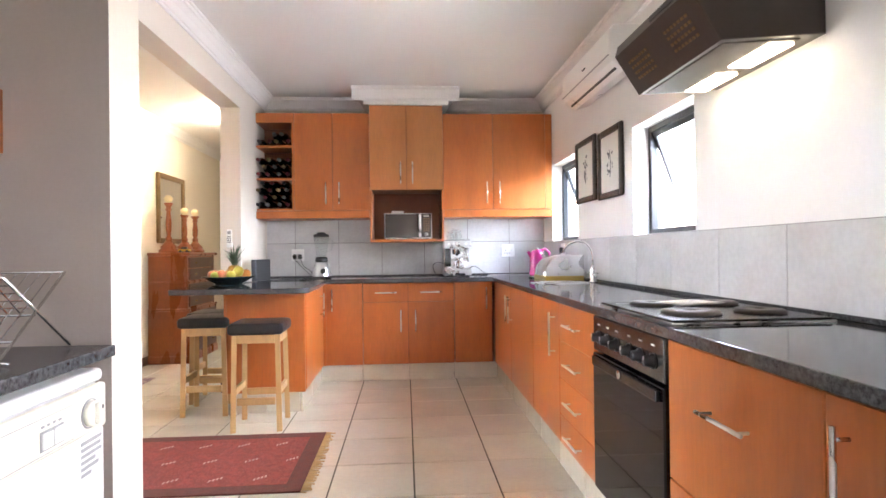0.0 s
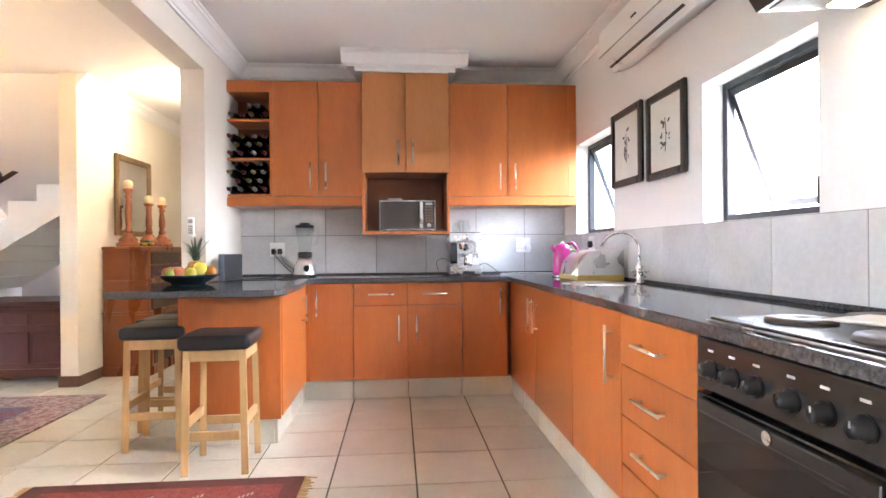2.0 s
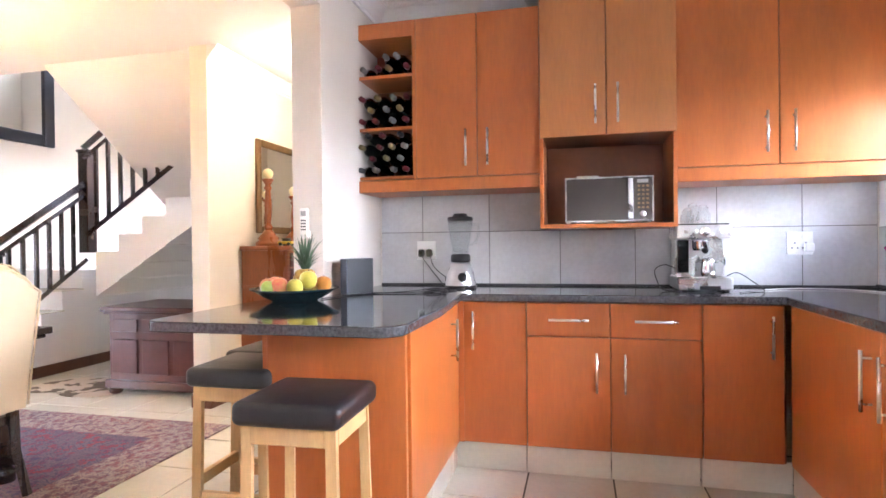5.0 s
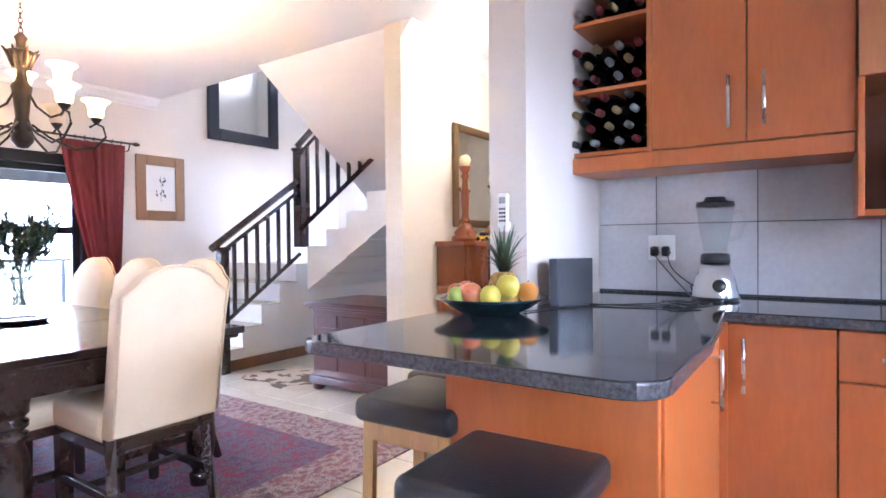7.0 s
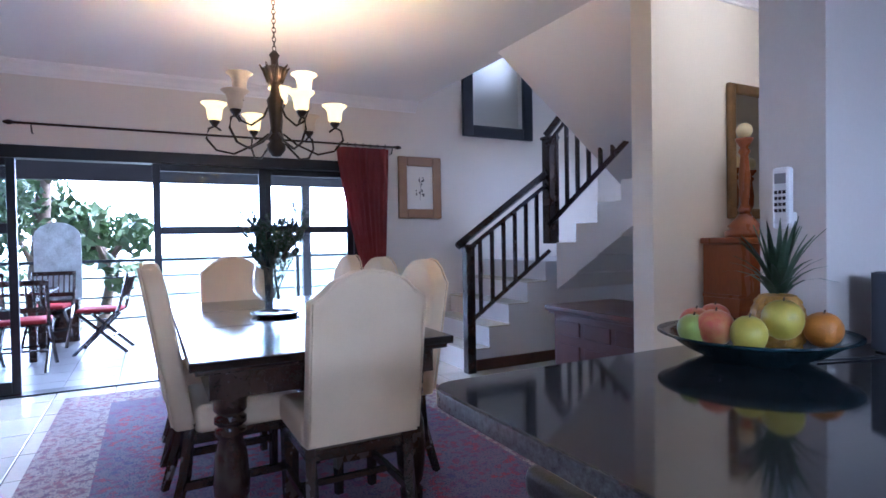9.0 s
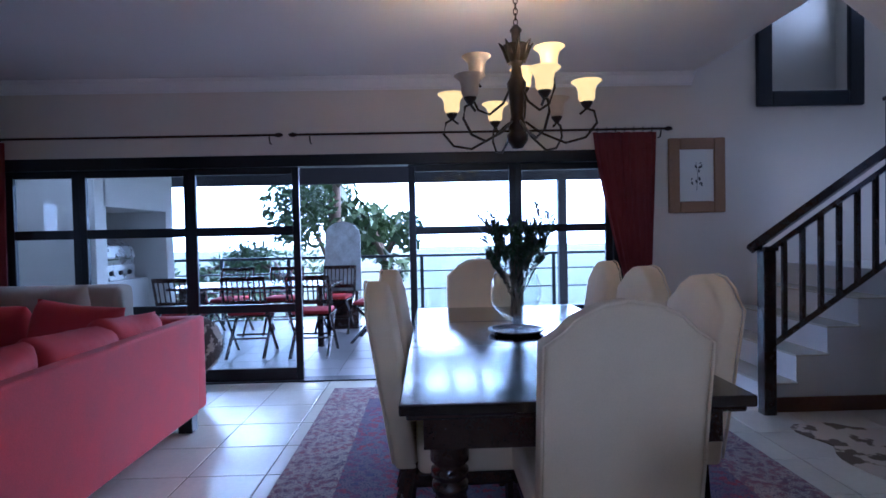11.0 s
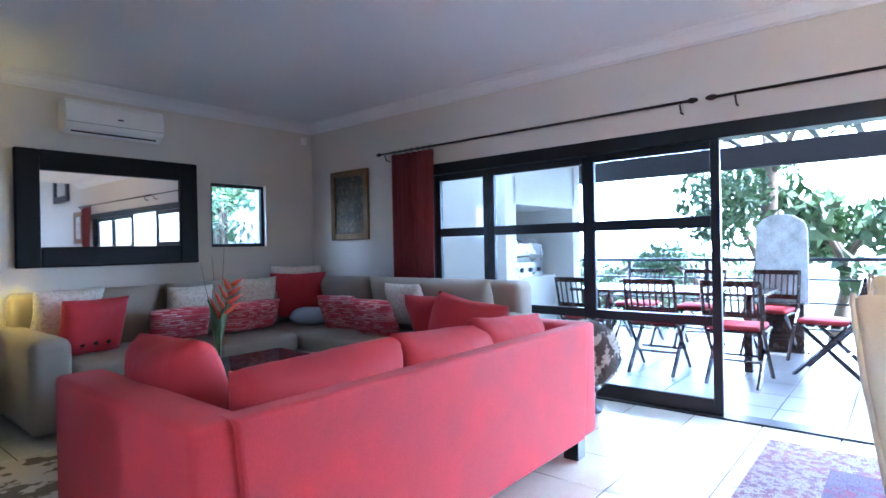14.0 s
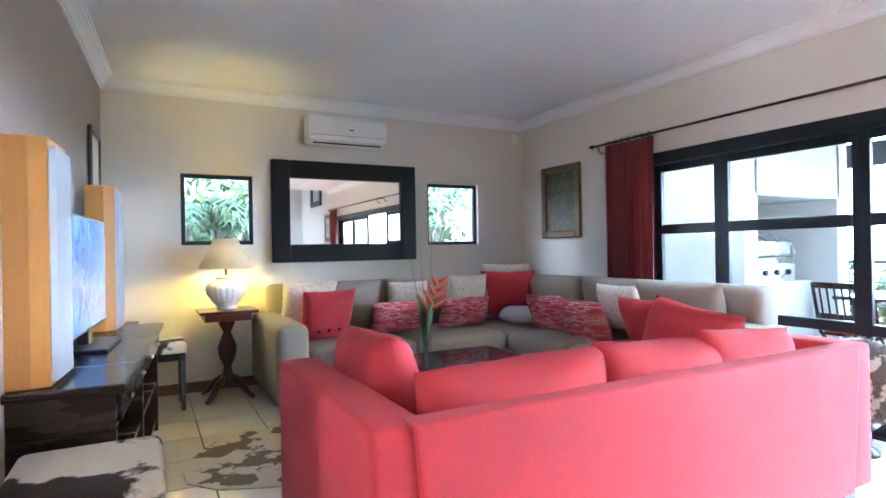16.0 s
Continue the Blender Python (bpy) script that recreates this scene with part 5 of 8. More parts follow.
def candlestick(x, y, h, label):
    c = thing("candlestick", (x, y, 1.165), label, "candlestick", "candlesticks on the hall chest")
    z = 1.165
    part("base", lathe(bmesh.new(), [(0.10, 0), (0.10, 0.03), (0.075, 0.045), (0.085, 0.06), (0.05, 0.10), (0.03, 0.13)], (x, y, z), 20), REDWOOD, c, "", True)
    part("shaft", lathe(bmesh.new(), [(0.028, 0.13), (0.035, 0.15), (0.02, 0.18), (0.028, h * 0.45), (0.03, h * 0.6), (0.02, h * 0.8), (0.032, h * 0.84), (0.02, h * 0.88), (0.045, h * 0.95), (0.045, h * 0.97)], (x, y, z), 18), REDWOOD, c, "", True)
    part("candle", lathe(bmesh.new(), [(0.0, h * 0.97)] + [(0.042 * math.sin(a), h * 0.97 + 0.042 - 0.042 * math.cos(a)) for a in [i * math.pi / 8 for i in range(1, 8)]] + [(0.0, h * 0.97 + 0.084)], (x, y, z), 16), ENDC, c, "round cream ball candle", True)


candlestick(-2.76, 6.41, 0.55, "tall turned wooden candlestick with a ball candle")
candlestick(-2.74, 6.79, 0.44, "turned wooden candlestick with a ball candle")
candlestick(-2.70, 7.00, 0.44, "turned wooden candlestick with a ball candle")
framed("hall_mirror", facing((-2.93, 6.86, 1.66), 90), 0.74, 0.78, 0.06, 0.035, GOLDWOOD, "mirror in a thin gilt frame over the hall chest", "mirror", MIRROR)
dr = thing("door_2", (-1.742, 7.2, 0), "white panelled hall door", "door", kind="structure")
part("leaf", B(-1.775, -1.742, 6.75, 7.55, 0.005, 2.03, bev=0.003), WHITEPL, dr)
for y0, y1 in ((6.83, 7.11), (7.19, 7.47)):
    for z0, z1 in ((0.15, 0.95), (1.10, 1.92)):
        part("panel", B(-1.782, -1.774, y0, y1, z0, z1, bev=0.004), WHITEPL, dr)
part("architrave", cells(bmesh.new(), [-1.79, -1.741], [6.67, 6.745, 7.555, 7.63], [0, 2.035, 2.11], lambda x, y, z: not (6.745 < y < 7.555 and z < 2.035)), DARKWOOD, dr)


# ---- living room ----
def red_sofa():
    x0, x1, y0, y1 = -5.13, -2.84, 1.20, 2.24
    s = thing("red_sofa", ((x0 + x1) / 2, (y0 + y1) / 2, 0), "large red velvet sofa with loose cushions on dark block feet", "sofa")
    part("base", B(x0 + 0.02, x1 - 0.02, y0 + 0.02, y1 - 0.04, 0.14, 0.36, bev=0.02), REDV, s, "", True)
    Mz = Matrix(((1, 0, 0, 0), (0, 0, 1, 0), (0, 1, 0, 0), (0, 0, 0, 1)))
    bk = prism(bmesh.new(), [(x0 + 0.17, 0.14), (x1 - 0.17, 0.14), (x1 - 0.11, 0.754), (x0 + 0.11, 0.754)], y1 - 0.075, y1 + 0.014, 0.016, Mz)
    part("backrest", bk, REDV, s)
    for a in (x0, x1 - 0.17):
        ar = B(a, a + 0.17, y0, y1, 0.14, 0.751, bev=0.024, seg=3)
        part("armrest", ar, REDV, s, "", True)
    for i in range(3):
        a = x0 + 0.175 + i * (x1 - x0 - 0.35) / 3
        part("seat_cushion", B(a, a + (x1 - x0 - 0.35) / 3 - 0.006, y0 + 0.0, y1 - 0.08, 0.36, 0.49, bev=0.035, seg=4), REDV, s, "", True)
    for x in (x0 + 0.10, x1 - 0.10):
        for y in (y0 + 0.09, y1 - 0.09):
            part("foot", B(x - 0.045, x + 0.045, y - 0.045, y + 0.045, 0.0, 0.145, bev=0.004), BLACKWOOD, s)
    return s


red_sofa()


def cushion(w, h, d, p, rx, rz, material, label, ry=0):
    bmq = pillow(bmesh.new(), w, h, d, Matrix.Rotation(0, 4, "X"))
    ob = part("cushion", bmq, material, None, "", True)
    ob.matrix_basis = pose(*p, rx, ry, rz)
    return tagged(ob, label, "cushion", "sofa cushions")


for x, w, ry in ((-3.40, 0.72, 1), (-4.02, 0.66, -3), (-4.50, 0.60, -4)):
    cushion(w, 0.42, 0.26, (x, 2.035, 0.638), -10, 0, REDC, "plump red velvet cushion leaning on the red sofa", ry)
cushion(0.62, 0.46, 0.22, (-4.76, 1.60, 0.66), -12, 78, REDC, "plump red velvet cushion leaning on the red sofa", 5)
cushion(0.60, 0.46, 0.26, (-3.13, 1.54, 0.66), -8, -96, REDC, "plump red velvet cushion against the sofa arm", 3)


def grey_sofa():
    s = thing("corner_sofa", (-5.3, -0.9, 0), "large worn grey-beige fabric corner sofa", "sofa")
    yb, xb = YS + 0.04, XW + 0.05
    part("base", prism(bmesh.new(), [(xb, yb), (-3.2, yb), (-3.2, -0.55), (-5.15, -0.55), (-5.15, 1.25), (xb, 1.25)], 0.06, 0.30, 0.02), GREYC, s, "", True)
    part("backrest", B(xb + 0.2, -3.30, yb, yb + 0.22, 0.30, 0.90, bev=0.06, seg=4), GREYC, s, "", True)
    part("backrest", B(xb, xb + 0.24, yb, 1.25, 0.30, 0.90, bev=0.06, seg=4), GREYC, s, "", True)
    part("armrest", B(-3.42, -3.18, yb, -0.52, 0.06, 0.66, bev=0.07, seg=4), GREYC, s, "", True)
    part("armrest", B(xb, -5.18, 1.02, 1.28, 0.06, 0.66, bev=0.07, seg=4), GREYC, s, "", True)
    for a, b in ((-4.28, -3.43), (-5.14, -4.29)):
        part("seat_cushion", B(a, b, yb + 0.2, -0.52, 0.30, 0.46, bev=0.05, seg=4), GREYC, s, "", True)
    part("seat_cushion", B(-5.92, -5.15, yb + 0.2, -0.52, 0.30, 0.455, bev=0.05, seg=4), GREYC, s, "", True)
    for a, b in ((-0.51, 0.25), (0.26, 1.01)):
        part("seat_cushion", B(-5.92, -5.12, a, b, 0.30, 0.46, bev=0.05, seg=4), GREYC, s, "", True)
    for x in (-3.9, -4.72, -5.5):
        bq = pillow(bmesh.new(), 0.78, 0.50, 0.24, pose(x, yb + 0.31, 0.68, -14, 0, 0))
        part("back_cushion", bq, GREYC, s, "", True)
    for y in (-0.65, 0.1, 0.72):
        bq = pillow(bmesh.new(), 0.74, 0.50, 0.24, pose(xb + 0.33, y, 0.68, -14, 0, -90))
        part("back_cushion", bq, GREYC, s, "", True)


grey_sofa()
for w, h, p, rx, rz, mt, lb in ((0.46, 0.44, (-3.68, -0.88, 0.66), -20, 8, REDC, "red buttoned cushion on the corner sofa"), (0.50, 0.40, (-3.60, -1.14, 0.74), -16, 10, PALEC, "pale printed cushion on the corner sofa"),
                                (0.50, 0.28, (-4.33, -0.90, 0.60), -22, -3, PRINTC, "long red printed cushion on the corner sofa"), (0.40, 0.36, (-4.50, -1.10, 0.72), -14, 0, PALEC, "pale plain cushion on the corner sofa"),
                                (0.52, 0.28, (-4.98, -0.88, 0.60), -22, 4, PRINTC, "long red printed cushion on the corner sofa"), (0.44, 0.40, (-5.12, -1.08, 0.74), -14, 3, PALEC, "pale printed cushion on the corner sofa"),
                                (0.54, 0.48, (-5.58, -1.02, 0.73), -16, -38, REDC, "large red cushion in the corner of the sofa"), (0.50, 0.46, (-5.66, -1.16, 0.80), -12, -40, PALEC, "pale printed cushion in the corner of the sofa"),
                                (0.44, 0.36, (-5.52, -0.42, 0.60), -24, -80, PRINTC, "red printed cushion on the corner sofa"), (0.50, 0.34, (-5.44, 0.10, 0.60), -24, -88, PRINTC, "red printed cushion on the corner sofa"),
                                (0.42, 0.38, (-5.66, 0.28, 0.70), -16, -92, PALEC, "pale plain cushion on the corner sofa"), (0.44, 0.40, (-5.52, 0.66, 0.62), -22, -100, REDC, "red cushion on the corner sofa")):
    cushion(w, h, 0.17, (p[0], p[1] - (0.12 if p[1] < -0.8 else 0.0), p[2]), rx, rz, mt, lb)

cushion(0.46, 0.40, 0.16, (-5.55, -0.86, 0.545), -86, -35, mat("pale_blue_cloth", (0.42, 0.47, 0.52), 0.85, vary=0.08, scale=5, fine=200, bump=0.10), "pale blue cushion lying flat in the sofa corner")
bc = thing("cushion_buttons", (-3.68, -0.88, 0.66), "row of three dark buttons sewn on a red cushion", "buttons")
for k in (-0.09, 0.0, 0.09):
    part("button", lathe(bmesh.new(), [(0.0, 0.0), (0.017, 0.002), (0.017, 0.006), (0.0, 0.010)], n=12, m=pose(-3.68, -1.0, 0.66, -20, 0, 8) @ Matrix.Translation((k, 0.078, -0.10)) @ Matrix.Rotation(radians(-90), 4, "X")), DARKWOOD, bc, "", True)

BIGFRAME = mat("wide_black_frame", (0.006, 0.006, 0.009), 0.45, vary=0.2, scale=5, fine=60, bump=0.05, spec=0.2)
framed("large_mirror", facing((-4.095, YS, 1.555), 180), 1.43, 0.94, 0.165, 0.06, BIGFRAME, "large mirror in a wide black wooden frame", "mirror", MIRROR)


PAINTING = patterned("dark_landscape_paint", ((0.035, 0.03, 0.018), (0.17, 0.13, 0.06), (0.05, 0.045, 0.025), (0.15, 0.12, 0.065)), 5, 0.6)
framed("oil_painting", facing((XW, -1.03, 1.655), 90), 0.60, 0.75, 0.07, 0.04, GOLDWOOD, "dark landscape painting in a worn gilt frame", "picture", PAINTING)
framed("side_picture", LEAN @ facing((-1.90, -1.20, 1.765), -90), 0.5, 0.62, 0.04, 0.03, BLACKWOOD, "pale print in a thin dark frame", "picture", PAPER)


def lamp_table():
    x, y = -2.95, -1.36
    t = thing("side_table", (x, y, 0), "small dark wooden table with a carved pedestal", "table")
    part("top", prism(bmesh.new(), [(x - 0.22, y - 0.2), (x + 0.22, y - 0.2), (x + 0.22, y + 0.2), (x - 0.22, y + 0.2)], 0.70, 0.725, 0.006), MAHOG, t)
    part("frieze", B(x - 0.18, x + 0.18, y - 0.16, y + 0.16, 0.64, 0.70, bev=0.01), MAHOG, t)
    part("pedestal", lathe(bmesh.new(), [(0.06, 0.12), (0.07, 0.16), (0.04, 0.20), (0.03, 0.26), (0.065, 0.34), (0.075, 0.42), (0.045, 0.50), (0.03, 0.54), (0.06, 0.60), (0.07, 0.64)], (x, y, 0), 18), MAHOG, t, "", True)
    for i in range(4):
        a = radians(45 + 90 * i)
        e = Vector((math.cos(a), math.sin(a), 0))
        o = Vector((x, y, 0))
        q = bmesh.new()
        tube(q, [o + e * 0.04 + Vector((0, 0, 0.17)), o + e * 0.12 + Vector((0, 0, 0.13)), o + e * 0.20 + Vector((0, 0, 0.05)), o + e * 0.25 + Vector((0, 0, 0.018))], [0.03, 0.028, 0.022, 0.018], 8)
        part("foot", q, MAHOG, t, "", True)
    l = thing("table_lamp", (x, y, 0.725), "ribbed white ceramic lamp with a pale cone shade, lit", "lamp")
    nb = 20
    vb = bmesh.new()
    prof = [(0.075, 0.0), (0.08, 0.012), (0.06, 0.02), (0.10, 0.06), (0.148, 0.13), (0.155, 0.17), (0.14, 0.21), (0.09, 0.235), (0.075, 0.245), (0.085, 0.26), (0.08, 0.272), (0.0, 0.274)]
    lathe(vb, prof, (x, y, 0.725), 60)
    for v in vb.verts:
        dx, dy = v.co.x - x, v.co.y - y
        if 0.78 < v.co.z < 0.94:
            k = 1 + 0.035 * math.cos(nb * math.atan2(dy, dx))
            v.co.x, v.co.y = x + dx * k, y + dy * k
    part("base", vb, CERAMIC, l, "", True)
    part("neck", tube(bmesh.new(), [(x, y, 0.99), (x, y, 1.13)], 0.012, 10), GOLDWOOD, l)
    part("shade", lathe(bmesh.new(), [(0.21, 1.06), (0.09, 1.30), (0.088, 1.30), (0.207, 1.06)], (x, y, 0), 36), LSHADE, l, "pale cone shade glowing at its rim", True)


CERAMIC = mat("ribbed_ceramic", (0.72, 0.68, 0.66), 0.3, vary=0.1, scale=20, fine=80, bump=0.1)
LSHADE = mat("lamp_shade_cloth", (0.75, 0.66, 0.48), 0.8, vary=0.04, scale=20, fine=200, bump=0.1)
LSHADE.node_tree.nodes["Principled BSDF"].inputs["Subsurface Weight"].default_value = 0.0
LSHADE.node_tree.nodes["Principled BSDF"].inputs["Transmission Weight"].default_value = 0.12
lamp_table()


def tv_unit():
    x0, x1, y0, y1 = -2.28, -1.92, -0.80, 1.10
    u = thing("television_unit", ((x0 + x1) / 2, (y0 + y1) / 2, 0), "long dark wooden television unit with open shelves", "sideboard")
    part("top", B(x0 - 0.03, x1, y0 - 0.03, y1 + 0.03, 0.68, 0.715, bev=0.012, seg=3), DARKWOOD, u)
    part("frieze", B(x0 + 0.01, x1, y0 + 0.01, y1 - 0.01, 0.54, 0.68, bev=0.006), DARKWOOD, u)
    for i in range(4):
        a = y0 + 0.04 + i * (y1 - y0 - 0.08) / 4
        d = part("drawer", B(x0 - 0.004, x0 + 0.012, a + 0.01, a + (y1 - y0 - 0.08) / 4 - 0.01, 0.56, 0.66, bev=0.004), DARKWOOD, u)
        part("knob", lathe(bmesh.new(), [(0.005, 0), (0.013, 0.014), (0.0, 0.024)], n=10, m=Matrix.Translation((x0 - 0.004, a + (y1 - y0 - 0.08) / 8, 0.61)) @ Matrix.Rotation(radians(-90), 4, "Y")), STEEL, d, "", True)
    for y in (y0 + 0.03, (y0 + y1) / 2, y1 - 0.03):
        part("upright", B(x0 + 0.01, x1, y - 0.025, y + 0.025, 0.0, 0.54, bev=0.004), DARKWOOD, u)
    for z in (0.06, 0.30):
        part("shelf", B(x0 + 0.02, x1, y0 + 0.056, y1 - 0.056, z, z + 0.025, bev=0.004), DARKWOOD, u)

    def speaker(y, dy):
        s = thing("loudspeaker", (-2.035, y, 0.715), "tall orange wood loudspeaker with a grey cloth front", "loudspeaker", "pair of loudspeakers")
        part("cabinet", prism(bmesh.new(), [(-1.915, y - dy), (-1.915, y + dy), (-2.015, y + dy), (-2.070, y + dy - 0.02), (-2.070, y - dy + 0.02), (-2.015, y - dy)], 0.717, 1.61, 0.006), SPKWOOD, s)
        part("grille", prism(bmesh.new(), [(-2.072, y - dy + 0.025), (-2.072, y + dy - 0.025), (-2.090, y + dy - 0.045), (-2.090, y - dy + 0.045)], 0.735, 1.58, 0.004), GREYPL2, s, "pale grey cloth grille")
        return s
    made = [u, speaker(0.93, 0.16), speaker(-0.62, 0.14)]
    t = thing("television", (-1.995, 0.12, 0.715), "flat television with a painted blue reflection on a black stand", "television")
    part("stand", B(-2.145, -1.925, -0.12, 0.36, 0.717, 0.735, bev=0.006), BLACK, t)
    part("neck", B(-2.035, -1.985, 0.07, 0.17, 0.735, 0.82, bev=0.005), BLACK, t)
    part("casing", B(-2.030, -1.990, -0.38, 0.58, 0.80, 1.38, bev=0.006), BLACK, t)
    sc = part("screen", B(-2.033, -2.029, -0.365, 0.565, 0.815, 1.365), SCREEN, t, "screen with a painted blue reflection that glows faintly")
    for ob in made + [t]:
        ob.matrix_basis = TURN @ Matrix.Translation(ob.location)


TURN = Matrix.Translation((-1.92, 1.10, 0)) @ Matrix.Rotation(radians(-5), 4, "Z") @ Matrix.Translation((1.92, -1.10, 0))
SPKWOOD = mat("orange_veneer", (0.56, 0.25, 0.055), 0.3, vary=0.08, scale=2, fine=30, bump=0.02, stretch=(3, 3, 0.4), coat=0.2)
GREYPL2 = mat("grille_cloth", (0.40, 0.40, 0.42), 0.8, vary=0.05, scale=40, fine=300, bump=0.1)


# Bluish reflection painted into the screen's colour, with a faint glow of its own.
def screen_mat():
    m = patterned("screen_reflection", ((0.02, 0.05, 0.25), (0.10, 0.28, 0.50), (0.12, 0.20, 0.34), (0.05, 0.10, 0.35)), 3.0, 0.15)
    nt = m.node_tree
    b = nt.nodes["Principled BSDF"]
    src = b.inputs["Base Color"].links[0].from_socket
    nt.links.new(src, b.inputs["Emission Color"])
    b.inputs["Emission Strength"].default_value = 0.06
    return m


SCREEN = screen_mat()
tv_unit()


def hide_stool(x, y, w, d, h, label):
    s = thing("hide_stool", (x, y, 0), label, "stool", "cowhide stools")
    part("seat", B(x - w / 2, x + w / 2, y - d / 2, y + d / 2, h - 0.09, h, bev=0.035, seg=4), HIDE, s, "black and white cowhide seat", True)
    part("rail", B(x - w / 2 + 0.015, x + w / 2 - 0.015, y - d / 2 + 0.015, y + d / 2 - 0.015, h - 0.14, h - 0.085, bev=0.004), BLACKWOOD, s)
    for a in (-1, 1):
        for b in (-1, 1):
            q = bmesh.new()
            tube(q, [(x + a * (w / 2 - 0.03), y + b * (d / 2 - 0.03), 0), (x + a * (w / 2 - 0.035), y + b * (d / 2 - 0.035), h - 0.1)], [0.018, 0.026], 4)
            part("leg", q, BLACKWOOD, s)


hide_stool(-2.20, 1.40, 0.44, 0.50, 0.52, "low cowhide stool with dark legs beside the unit")
hide_stool(-2.46, -1.30, 0.36, 0.36, 0.52, "low cowhide stool with dark legs by the wall")


def coffee_table():
    x0, x1, y0, y1 = -4.75, -3.55, -0.25, 0.55
    t = thing("coffee_table", ((x0 + x1) / 2, (y0 + y1) / 2, 0), "low glass-topped coffee table", "table")
    part("top", B(x0, x1, y0, y1, 0.40, 0.415, bev=0.005), mat("smoked_glass", (0.06, 0.065, 0.07), 0.05, bump=0), t)
    part("frame_under", cells(bmesh.new(), [x0 + 0.04, x0 + 0.09, x1 - 0.09, x1 - 0.04], [y0 + 0.04, y0 + 0.09, y1 - 0.09, y1 - 0.04], [0.34, 0.398], lambda x, y, z: not (x0 + 0.09 < x < x1 - 0.09 and y0 + 0.09 < y < y1 - 0.09)), DARKWOOD, t)
    for x in (x0 + 0.07, x1 - 0.07):
        for y in (y0 + 0.07, y1 - 0.07):
            part("leg", B(x - 0.03, x + 0.03, y - 0.03, y + 0.03, 0.0075, 0.34, bev=0.004), DARKWOOD, t)


coffee_table()


# ---- washing niche ----
def washing_machine():
    x0, x1, y0, y1 = -1.62, -1.06, 1.26, 1.855
    w = thing("washing_machine", ((x0 + x1) / 2, (y0 + y1) / 2, 0), "cream front-loading washing machine under the dark counter", "washing machine")
    part("body", B(x0, x1 - 0.02, y0, y1, 0.01, 0.825, bev=0.008), WHITEPL, w)
    part("lid", B(x0, x1 - 0.005, y0 - 0.003, y1 + 0.003, 0.828, 0.866, bev=0.014, seg=3), WHITEPL, w)
    panel = part("control_panel", B(x1 - 0.02, x1 + 0.004, y0, y1, 0.70, 0.826, bev=0.010, seg=3), CREAMPL, w)
    part("front_panel", B(x1 - 0.02, x1 - 0.004, y0, y1, 0.06, 0.698, bev=0.006), WHITEPL, w)
    part("kick_plate", B(x1 - 0.03, x1 - 0.012, y0, y1, 0.0, 0.058, bev=0.003), CREAMPL, w)
    my = Matrix.Rotation(radians(90), 4, "Y")
    part("dial_ring", lathe(bmesh.new(), [(0.040, 0.0), (0.040, 0.002), (0.037, 0.003), (0.037, 0.0)], n=28, m=Matrix.Translation((x1 + 0.004, 1.772, 0.757)) @ my), GREYPL, panel)
    k = part("knob", lathe(bmesh.new(), [(0.034, 0.0), (0.034, 0.012), (0.030, 0.016), (0.0, 0.017)], n=28, m=Matrix.Translation((x1 + 0.004, 1.772, 0.757)) @ my), CREAMPL, panel, "round cream programme knob", True)
    part("grip", B(x1 + 0.019, x1 + 0.030, 1.765, 1.779, 0.728, 0.786, bev=0.004), CREAMPL, k)
    part("button_recess", B(x1 + 0.0035, x1 + 0.0055, 1.572, 1.658, 0.722, 0.770), GREYPL, panel)
    for y in (1.576, 1.617):
        part("button", B(x1 + 0.004, x1 + 0.011, y, y + 0.037, 0.726, 0.766, bev=0.003), WHITEPL, panel)
    for i in range(4):
        part("symbol", B(x1 + 0.0035, x1 + 0.0048, 1.577 + 0.021 * i, 1.588 + 0.021 * i, 0.777, 0.783), GREYPL, panel)
    part("symbol", B(x1 + 0.0035, x1 + 0.0048, 1.832, 1.838, 0.752, 0.764), BLACK, panel)
    for z in (0.712, 0.800):
        part("panel_groove", B(x1 + 0.0035, x1 + 0.0046, 1.28, 1.70, z, z + 0.0016), GREYPL, panel)
    for i, (a, b) in enumerate(((1.745, 1.84), (1.745, 1.835), (1.745, 1.84), (1.745, 1.81), (1.745, 1.825), (1.745, 1.79))):
        part("label_bar", B(x1 - 0.0045, x1 - 0.003, a, b, 0.674 - 0.017 * i, 0.684 - 0.017 * i), GREYPL, w)
    d = part("door_ring", lathe(bmesh.new(), [(0.20, 0.0), (0.20, 0.012), (0.185, 0.028), (0.15, 0.030), (0.135, 0.010)], n=40, m=Matrix.Translation((x1 - 0.006, 1.53, 0.37)) @ my), CREAMPL, w, "round cream porthole door", True)
    w.scale = (1, 1, 0.962)
    part("glass", lathe(bmesh.new(), [(0.135, 0.006), (0.12, 0.020), (0.06, 0.010), (0.0, 0.008)], n=32, m=Matrix.Translation((x1 - 0.006, 1.53, 0.37)) @ my), DARKGLASS, d, "", True)


washing_machine()
tagged(part("niche_counter", B(-1.84, -1.052, 1.085, 1.898, 0.855, 0.887, bev=0.004), GRANITE_EDGE), "black granite counter over the washing machine", "worktop")
cab = thing("niche_cabinet", (-1.53, 1.79, 1.43), "small cherry veneer wall cabinet in the washing niche", "cabinet")
part("body", B(-1.838, -1.37, 1.72, 1.898, 1.43, 1.61), CHERRY_IN, cab)
part("side", B(-1.37, -1.352, 1.70, 1.898, 1.43, 1.61, bev=0.002), CHERRY, cab)
part("door", B(-1.838, -1.372, 1.70, 1.718, 1.43, 1.61, bev=0.002), CHERRY, cab)


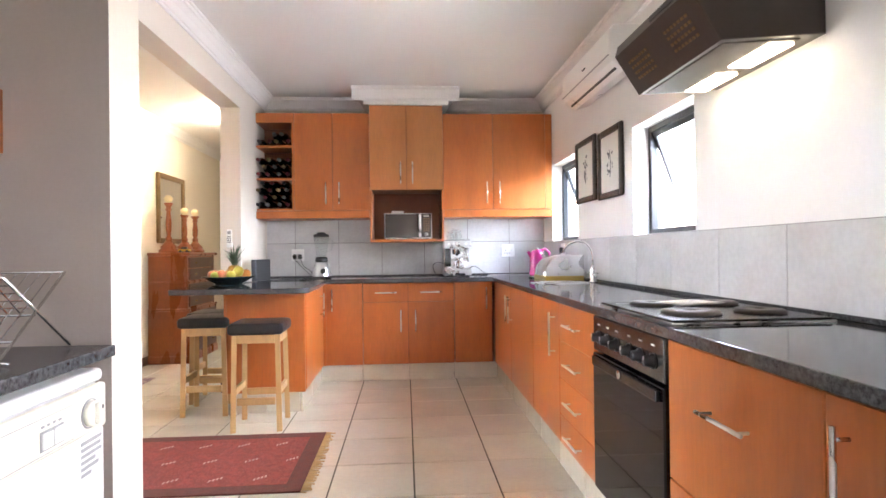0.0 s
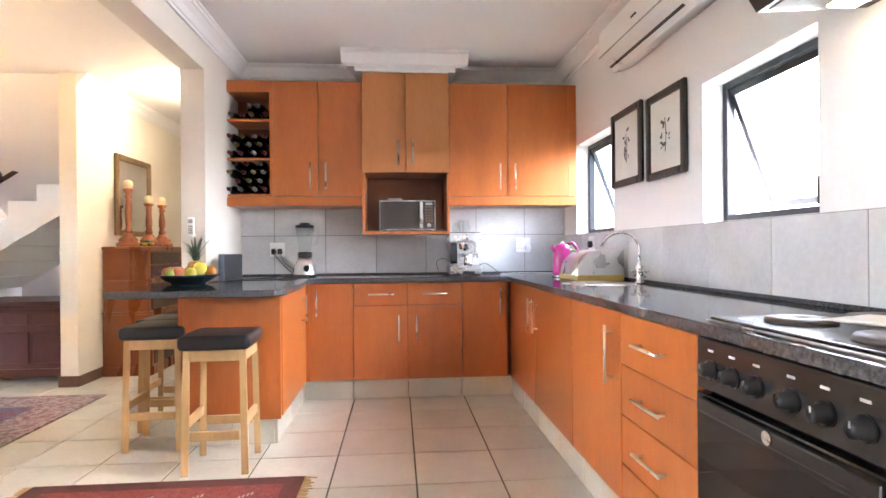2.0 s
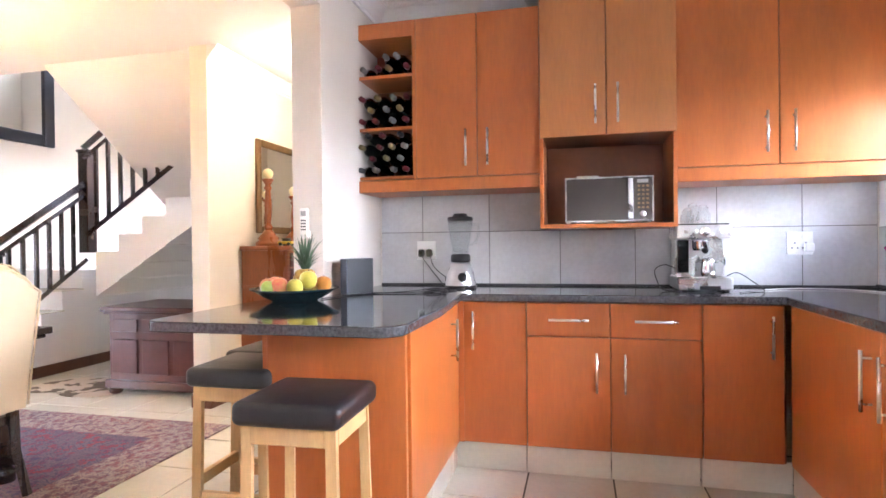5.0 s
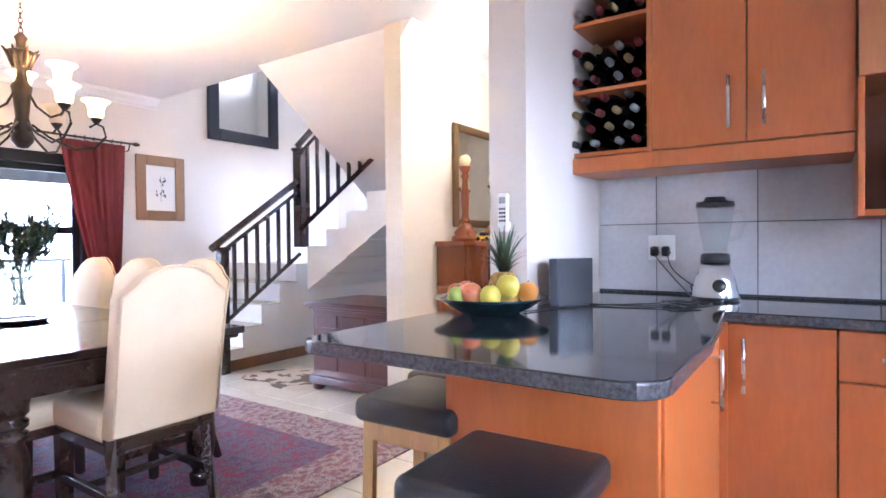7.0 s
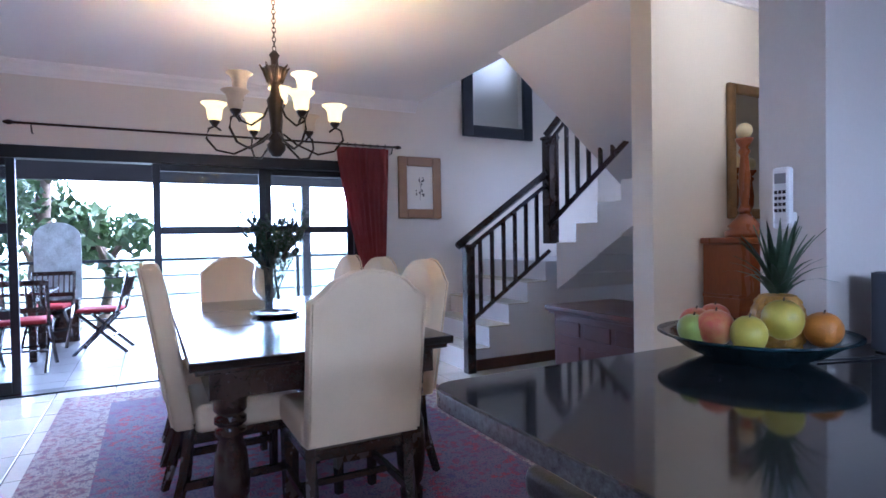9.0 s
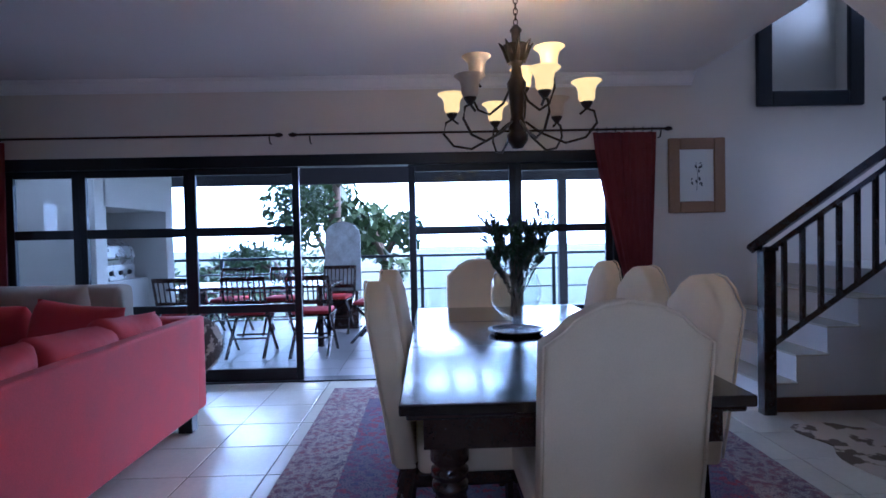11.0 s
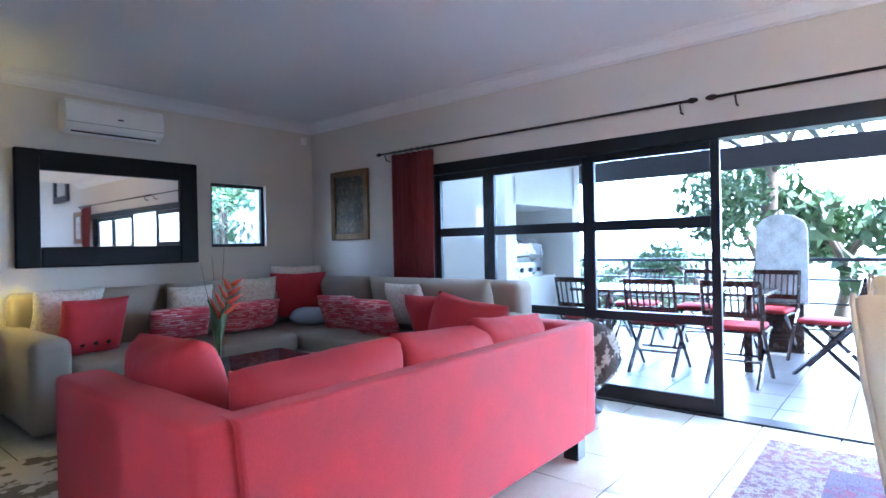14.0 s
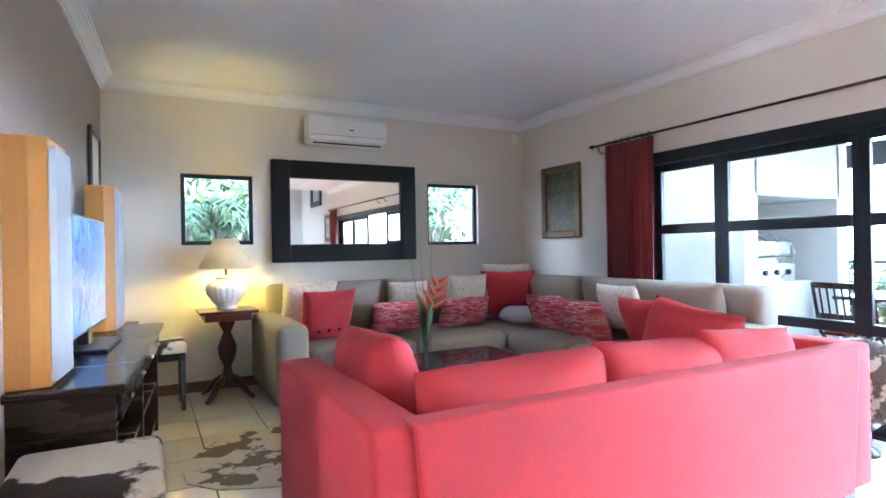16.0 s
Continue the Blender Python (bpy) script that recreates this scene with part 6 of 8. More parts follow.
def dish_rack():
    r = thing("dish_rack", (-1.35, 1.72, 0.887), "folding chrome wire dish rack on the dark counter", "dish rack")
    z, x0, x1 = 0.891, -1.60, -1.165
    ya, yb = 1.60, 1.875
    for x in (x0, x1):
        f = bmesh.new()
        tube(f, [(x + 0.03, ya - 0.01, z + 0.002), (x, ya, z + 0.004), (x, yb - 0.02, z + 0.205)], 0.004, 8)
        part("end_frame", f, CHROME, r, "", True)
        part("end_frame", tube(bmesh.new(), [(x, yb, z + 0.003), (x, ya + 0.02, z + 0.20)], 0.004, 8), CHROME, r, "", True)
    for y, h in ((yb - 0.02, 0.205), (ya + 0.02, 0.20), (ya + 0.13, 0.10), (ya + 0.05, 0.045)):
        part("long_rod", tube(bmesh.new(), [(x0, y, z + h), (x1, y, z + h)], 0.003, 6), CHROME, r, "", True)
    n = 14
    for i in range(1, n):
        x = x0 + (x1 - x0) * i / n
        part("wire", tube(bmesh.new(), [(x, ya + 0.05, z + 0.045), (x, yb - 0.02, z + 0.205)], 0.0018, 5), CHROME, r)
        part("wire", tube(bmesh.new(), [(x, ya + 0.13, z + 0.10), (x, ya + 0.02, z + 0.20)], 0.0018, 5), CHROME, r)
    for i in range(1, 5):
        part("long_rod", tube(bmesh.new(), [(x0, ya + 0.02 + 0.022 * i, z + 0.20 - 0.02 * i), (x1, ya + 0.02 + 0.022 * i, z + 0.20 - 0.02 * i)], 0.0018, 5), CHROME, r)


dish_rack()

# ---- on the kitchen worktop ----
BOWLM = mat("dark_teal_glaze", (0.012, 0.035, 0.042), 0.15, vary=0.2, scale=10, fine=90, bump=0.02)
APPLE = mat("red_apple_skin", (0.52, 0.10, 0.06), 0.3, vary=0.2, scale=14, fine=70, bump=0.02, col2=(0.55, 0.36, 0.10))
PEAR = mat("yellow_fruit_skin", (0.62, 0.52, 0.07), 0.35, vary=0.12, scale=16, fine=80, bump=0.05)
GAPPLE = mat("green_apple_skin", (0.36, 0.44, 0.08), 0.32, vary=0.15, scale=16, fine=80, bump=0.02)
ORANGE = mat("orange_skin", (0.62, 0.24, 0.03), 0.4, vary=0.1, scale=20, fine=260, bump=0.25)
PINEA = mat("pineapple_skin", (0.55, 0.30, 0.04), 0.55, vary=0.3, scale=30, fine=90, bump=0.2, col2=(0.20, 0.10, 0.02))
PLEAF = mat("pineapple_leaf", (0.13, 0.21, 0.12), 0.5, vary=0.25, scale=20, fine=90, bump=0.05)
BX, BY, BZ = -1.615, 4.73, 0.908
tagged(part("fruit_bowl", lathe(bmesh.new(), [(0.0, 0.0), (0.10, 0.0), (0.105, 0.006), (0.14, 0.022), (0.175, 0.046), (0.20, 0.056), (0.20, 0.060), (0.172, 0.053), (0.135, 0.030), (0.10, 0.014), (0.0, 0.012)], (BX, BY, BZ), 40), BOWLM, None, "", True), "wide dark teal glazed bowl full of fruit", "bowl")


def fruit(name, x, y, z, r, material, label, tall=1.0):
    root = thing(name, (x, y, z - r), label, "fruit", "fruit in the bowl")
    pr = [(0.0, -0.86)] + [(math.sin(a) * (1 - 0.06 * math.cos(a)), -math.cos(a) * tall) for a in [i * math.pi / 10 for i in range(1, 10)]] + [(0.12, 0.90 * tall), (0.0, 0.80 * tall)]
    part("flesh", lathe(bmesh.new(), [(q * r, h * r) for q, h in pr], (x, y, z), 18), material, root, "", True)
    part("stalk", tube(bmesh.new(), [(x, y, z + r * 0.78 * tall), (x + 0.004, y, z + r * (tall + 0.12))], 0.0018, 5), BARK, root)


fruit("apple", BX - 0.105, BY - 0.055, BZ + 0.070, 0.036, APPLE, "red and yellow apple in the fruit bowl")
fruit("apple", BX - 0.065, BY - 0.115, BZ + 0.066, 0.034, GAPPLE, "pale green apple in the fruit bowl")
fruit("apple", BX - 0.025, BY - 0.095, BZ + 0.073, 0.040, APPLE, "red and yellow apple in the fruit bowl")
fruit("apple", BX - 0.115, BY + 0.025, BZ + 0.073, 0.036, APPLE, "dark red apple in the fruit bowl")
fruit("pear", BX + 0.045, BY - 0.085, BZ + 0.066, 0.036, PEAR, "yellow pear in the fruit bowl", 1.12)
fruit("pear", BX + 0.085, BY - 0.035, BZ + 0.098, 0.040, PEAR, "round yellow pear in the fruit bowl", 1.05)
fruit("orange", BX + 0.12, BY + 0.045, BZ + 0.075, 0.037, ORANGE, "orange in the fruit bowl")
fruit("orange", BX - 0.03, BY + 0.11, BZ + 0.072, 0.037, ORANGE, "orange in the fruit bowl")


def pineapple(x, y, z):
    p = thing("pineapple", (x, y, z), "ripe pineapple with a spiky grey-green crown", "fruit", "fruit in the bowl")
    body = bmesh.new()
    lathe(body, [(0.0, 0.0), (0.035, 0.004), (0.052, 0.03), (0.056, 0.06), (0.052, 0.095), (0.036, 0.125), (0.0, 0.132)], (x, y, z), 20)
    for j in range(7):
        for i in range(12):
            h = 0.014 + 0.016 * j
            rad = 0.055 * math.sqrt(max(0.05, 1 - ((h - 0.062) / 0.078) ** 2))
            a = 2 * math.pi * (i + 0.5 * (j % 2)) / 12
            t = bmesh.new()
            bmesh.ops.create_cone(t, cap_ends=True, segments=4, radius1=0.010, radius2=0.002, depth=0.007)
            join(body, t, Matrix.Translation((x + rad * math.cos(a), y + rad * math.sin(a), z + h)) @ Matrix.Rotation(a, 4, "Z") @ Matrix.Rotation(radians(90), 4, "Y"))
    part("body", body, PINEA, p)
    rr = random.Random(5)
    for i in range(30):
        a, tilt, L = i * 2.4, 0.15 + 0.9 * (1 - i / 30) + rr.uniform(-0.1, 0.1), rr.uniform(0.09, 0.14) + 0.0012 * i
        e = Vector((math.cos(a), math.sin(a), 0))
        s = Vector((-math.sin(a), math.cos(a), 0))
        lf, rows = bmesh.new(), []
        for k in range(5):
            u = k / 4
            c = Vector((x, y, z + 0.125 + 0.001 * i)) + e * (0.012 + L * u * math.sin(tilt) * (0.6 + 0.4 * u)) + Vector((0, 0, L * u * math.cos(tilt * (0.6 + 0.6 * u))))
            hw = 0.009 * (1 - u) ** 0.7 + 0.0006
            rows.append([lf.verts.new(c - s * hw), lf.verts.new(c - e * 0.002), lf.verts.new(c + s * hw)])
        for q, w in zip(rows, rows[1:]):
            for m in (0, 1):
                lf.faces.new((q[m], q[m + 1], w[m + 1], w[m]))
        bmesh.ops.solidify(lf, geom=lf.faces[:], thickness=0.0012)
        part("leaf", lf, PLEAF, p, "", True)


pineapple(BX + 0.035, BY + 0.03, BZ + 0.016)


def router():
    r = thing("router_box", (-1.45, 5.07, 0.908), "thin upright black box with a pale edge on the worktop", "router")
    m = Matrix.Translation((-1.45, 5.07, 0.908)) @ Matrix.Rotation(radians(-28), 4, "Z")
    a = B(-0.026, 0.026, -0.085, 0.085, 0.006, 0.185, bev=0.004)
    bmesh.ops.transform(a, matrix=m, verts=a.verts[:])
    part("case", a, BLACK, r)
    a = B(-0.0255, 0.0255, -0.089, -0.0852, 0.008, 0.183, bev=0.001)
    bmesh.ops.transform(a, matrix=m, verts=a.verts[:])
    part("edge_strip", a, mat("pale_blue_edge", (0.05, 0.06, 0.085), 0.3, 0.3, bump=0), r, "pale blue-grey edge strip")
    a = B(-0.04, 0.04, -0.07, 0.07, 0.0, 0.006, bev=0.002)
    bmesh.ops.transform(a, matrix=m, verts=a.verts[:])
    part("foot", a, BLACK, r)


router()


def cable(pts, label, r=0.0028, n=40, material=BLACK, nm="cable"):
    """A limp cord through a few points, rounded by a spline."""
    P = [Vector(p) for p in pts]
    P = [P[0]] + P + [P[-1]]
    out = []
    for i in range(1, len(P) - 2):
        for k in range(8):
            t = k / 8
            a, b, c, d = P[i - 1], P[i], P[i + 1], P[i + 2]
            out.append(0.5 * ((2 * b) + (c - a) * t + (2 * a - 5 * b + 4 * c - d) * t * t + (3 * b - a - 3 * c + d) * t ** 3))
    out.append(P[-1])
    return tagged(part(nm, tube(bmesh.new(), out, r, 6), material, None, "", True), label, "cable")


W = 0.912
cable([(-1.41, 5.14, W), (-1.22, 5.16, W), (-1.15, 5.25, W), (-1.09, 5.22, W), (-1.14, 5.32, W), (-1.04, 5.28, W + 0.012), (-1.10, 5.38, W), (-1.17, 5.30, W + 0.01), (-1.06, 5.26, W), (-1.0, 5.36, W), (-1.08, 5.45, W + 0.01), (-1.28, 5.74, 1.06), (-1.305, 5.74, 1.11)], "tangled black power cord on the worktop")
cable([(-1.40, 5.10, W), (-1.20, 5.20, W + 0.006), (-1.10, 5.30, W + 0.014), (-1.02, 5.24, W + 0.004), (-1.12, 5.22, W + 0.012), (-1.16, 5.36, W + 0.004), (-1.0, 5.42, W), (-0.98, 5.50, W)], "tangled black cord on the worktop")
cable([(-1.245, 5.735, 1.10), (-1.22, 5.72, 1.03), (-1.14, 5.66, W + 0.06), (-1.02, 5.60, W), (-1.10, 5.64, W), (-1.12, 5.62, W + 0.05), (-1.06, 5.62, W + 0.03)], "black blender cord plugged into the wall")
cable([(-1.52, 4.80, W), (-1.46, 4.98, W), (-1.44, 5.08, W + 0.008)], "thin black cord beside the fruit bowl")


def socket(ax, c, u0, u1, z0, z1, label, plugs=0):
    s = thing("wall_socket", ((u0 + u1) / 2, c, z0) if ax == "y" else (c, (u0 + u1) / 2, z0), label, "socket")
    Q = lambda a, b, d0, d1, v0, v1, bev: B(a, b, c - d1, c - d0, v0, v1, bev=bev) if ax == "y" else B(c - d1, c - d0, a, b, v0, v1, bev=bev)
    part("plate", Q(u0, u1, 0.0, 0.010, z0, z1, 0.003), WHITEPL, s)
    w = u1 - u0
    for i in range(2):
        a = u0 + w * (0.14 + 0.42 * i)
        part("switch", Q(a, a + w * 0.2, 0.009, 0.015, z1 - 0.035, z1 - 0.012, 0.002), WHITEPL, s)
        for dx, dz in ((0.15, 0.062), (0.04, 0.036), (0.26, 0.036)):
            part("pin_hole", Q(a + w * dx - 0.003, a + w * dx + 0.004, 0.0095, 0.0105, z0 + dz - 0.004, z0 + dz + 0.004, 0), BLACK, s)
        if i < plugs:
            part("plug", Q(a - 0.002, a + 0.034, 0.0105, 0.045, z0 + 0.018, z0 + 0.066, 0.010), BLACK, s, "black plug")
    return s


socket("y", 5.771, -1.335, -1.215, 1.065, 1.182, "white double wall socket with two black plugs", 2)
socket("y", 5.771, 0.733, 0.858, 1.083, 1.207, "white double wall socket over the worktop", 0)
part("plug", B(0.81, 0.855, 5.73, 5.761, 1.10, 1.145, bev=0.006), WHITEPL, [o for o in bpy.data.objects if o.name.startswith("wall_socket")][-1])
socket("y", 5.749, -0.36, -0.24, 1.44, 1.545, "white wall socket behind the microwave", 1)
socket("x", XE - 0.0085, 5.02, 5.13, 1.10, 1.20, "white double wall socket beside the kettle", 1)
socket("x", XE - 0.0085, 1.02, 1.12, 0.98, 1.06, "white wall socket above the worktop", 0)
s3 = thing("wall_socket", (-3.19, YS, 0.37), "white wall socket beside the corner sofa", "socket")
part("plate", B(-3.24, -3.16, YS, YS + 0.010, 0.37, 0.47, bev=0.003), WHITEPL, s3)
part("plug", B(-3.215, -3.185, YS + 0.010, YS + 0.035, 0.40, 0.44, bev=0.005), WHITEPL, s3)


def blender(x, y, z):
    b = thing("blender_jug", (x, y, z), "steel kitchen blender with a glass jug and black lid", "blender")
    base = part("motor_base", lathe(bmesh.new(), [(0.0, 0.0), (0.088, 0.0), (0.090, 0.012), (0.088, 0.03), (0.078, 0.08), (0.060, 0.135), (0.048, 0.150), (0.0, 0.151)], (x, y, z), 28), STEEL, b, "polished steel motor base", True)
    part("foot_ring", lathe(bmesh.new(), [(0.0, -0.001), (0.092, 0.0), (0.093, 0.015), (0.0, 0.016)], (x, y, z), 28), BLACK, base, "", True)
    part("dial", lathe(bmesh.new(), [(0.026, 0.0), (0.026, 0.014), (0.018, 0.020), (0.0, 0.021)], n=18, m=Matrix.Translation((x + 0.025, y - 0.076, z + 0.062)) @ Matrix.Rotation(radians(74), 4, "X") @ Matrix.Rotation(radians(12), 4, "Y")), BLACK, base, "black dial", True)
    part("collar", lathe(bmesh.new(), [(0.052, 0.148), (0.058, 0.156), (0.056, 0.188), (0.048, 0.195), (0.0, 0.196)], (x, y, z), 24), BLACK, b, "", True)
    jug = part("jug", lathe(bmesh.new(), [(0.044, 0.198), (0.050, 0.24), (0.062, 0.30), (0.072, 0.375), (0.072, 0.385), (0.068, 0.385), (0.058, 0.30), (0.046, 0.24), (0.040, 0.205), (0.0, 0.203)], (x, y, z), 28), WARE, b, "clear glass jug", True)
    part("handle", tube(bmesh.new(), [(x + 0.068, y, z + 0.365), (x + 0.105, y, z + 0.36), (x + 0.110, y, z + 0.32), (x + 0.088, y, z + 0.26), (x + 0.052, y, z + 0.25)], 0.009, 8), WARE, jug, "", True)
    part("lid", lathe(bmesh.new(), [(0.070, 0.386), (0.075, 0.390), (0.072, 0.408), (0.045, 0.412), (0.038, 0.428), (0.0, 0.430)], (x, y, z), 24), BLACK, b, "black ribbed lid", True)


blender(-1.02, 5.58, 0.908)


def microwave():
    x0, x1, y0, y1, z0, z1 = -0.42, 0.02, 5.425, 5.72, 1.268, 1.50
    m = thing("microwave_oven", ((x0 + x1) / 2, 5.57, 1.259), "silver microwave oven with a mirrored black door", "microwave")
    part("case", B(x0, x1, y0 + 0.012, y1, z0, z1, bev=0.004), STEEL, m)
    for x in (x0 + 0.04, x1 - 0.04):
        for y in (y0 + 0.05, y1 - 0.05):
            part("foot", lathe(bmesh.new(), [(0.014, 1.2585), (0.014, z0)], (x, y, 0), 10), BLACK, m)
    part("front_frame", cells(bmesh.new(), [x0, x0 + 0.006, x1 - 0.006, x1], [y0 + 0.002, y0 + 0.012], [z0, z0 + 0.006, z1 - 0.006, z1], lambda x, y, z: not (x0 + 0.006 < x < x1 - 0.006 and z0 + 0.006 < z < z1 - 0.006)), STEEL, m)
    d = part("door", B(x0 + 0.007, x1 - 0.10, y0, y0 + 0.012, z0 + 0.007, z1 - 0.007, bev=0.002), MWGLASS, m, "mirrored black glass door")
    part("handle", B(x1 - 0.125, x1 - 0.102, y0 - 0.022, y0 - 0.001, z0 + 0.012, z1 - 0.012, bev=0.006), STEEL, d, "pale steel handle")
    c = part("control_panel", B(x1 - 0.098, x1 - 0.007, y0, y0 + 0.012, z0 + 0.007, z1 - 0.007, bev=0.002), MWGLASS, m)
    for j in range(6):
        for i in range(3):
            part("key", B(x1 - 0.078 + 0.021 * i, x1 - 0.066 + 0.021 * i, y0 - 0.002, y0, z0 + 0.065 + 0.022 * j, z0 + 0.075 + 0.022 * j), GOLDWOOD, c)
    part("display", B(x1 - 0.080, x1 - 0.026, y0 - 0.0015, y0, z1 - 0.036, z1 - 0.018), GREYPL, c)
    part("start_knob", lathe(bmesh.new(), [(0.016, 0), (0.016, 0.012), (0.0, 0.014)], n=16, m=Matrix.Translation((x1 - 0.053, y0, z0 + 0.036)) @ Matrix.Rotation(radians(90), 4, "X")), STEEL, c, "", True)


MWGLASS = mat("mirrored_black_glass", (0.10, 0.085, 0.075), 0.05, 0.6, vary=0.05, bump=0)
microwave()


def espresso_machine():
    x0, x1, y0, y1, z = 0.13, 0.385, 5.43, 5.70, 0.908
    e = thing("espresso_machine", ((x0 + x1) / 2, 5.47, z), "steel espresso machine with a portafilter and milk jug", "coffee machine")
    part("back", B(x0 + 0.01, x1 - 0.01, y0 + 0.13, y1, z + 0.07, z + 0.30, bev=0.008), STEEL, e)
    hd = part("head", B(x0, x1, y0 + 0.01, y1, z + 0.265, z + 0.335, bev=0.008), STEEL, e)
    part("top_tray", B(x0 + 0.006, x1 - 0.006, y0 + 0.03, y1 - 0.006, z + 0.335, z + 0.342, bev=0.002), BLACK, e)
    base = part("base", B(x0, x1, y0 - 0.02, y1, z + 0.008, z + 0.072, bev=0.010), STEEL, e)
    part("drip_grid", B(x0 + 0.02, x1 - 0.02, y0 - 0.01, y0 + 0.12, z + 0.0725, z + 0.077, bev=0.002), CHROME, base)
    part("drip_slot", B(x0 + 0.10, x1 - 0.06, y0 - 0.022, y0 - 0.018, z + 0.010, z + 0.030), BLACK, base)
    for x in (x0 + 0.03, x1 - 0.03):
        part("foot", B(x - 0.015, x + 0.015, y0, y1 - 0.02, z, z + 0.009, bev=0.002), BLACK, base)
    my = Matrix.Rotation(radians(90), 4, "X")
    for i, x in enumerate((x0 + 0.045, x0 + 0.09, x1 - 0.05)):
        part("button", lathe(bmesh.new(), [(0.012, 0), (0.012, 0.006), (0.0, 0.007)], n=14, m=Matrix.Translation((x, y0 + 0.01, z + 0.302)) @ my), WHITEPL, hd, "", True)
    part("gauge", lathe(bmesh.new(), [(0.024, 0), (0.024, 0.008), (0.020, 0.009), (0.0, 0.008)], n=22, m=Matrix.Translation(((x0 + x1) / 2, y0 + 0.01, z + 0.300)) @ my), CHROME, hd, "", True)
    cx = (x0 + x1) / 2 - 0.005
    g = part("group_head", lathe(bmesh.new(), [(0.036, 0.205), (0.040, 0.215), (0.040, 0.25), (0.045, 0.266)], (cx, y0 + 0.07, z), 20), CHROME, e, "", True)
    pf = bmesh.new()
    tube(pf, [(cx, y0 + 0.03, z + 0.215), (cx - 0.01, y0 - 0.09, z + 0.205)], [0.010, 0.014], 8)
    part("portafilter", pf, BLACK, g, "black portafilter handle", True)
    part("milk_jug", lathe(bmesh.new(), [(0.0, 0.078), (0.034, 0.078), (0.036, 0.10), (0.030, 0.145), (0.034, 0.165), (0.032, 0.165), (0.028, 0.145), (0.033, 0.10), (0.0, 0.083)], (cx + 0.03, y0 + 0.05, z), 20), CHROME, e, "", True)
    part("steam_wand", tube(bmesh.new(), [(x1 - 0.035, y0 + 0.06, z + 0.265), (x1 - 0.03, y0 + 0.04, z + 0.20), (x1 - 0.03, y0 + 0.03, z + 0.13)], 0.005, 8), CHROME, e, "", True)
    part("water_tank", B(x0 + 0.015, x0 + 0.07, y0 + 0.09, y0 + 0.128, z + 0.09, z + 0.26, bev=0.004), DARKGLASS, e)


espresso_machine()
cable([(0.14, 5.55, 1.02), (0.08, 5.52, 1.04), (0.03, 5.50, 1.01), (0.05, 5.46, 0.93), (0.08, 5.44, W), (0.14, 5.40, W), (0.11, 5.36, W)], "black cord of the espresso machine")
cable([(0.36, 5.52, 0.97), (0.42, 5.50, 1.0), (0.48, 5.46, 0.96), (0.53, 5.44, W), (0.44, 5.40, W), (0.40, 5.36, W)], "black cord of the espresso machine")
cable([(0.56, 5.55, W), (0.75, 5.62, W + 0.001), (0.95, 5.58, W), (1.05, 5.4, W)], "white cord lying on the worktop", 0.003, material=WHITEPL)


def glass_jar(x, y, z, r, h):
    j = thing("glass_jar", (x, y, z), "small clear glass jar on the espresso machine", "jar", "glass jars on the espresso machine")
    part("jar", lathe(bmesh.new(), [(0.0, 0.0), (r * 0.8, 0.0), (r, h * 0.25), (r, h * 0.6), (r * 0.7, h * 0.8), (r * 0.75, h), (r * 0.68, h), (r * 0.63, h * 0.8), (r * 0.92, h * 0.6), (r * 0.92, h * 0.25), (0.0, 0.006)], (x, y, z), 20), WARE, j, "", True)
    part("stopper", lathe(bmesh.new(), [(0.0, h * 0.98), (r * 0.62, h), (r * 0.5, h * 1.15), (0.0, h * 1.2)], (x, y, z), 16), CLEAR, j, "", True)


glass_jar(0.20, 5.56, 1.2505, 0.034, 0.07)
glass_jar(0.28, 5.57, 1.2505, 0.036, 0.085)
glass_jar(0.24, 5.63, 1.2505, 0.034, 0.10)

PINK = mat("magenta_enamel", (0.50, 0.03, 0.25), 0.2, vary=0.05, bump=0, coat=0.4)


def kettle(x, y, z):
    k = thing("kettle", (x, y, z), "tall magenta electric kettle with a chrome base", "kettle")
    part("body", lathe(bmesh.new(), [(0.0, 0.02), (0.062, 0.02), (0.064, 0.04), (0.060, 0.15), (0.054, 0.205), (0.040, 0.232), (0.0, 0.240)], (x, y, z), 28), PINK, k, "", True)
    part("base", lathe(bmesh.new(), [(0.0, 0.0), (0.070, 0.0), (0.070, 0.014), (0.062, 0.021), (0.0, 0.021)], (x, y, z), 28), CHROME, k, "", True)
    part("handle", tube(bmesh.new(), [(x + 0.035, y + 0.01, z + 0.232), (x + 0.08, y + 0.01, z + 0.245), (x + 0.112, y + 0.01, z + 0.21), (x + 0.108, y + 0.01, z + 0.13), (x + 0.068, y + 0.01, z + 0.075)], 0.012, 8), PINK, k, "", True)
    part("spout", tube(bmesh.new(), [(x - 0.045, y, z + 0.19), (x - 0.075, y, z + 0.225)], [0.022, 0.012], 8), PINK, k, "", True)
    part("lid_knob", lathe(bmesh.new(), [(0.012, 0.238), (0.016, 0.25), (0.0, 0.256)], (x, y, z), 12), CHROME, k, "", True)


kettle(0.885, 4.93, 0.908)
cable([(1.15, 5.06, 1.12), (1.10, 5.04, 1.10), (1.04, 5.05, 0.98), (0.99, 5.03, W), (0.94, 4.98, W)], "black kettle cord plugged into the wall")


